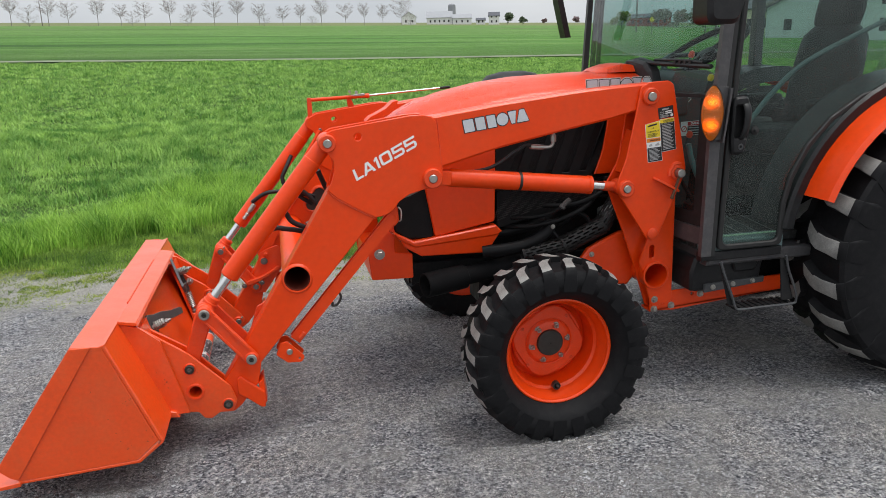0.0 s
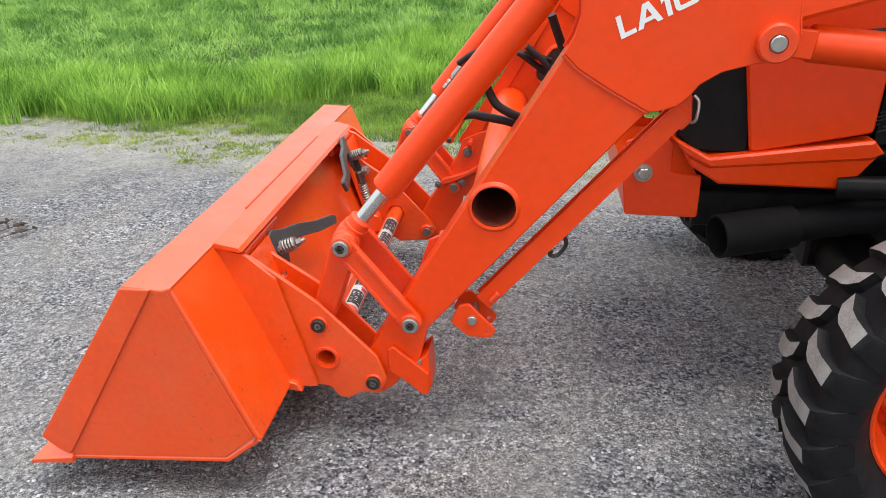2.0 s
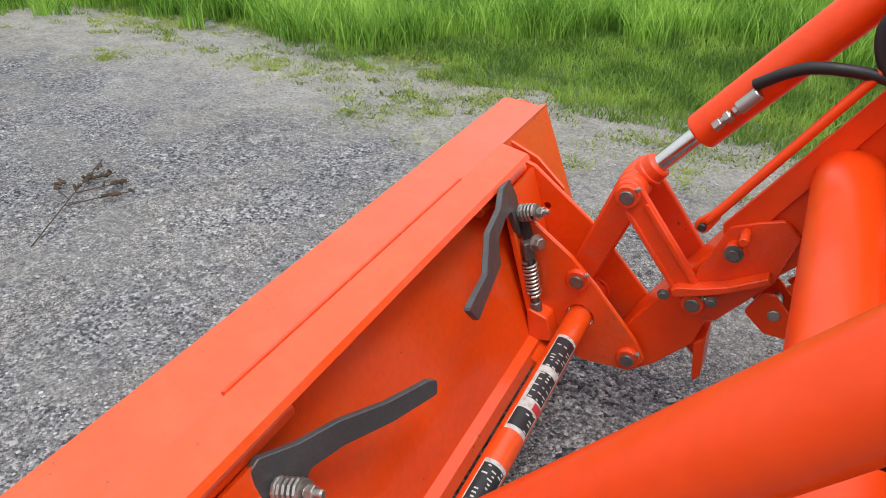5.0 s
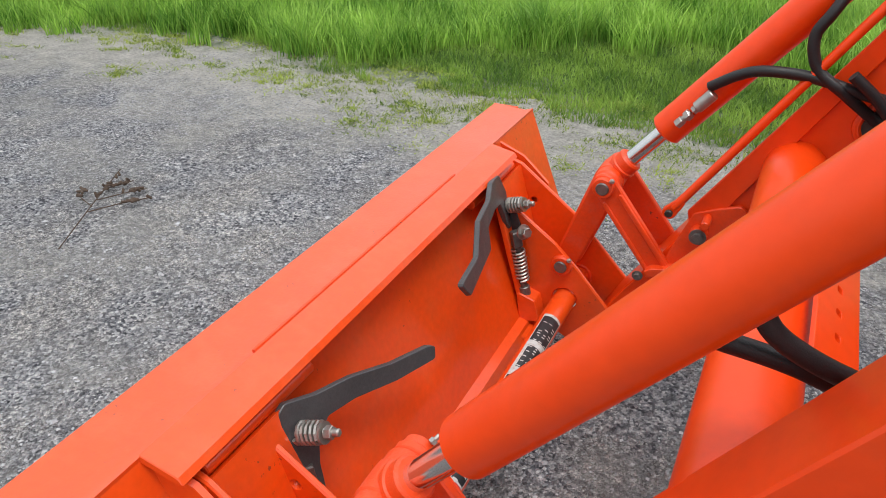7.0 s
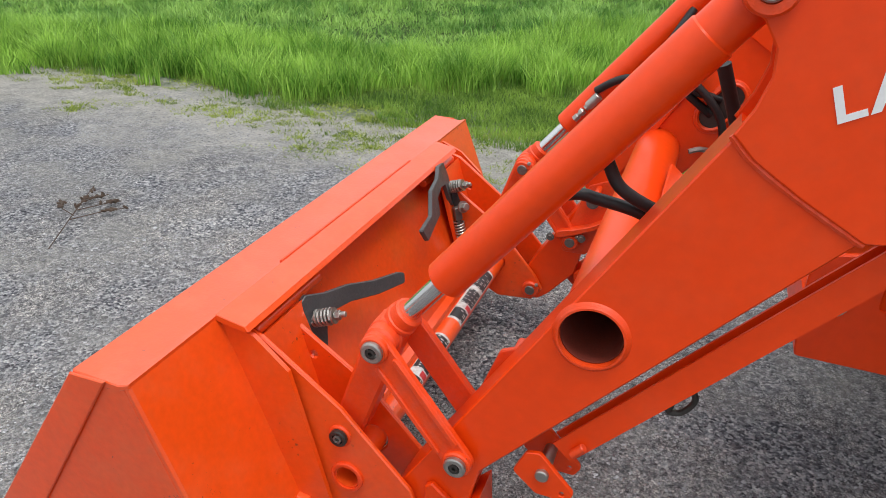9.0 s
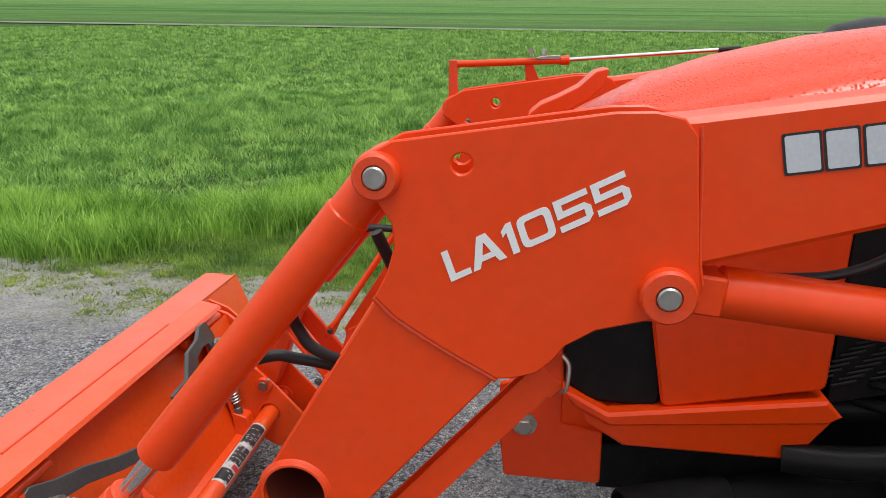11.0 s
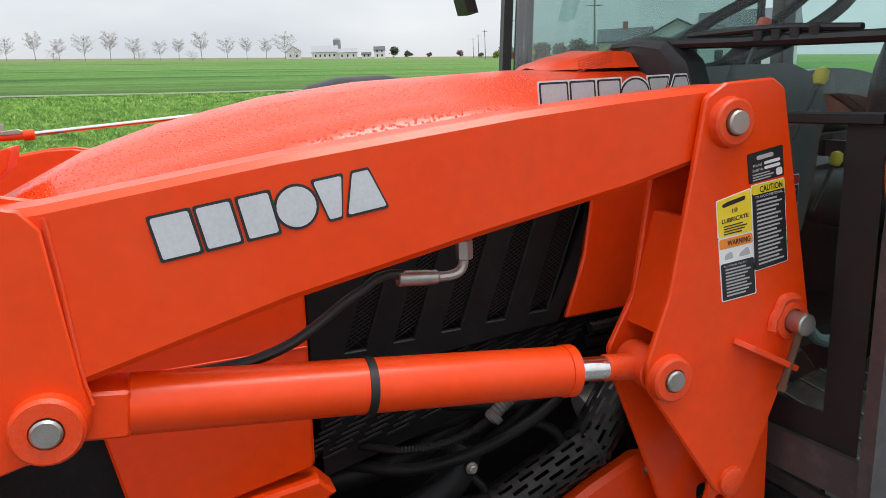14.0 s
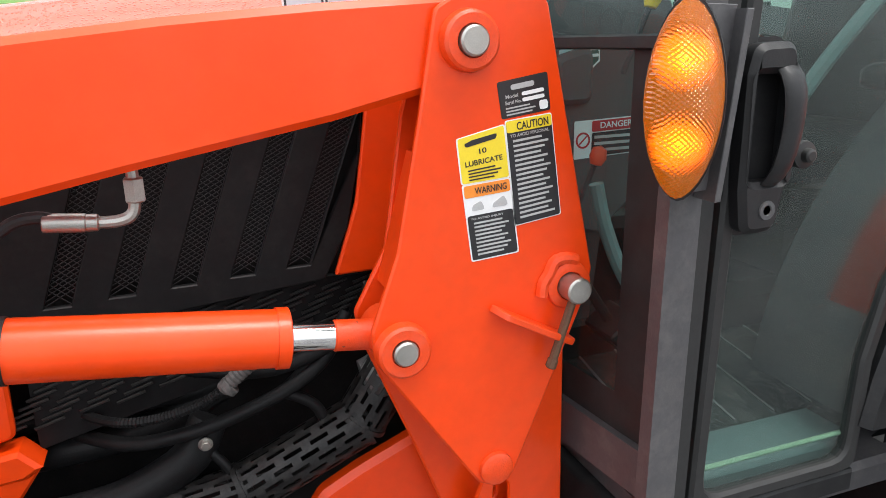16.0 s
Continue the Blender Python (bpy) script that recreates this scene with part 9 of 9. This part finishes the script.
dark_leaf = leaf_mat("dark_tree_leaves", (0.08, 0.115, 0.07), (0.16, 0.20, 0.12), 0.7, 0.2)
lime_leaf = leaf_mat("lime_tree_leaves", (0.15, 0.20, 0.03), (0.33, 0.38, 0.06), 0.7, 0.3)
pink_leaf = leaf_mat("pinkish_blossom", (0.20, 0.13, 0.14), (0.36, 0.27, 0.27), 0.8, 0.2)
grey_leaf = leaf_mat("budding_twigs", (0.20, 0.175, 0.14), (0.33, 0.29, 0.22), 0.8, 0.15)
for bearing, dist, h, leaf, lbl, size in ((17.9, 450, 10, dark_leaf, "dark round tree beside the house", 0.5), (19.1, 440, 6.5, dark_leaf, "small dark tree beside the house", 0.35), (20.7, 440, 4.5, pink_leaf, "small bare ornamental tree near the farm", 0.3),
                                          (22.9, 420, 6.5, pink_leaf, "pinkish budding tree by the road", 0.35), (24.6, 430, 5, dark_leaf, "dark round tree beside the road", 0.3), (26.3, 235, 7.5, lime_leaf, "yellow-green leafing tree beside the road", 0.28),
                                          (28.9, 250, 9.5, grey_leaf, "large budding tree beside the road", 0.3), (30.2, 240, 8.5, grey_leaf, "large budding tree beside the road", 0.3), (32.2, 150, 7.5, dark_leaf, "dark leafy roadside tree", 0.3),
                                          (36.8, 110, 8.0, grey_leaf, "bare tree between the houses", 0.14), (41.5, 130, 8, dark_leaf, "dark leafy roadside tree", 0.3)):
    bare_tree(h, 0.95, 10, leaf, lbl, far(bearing, dist), "", size, 1.0, 0.26)

WOOD = mat("weathered_pole", (0.16, 0.14, 0.12), 0.9, var=0.2, scale=2)
for bearing, dist, h in ((24.0, 430, 11), (24.4, 360, 11), (24.9, 290, 11), (27.4, 150, 9), (33.0, 100, 8.5), (-14.8, 330, 9), (-24.6, 330, 8)):
    at = far(bearing, dist)
    pole = thing("utility_pole", "weathered wooden utility pole beside the road", "pole", at, "utility poles")
    bm = bmesh.new()
    limb(bm, at - Vector((0, 0, 0.5)), at + Vector((0, 0, h)), 0.17, 0.11, 8)
    part("mast", bm, WOOD, pole)
    if bearing > 0:
        bm = bmesh.new()
        limb(bm, at + Vector((-1.0, 0.3, h - 0.7)), at + Vector((1.0, -0.3, h - 0.7)), 0.07, 0.07, 6)
        part("crossarm", bm, WOOD, pole)
at = far(28.5, 120)
sign = thing("road_sign", "yellow diamond road sign on a post", "sign", at)
bm = bmesh.new()
limb(bm, at, at + Vector((0, 0, 2.1)), 0.04, 0.04, 6)
part("post", bm, ALU, sign)
bm = bmesh.new()
prism(bm, [(at.x - 0.45, at.z + 2.2), (at.x, at.z + 1.75), (at.x + 0.45, at.z + 2.2), (at.x, at.z + 2.65)], at.y - 0.05, at.y - 0.03, 0.004)
part("plate", bm, YELLOW, sign)
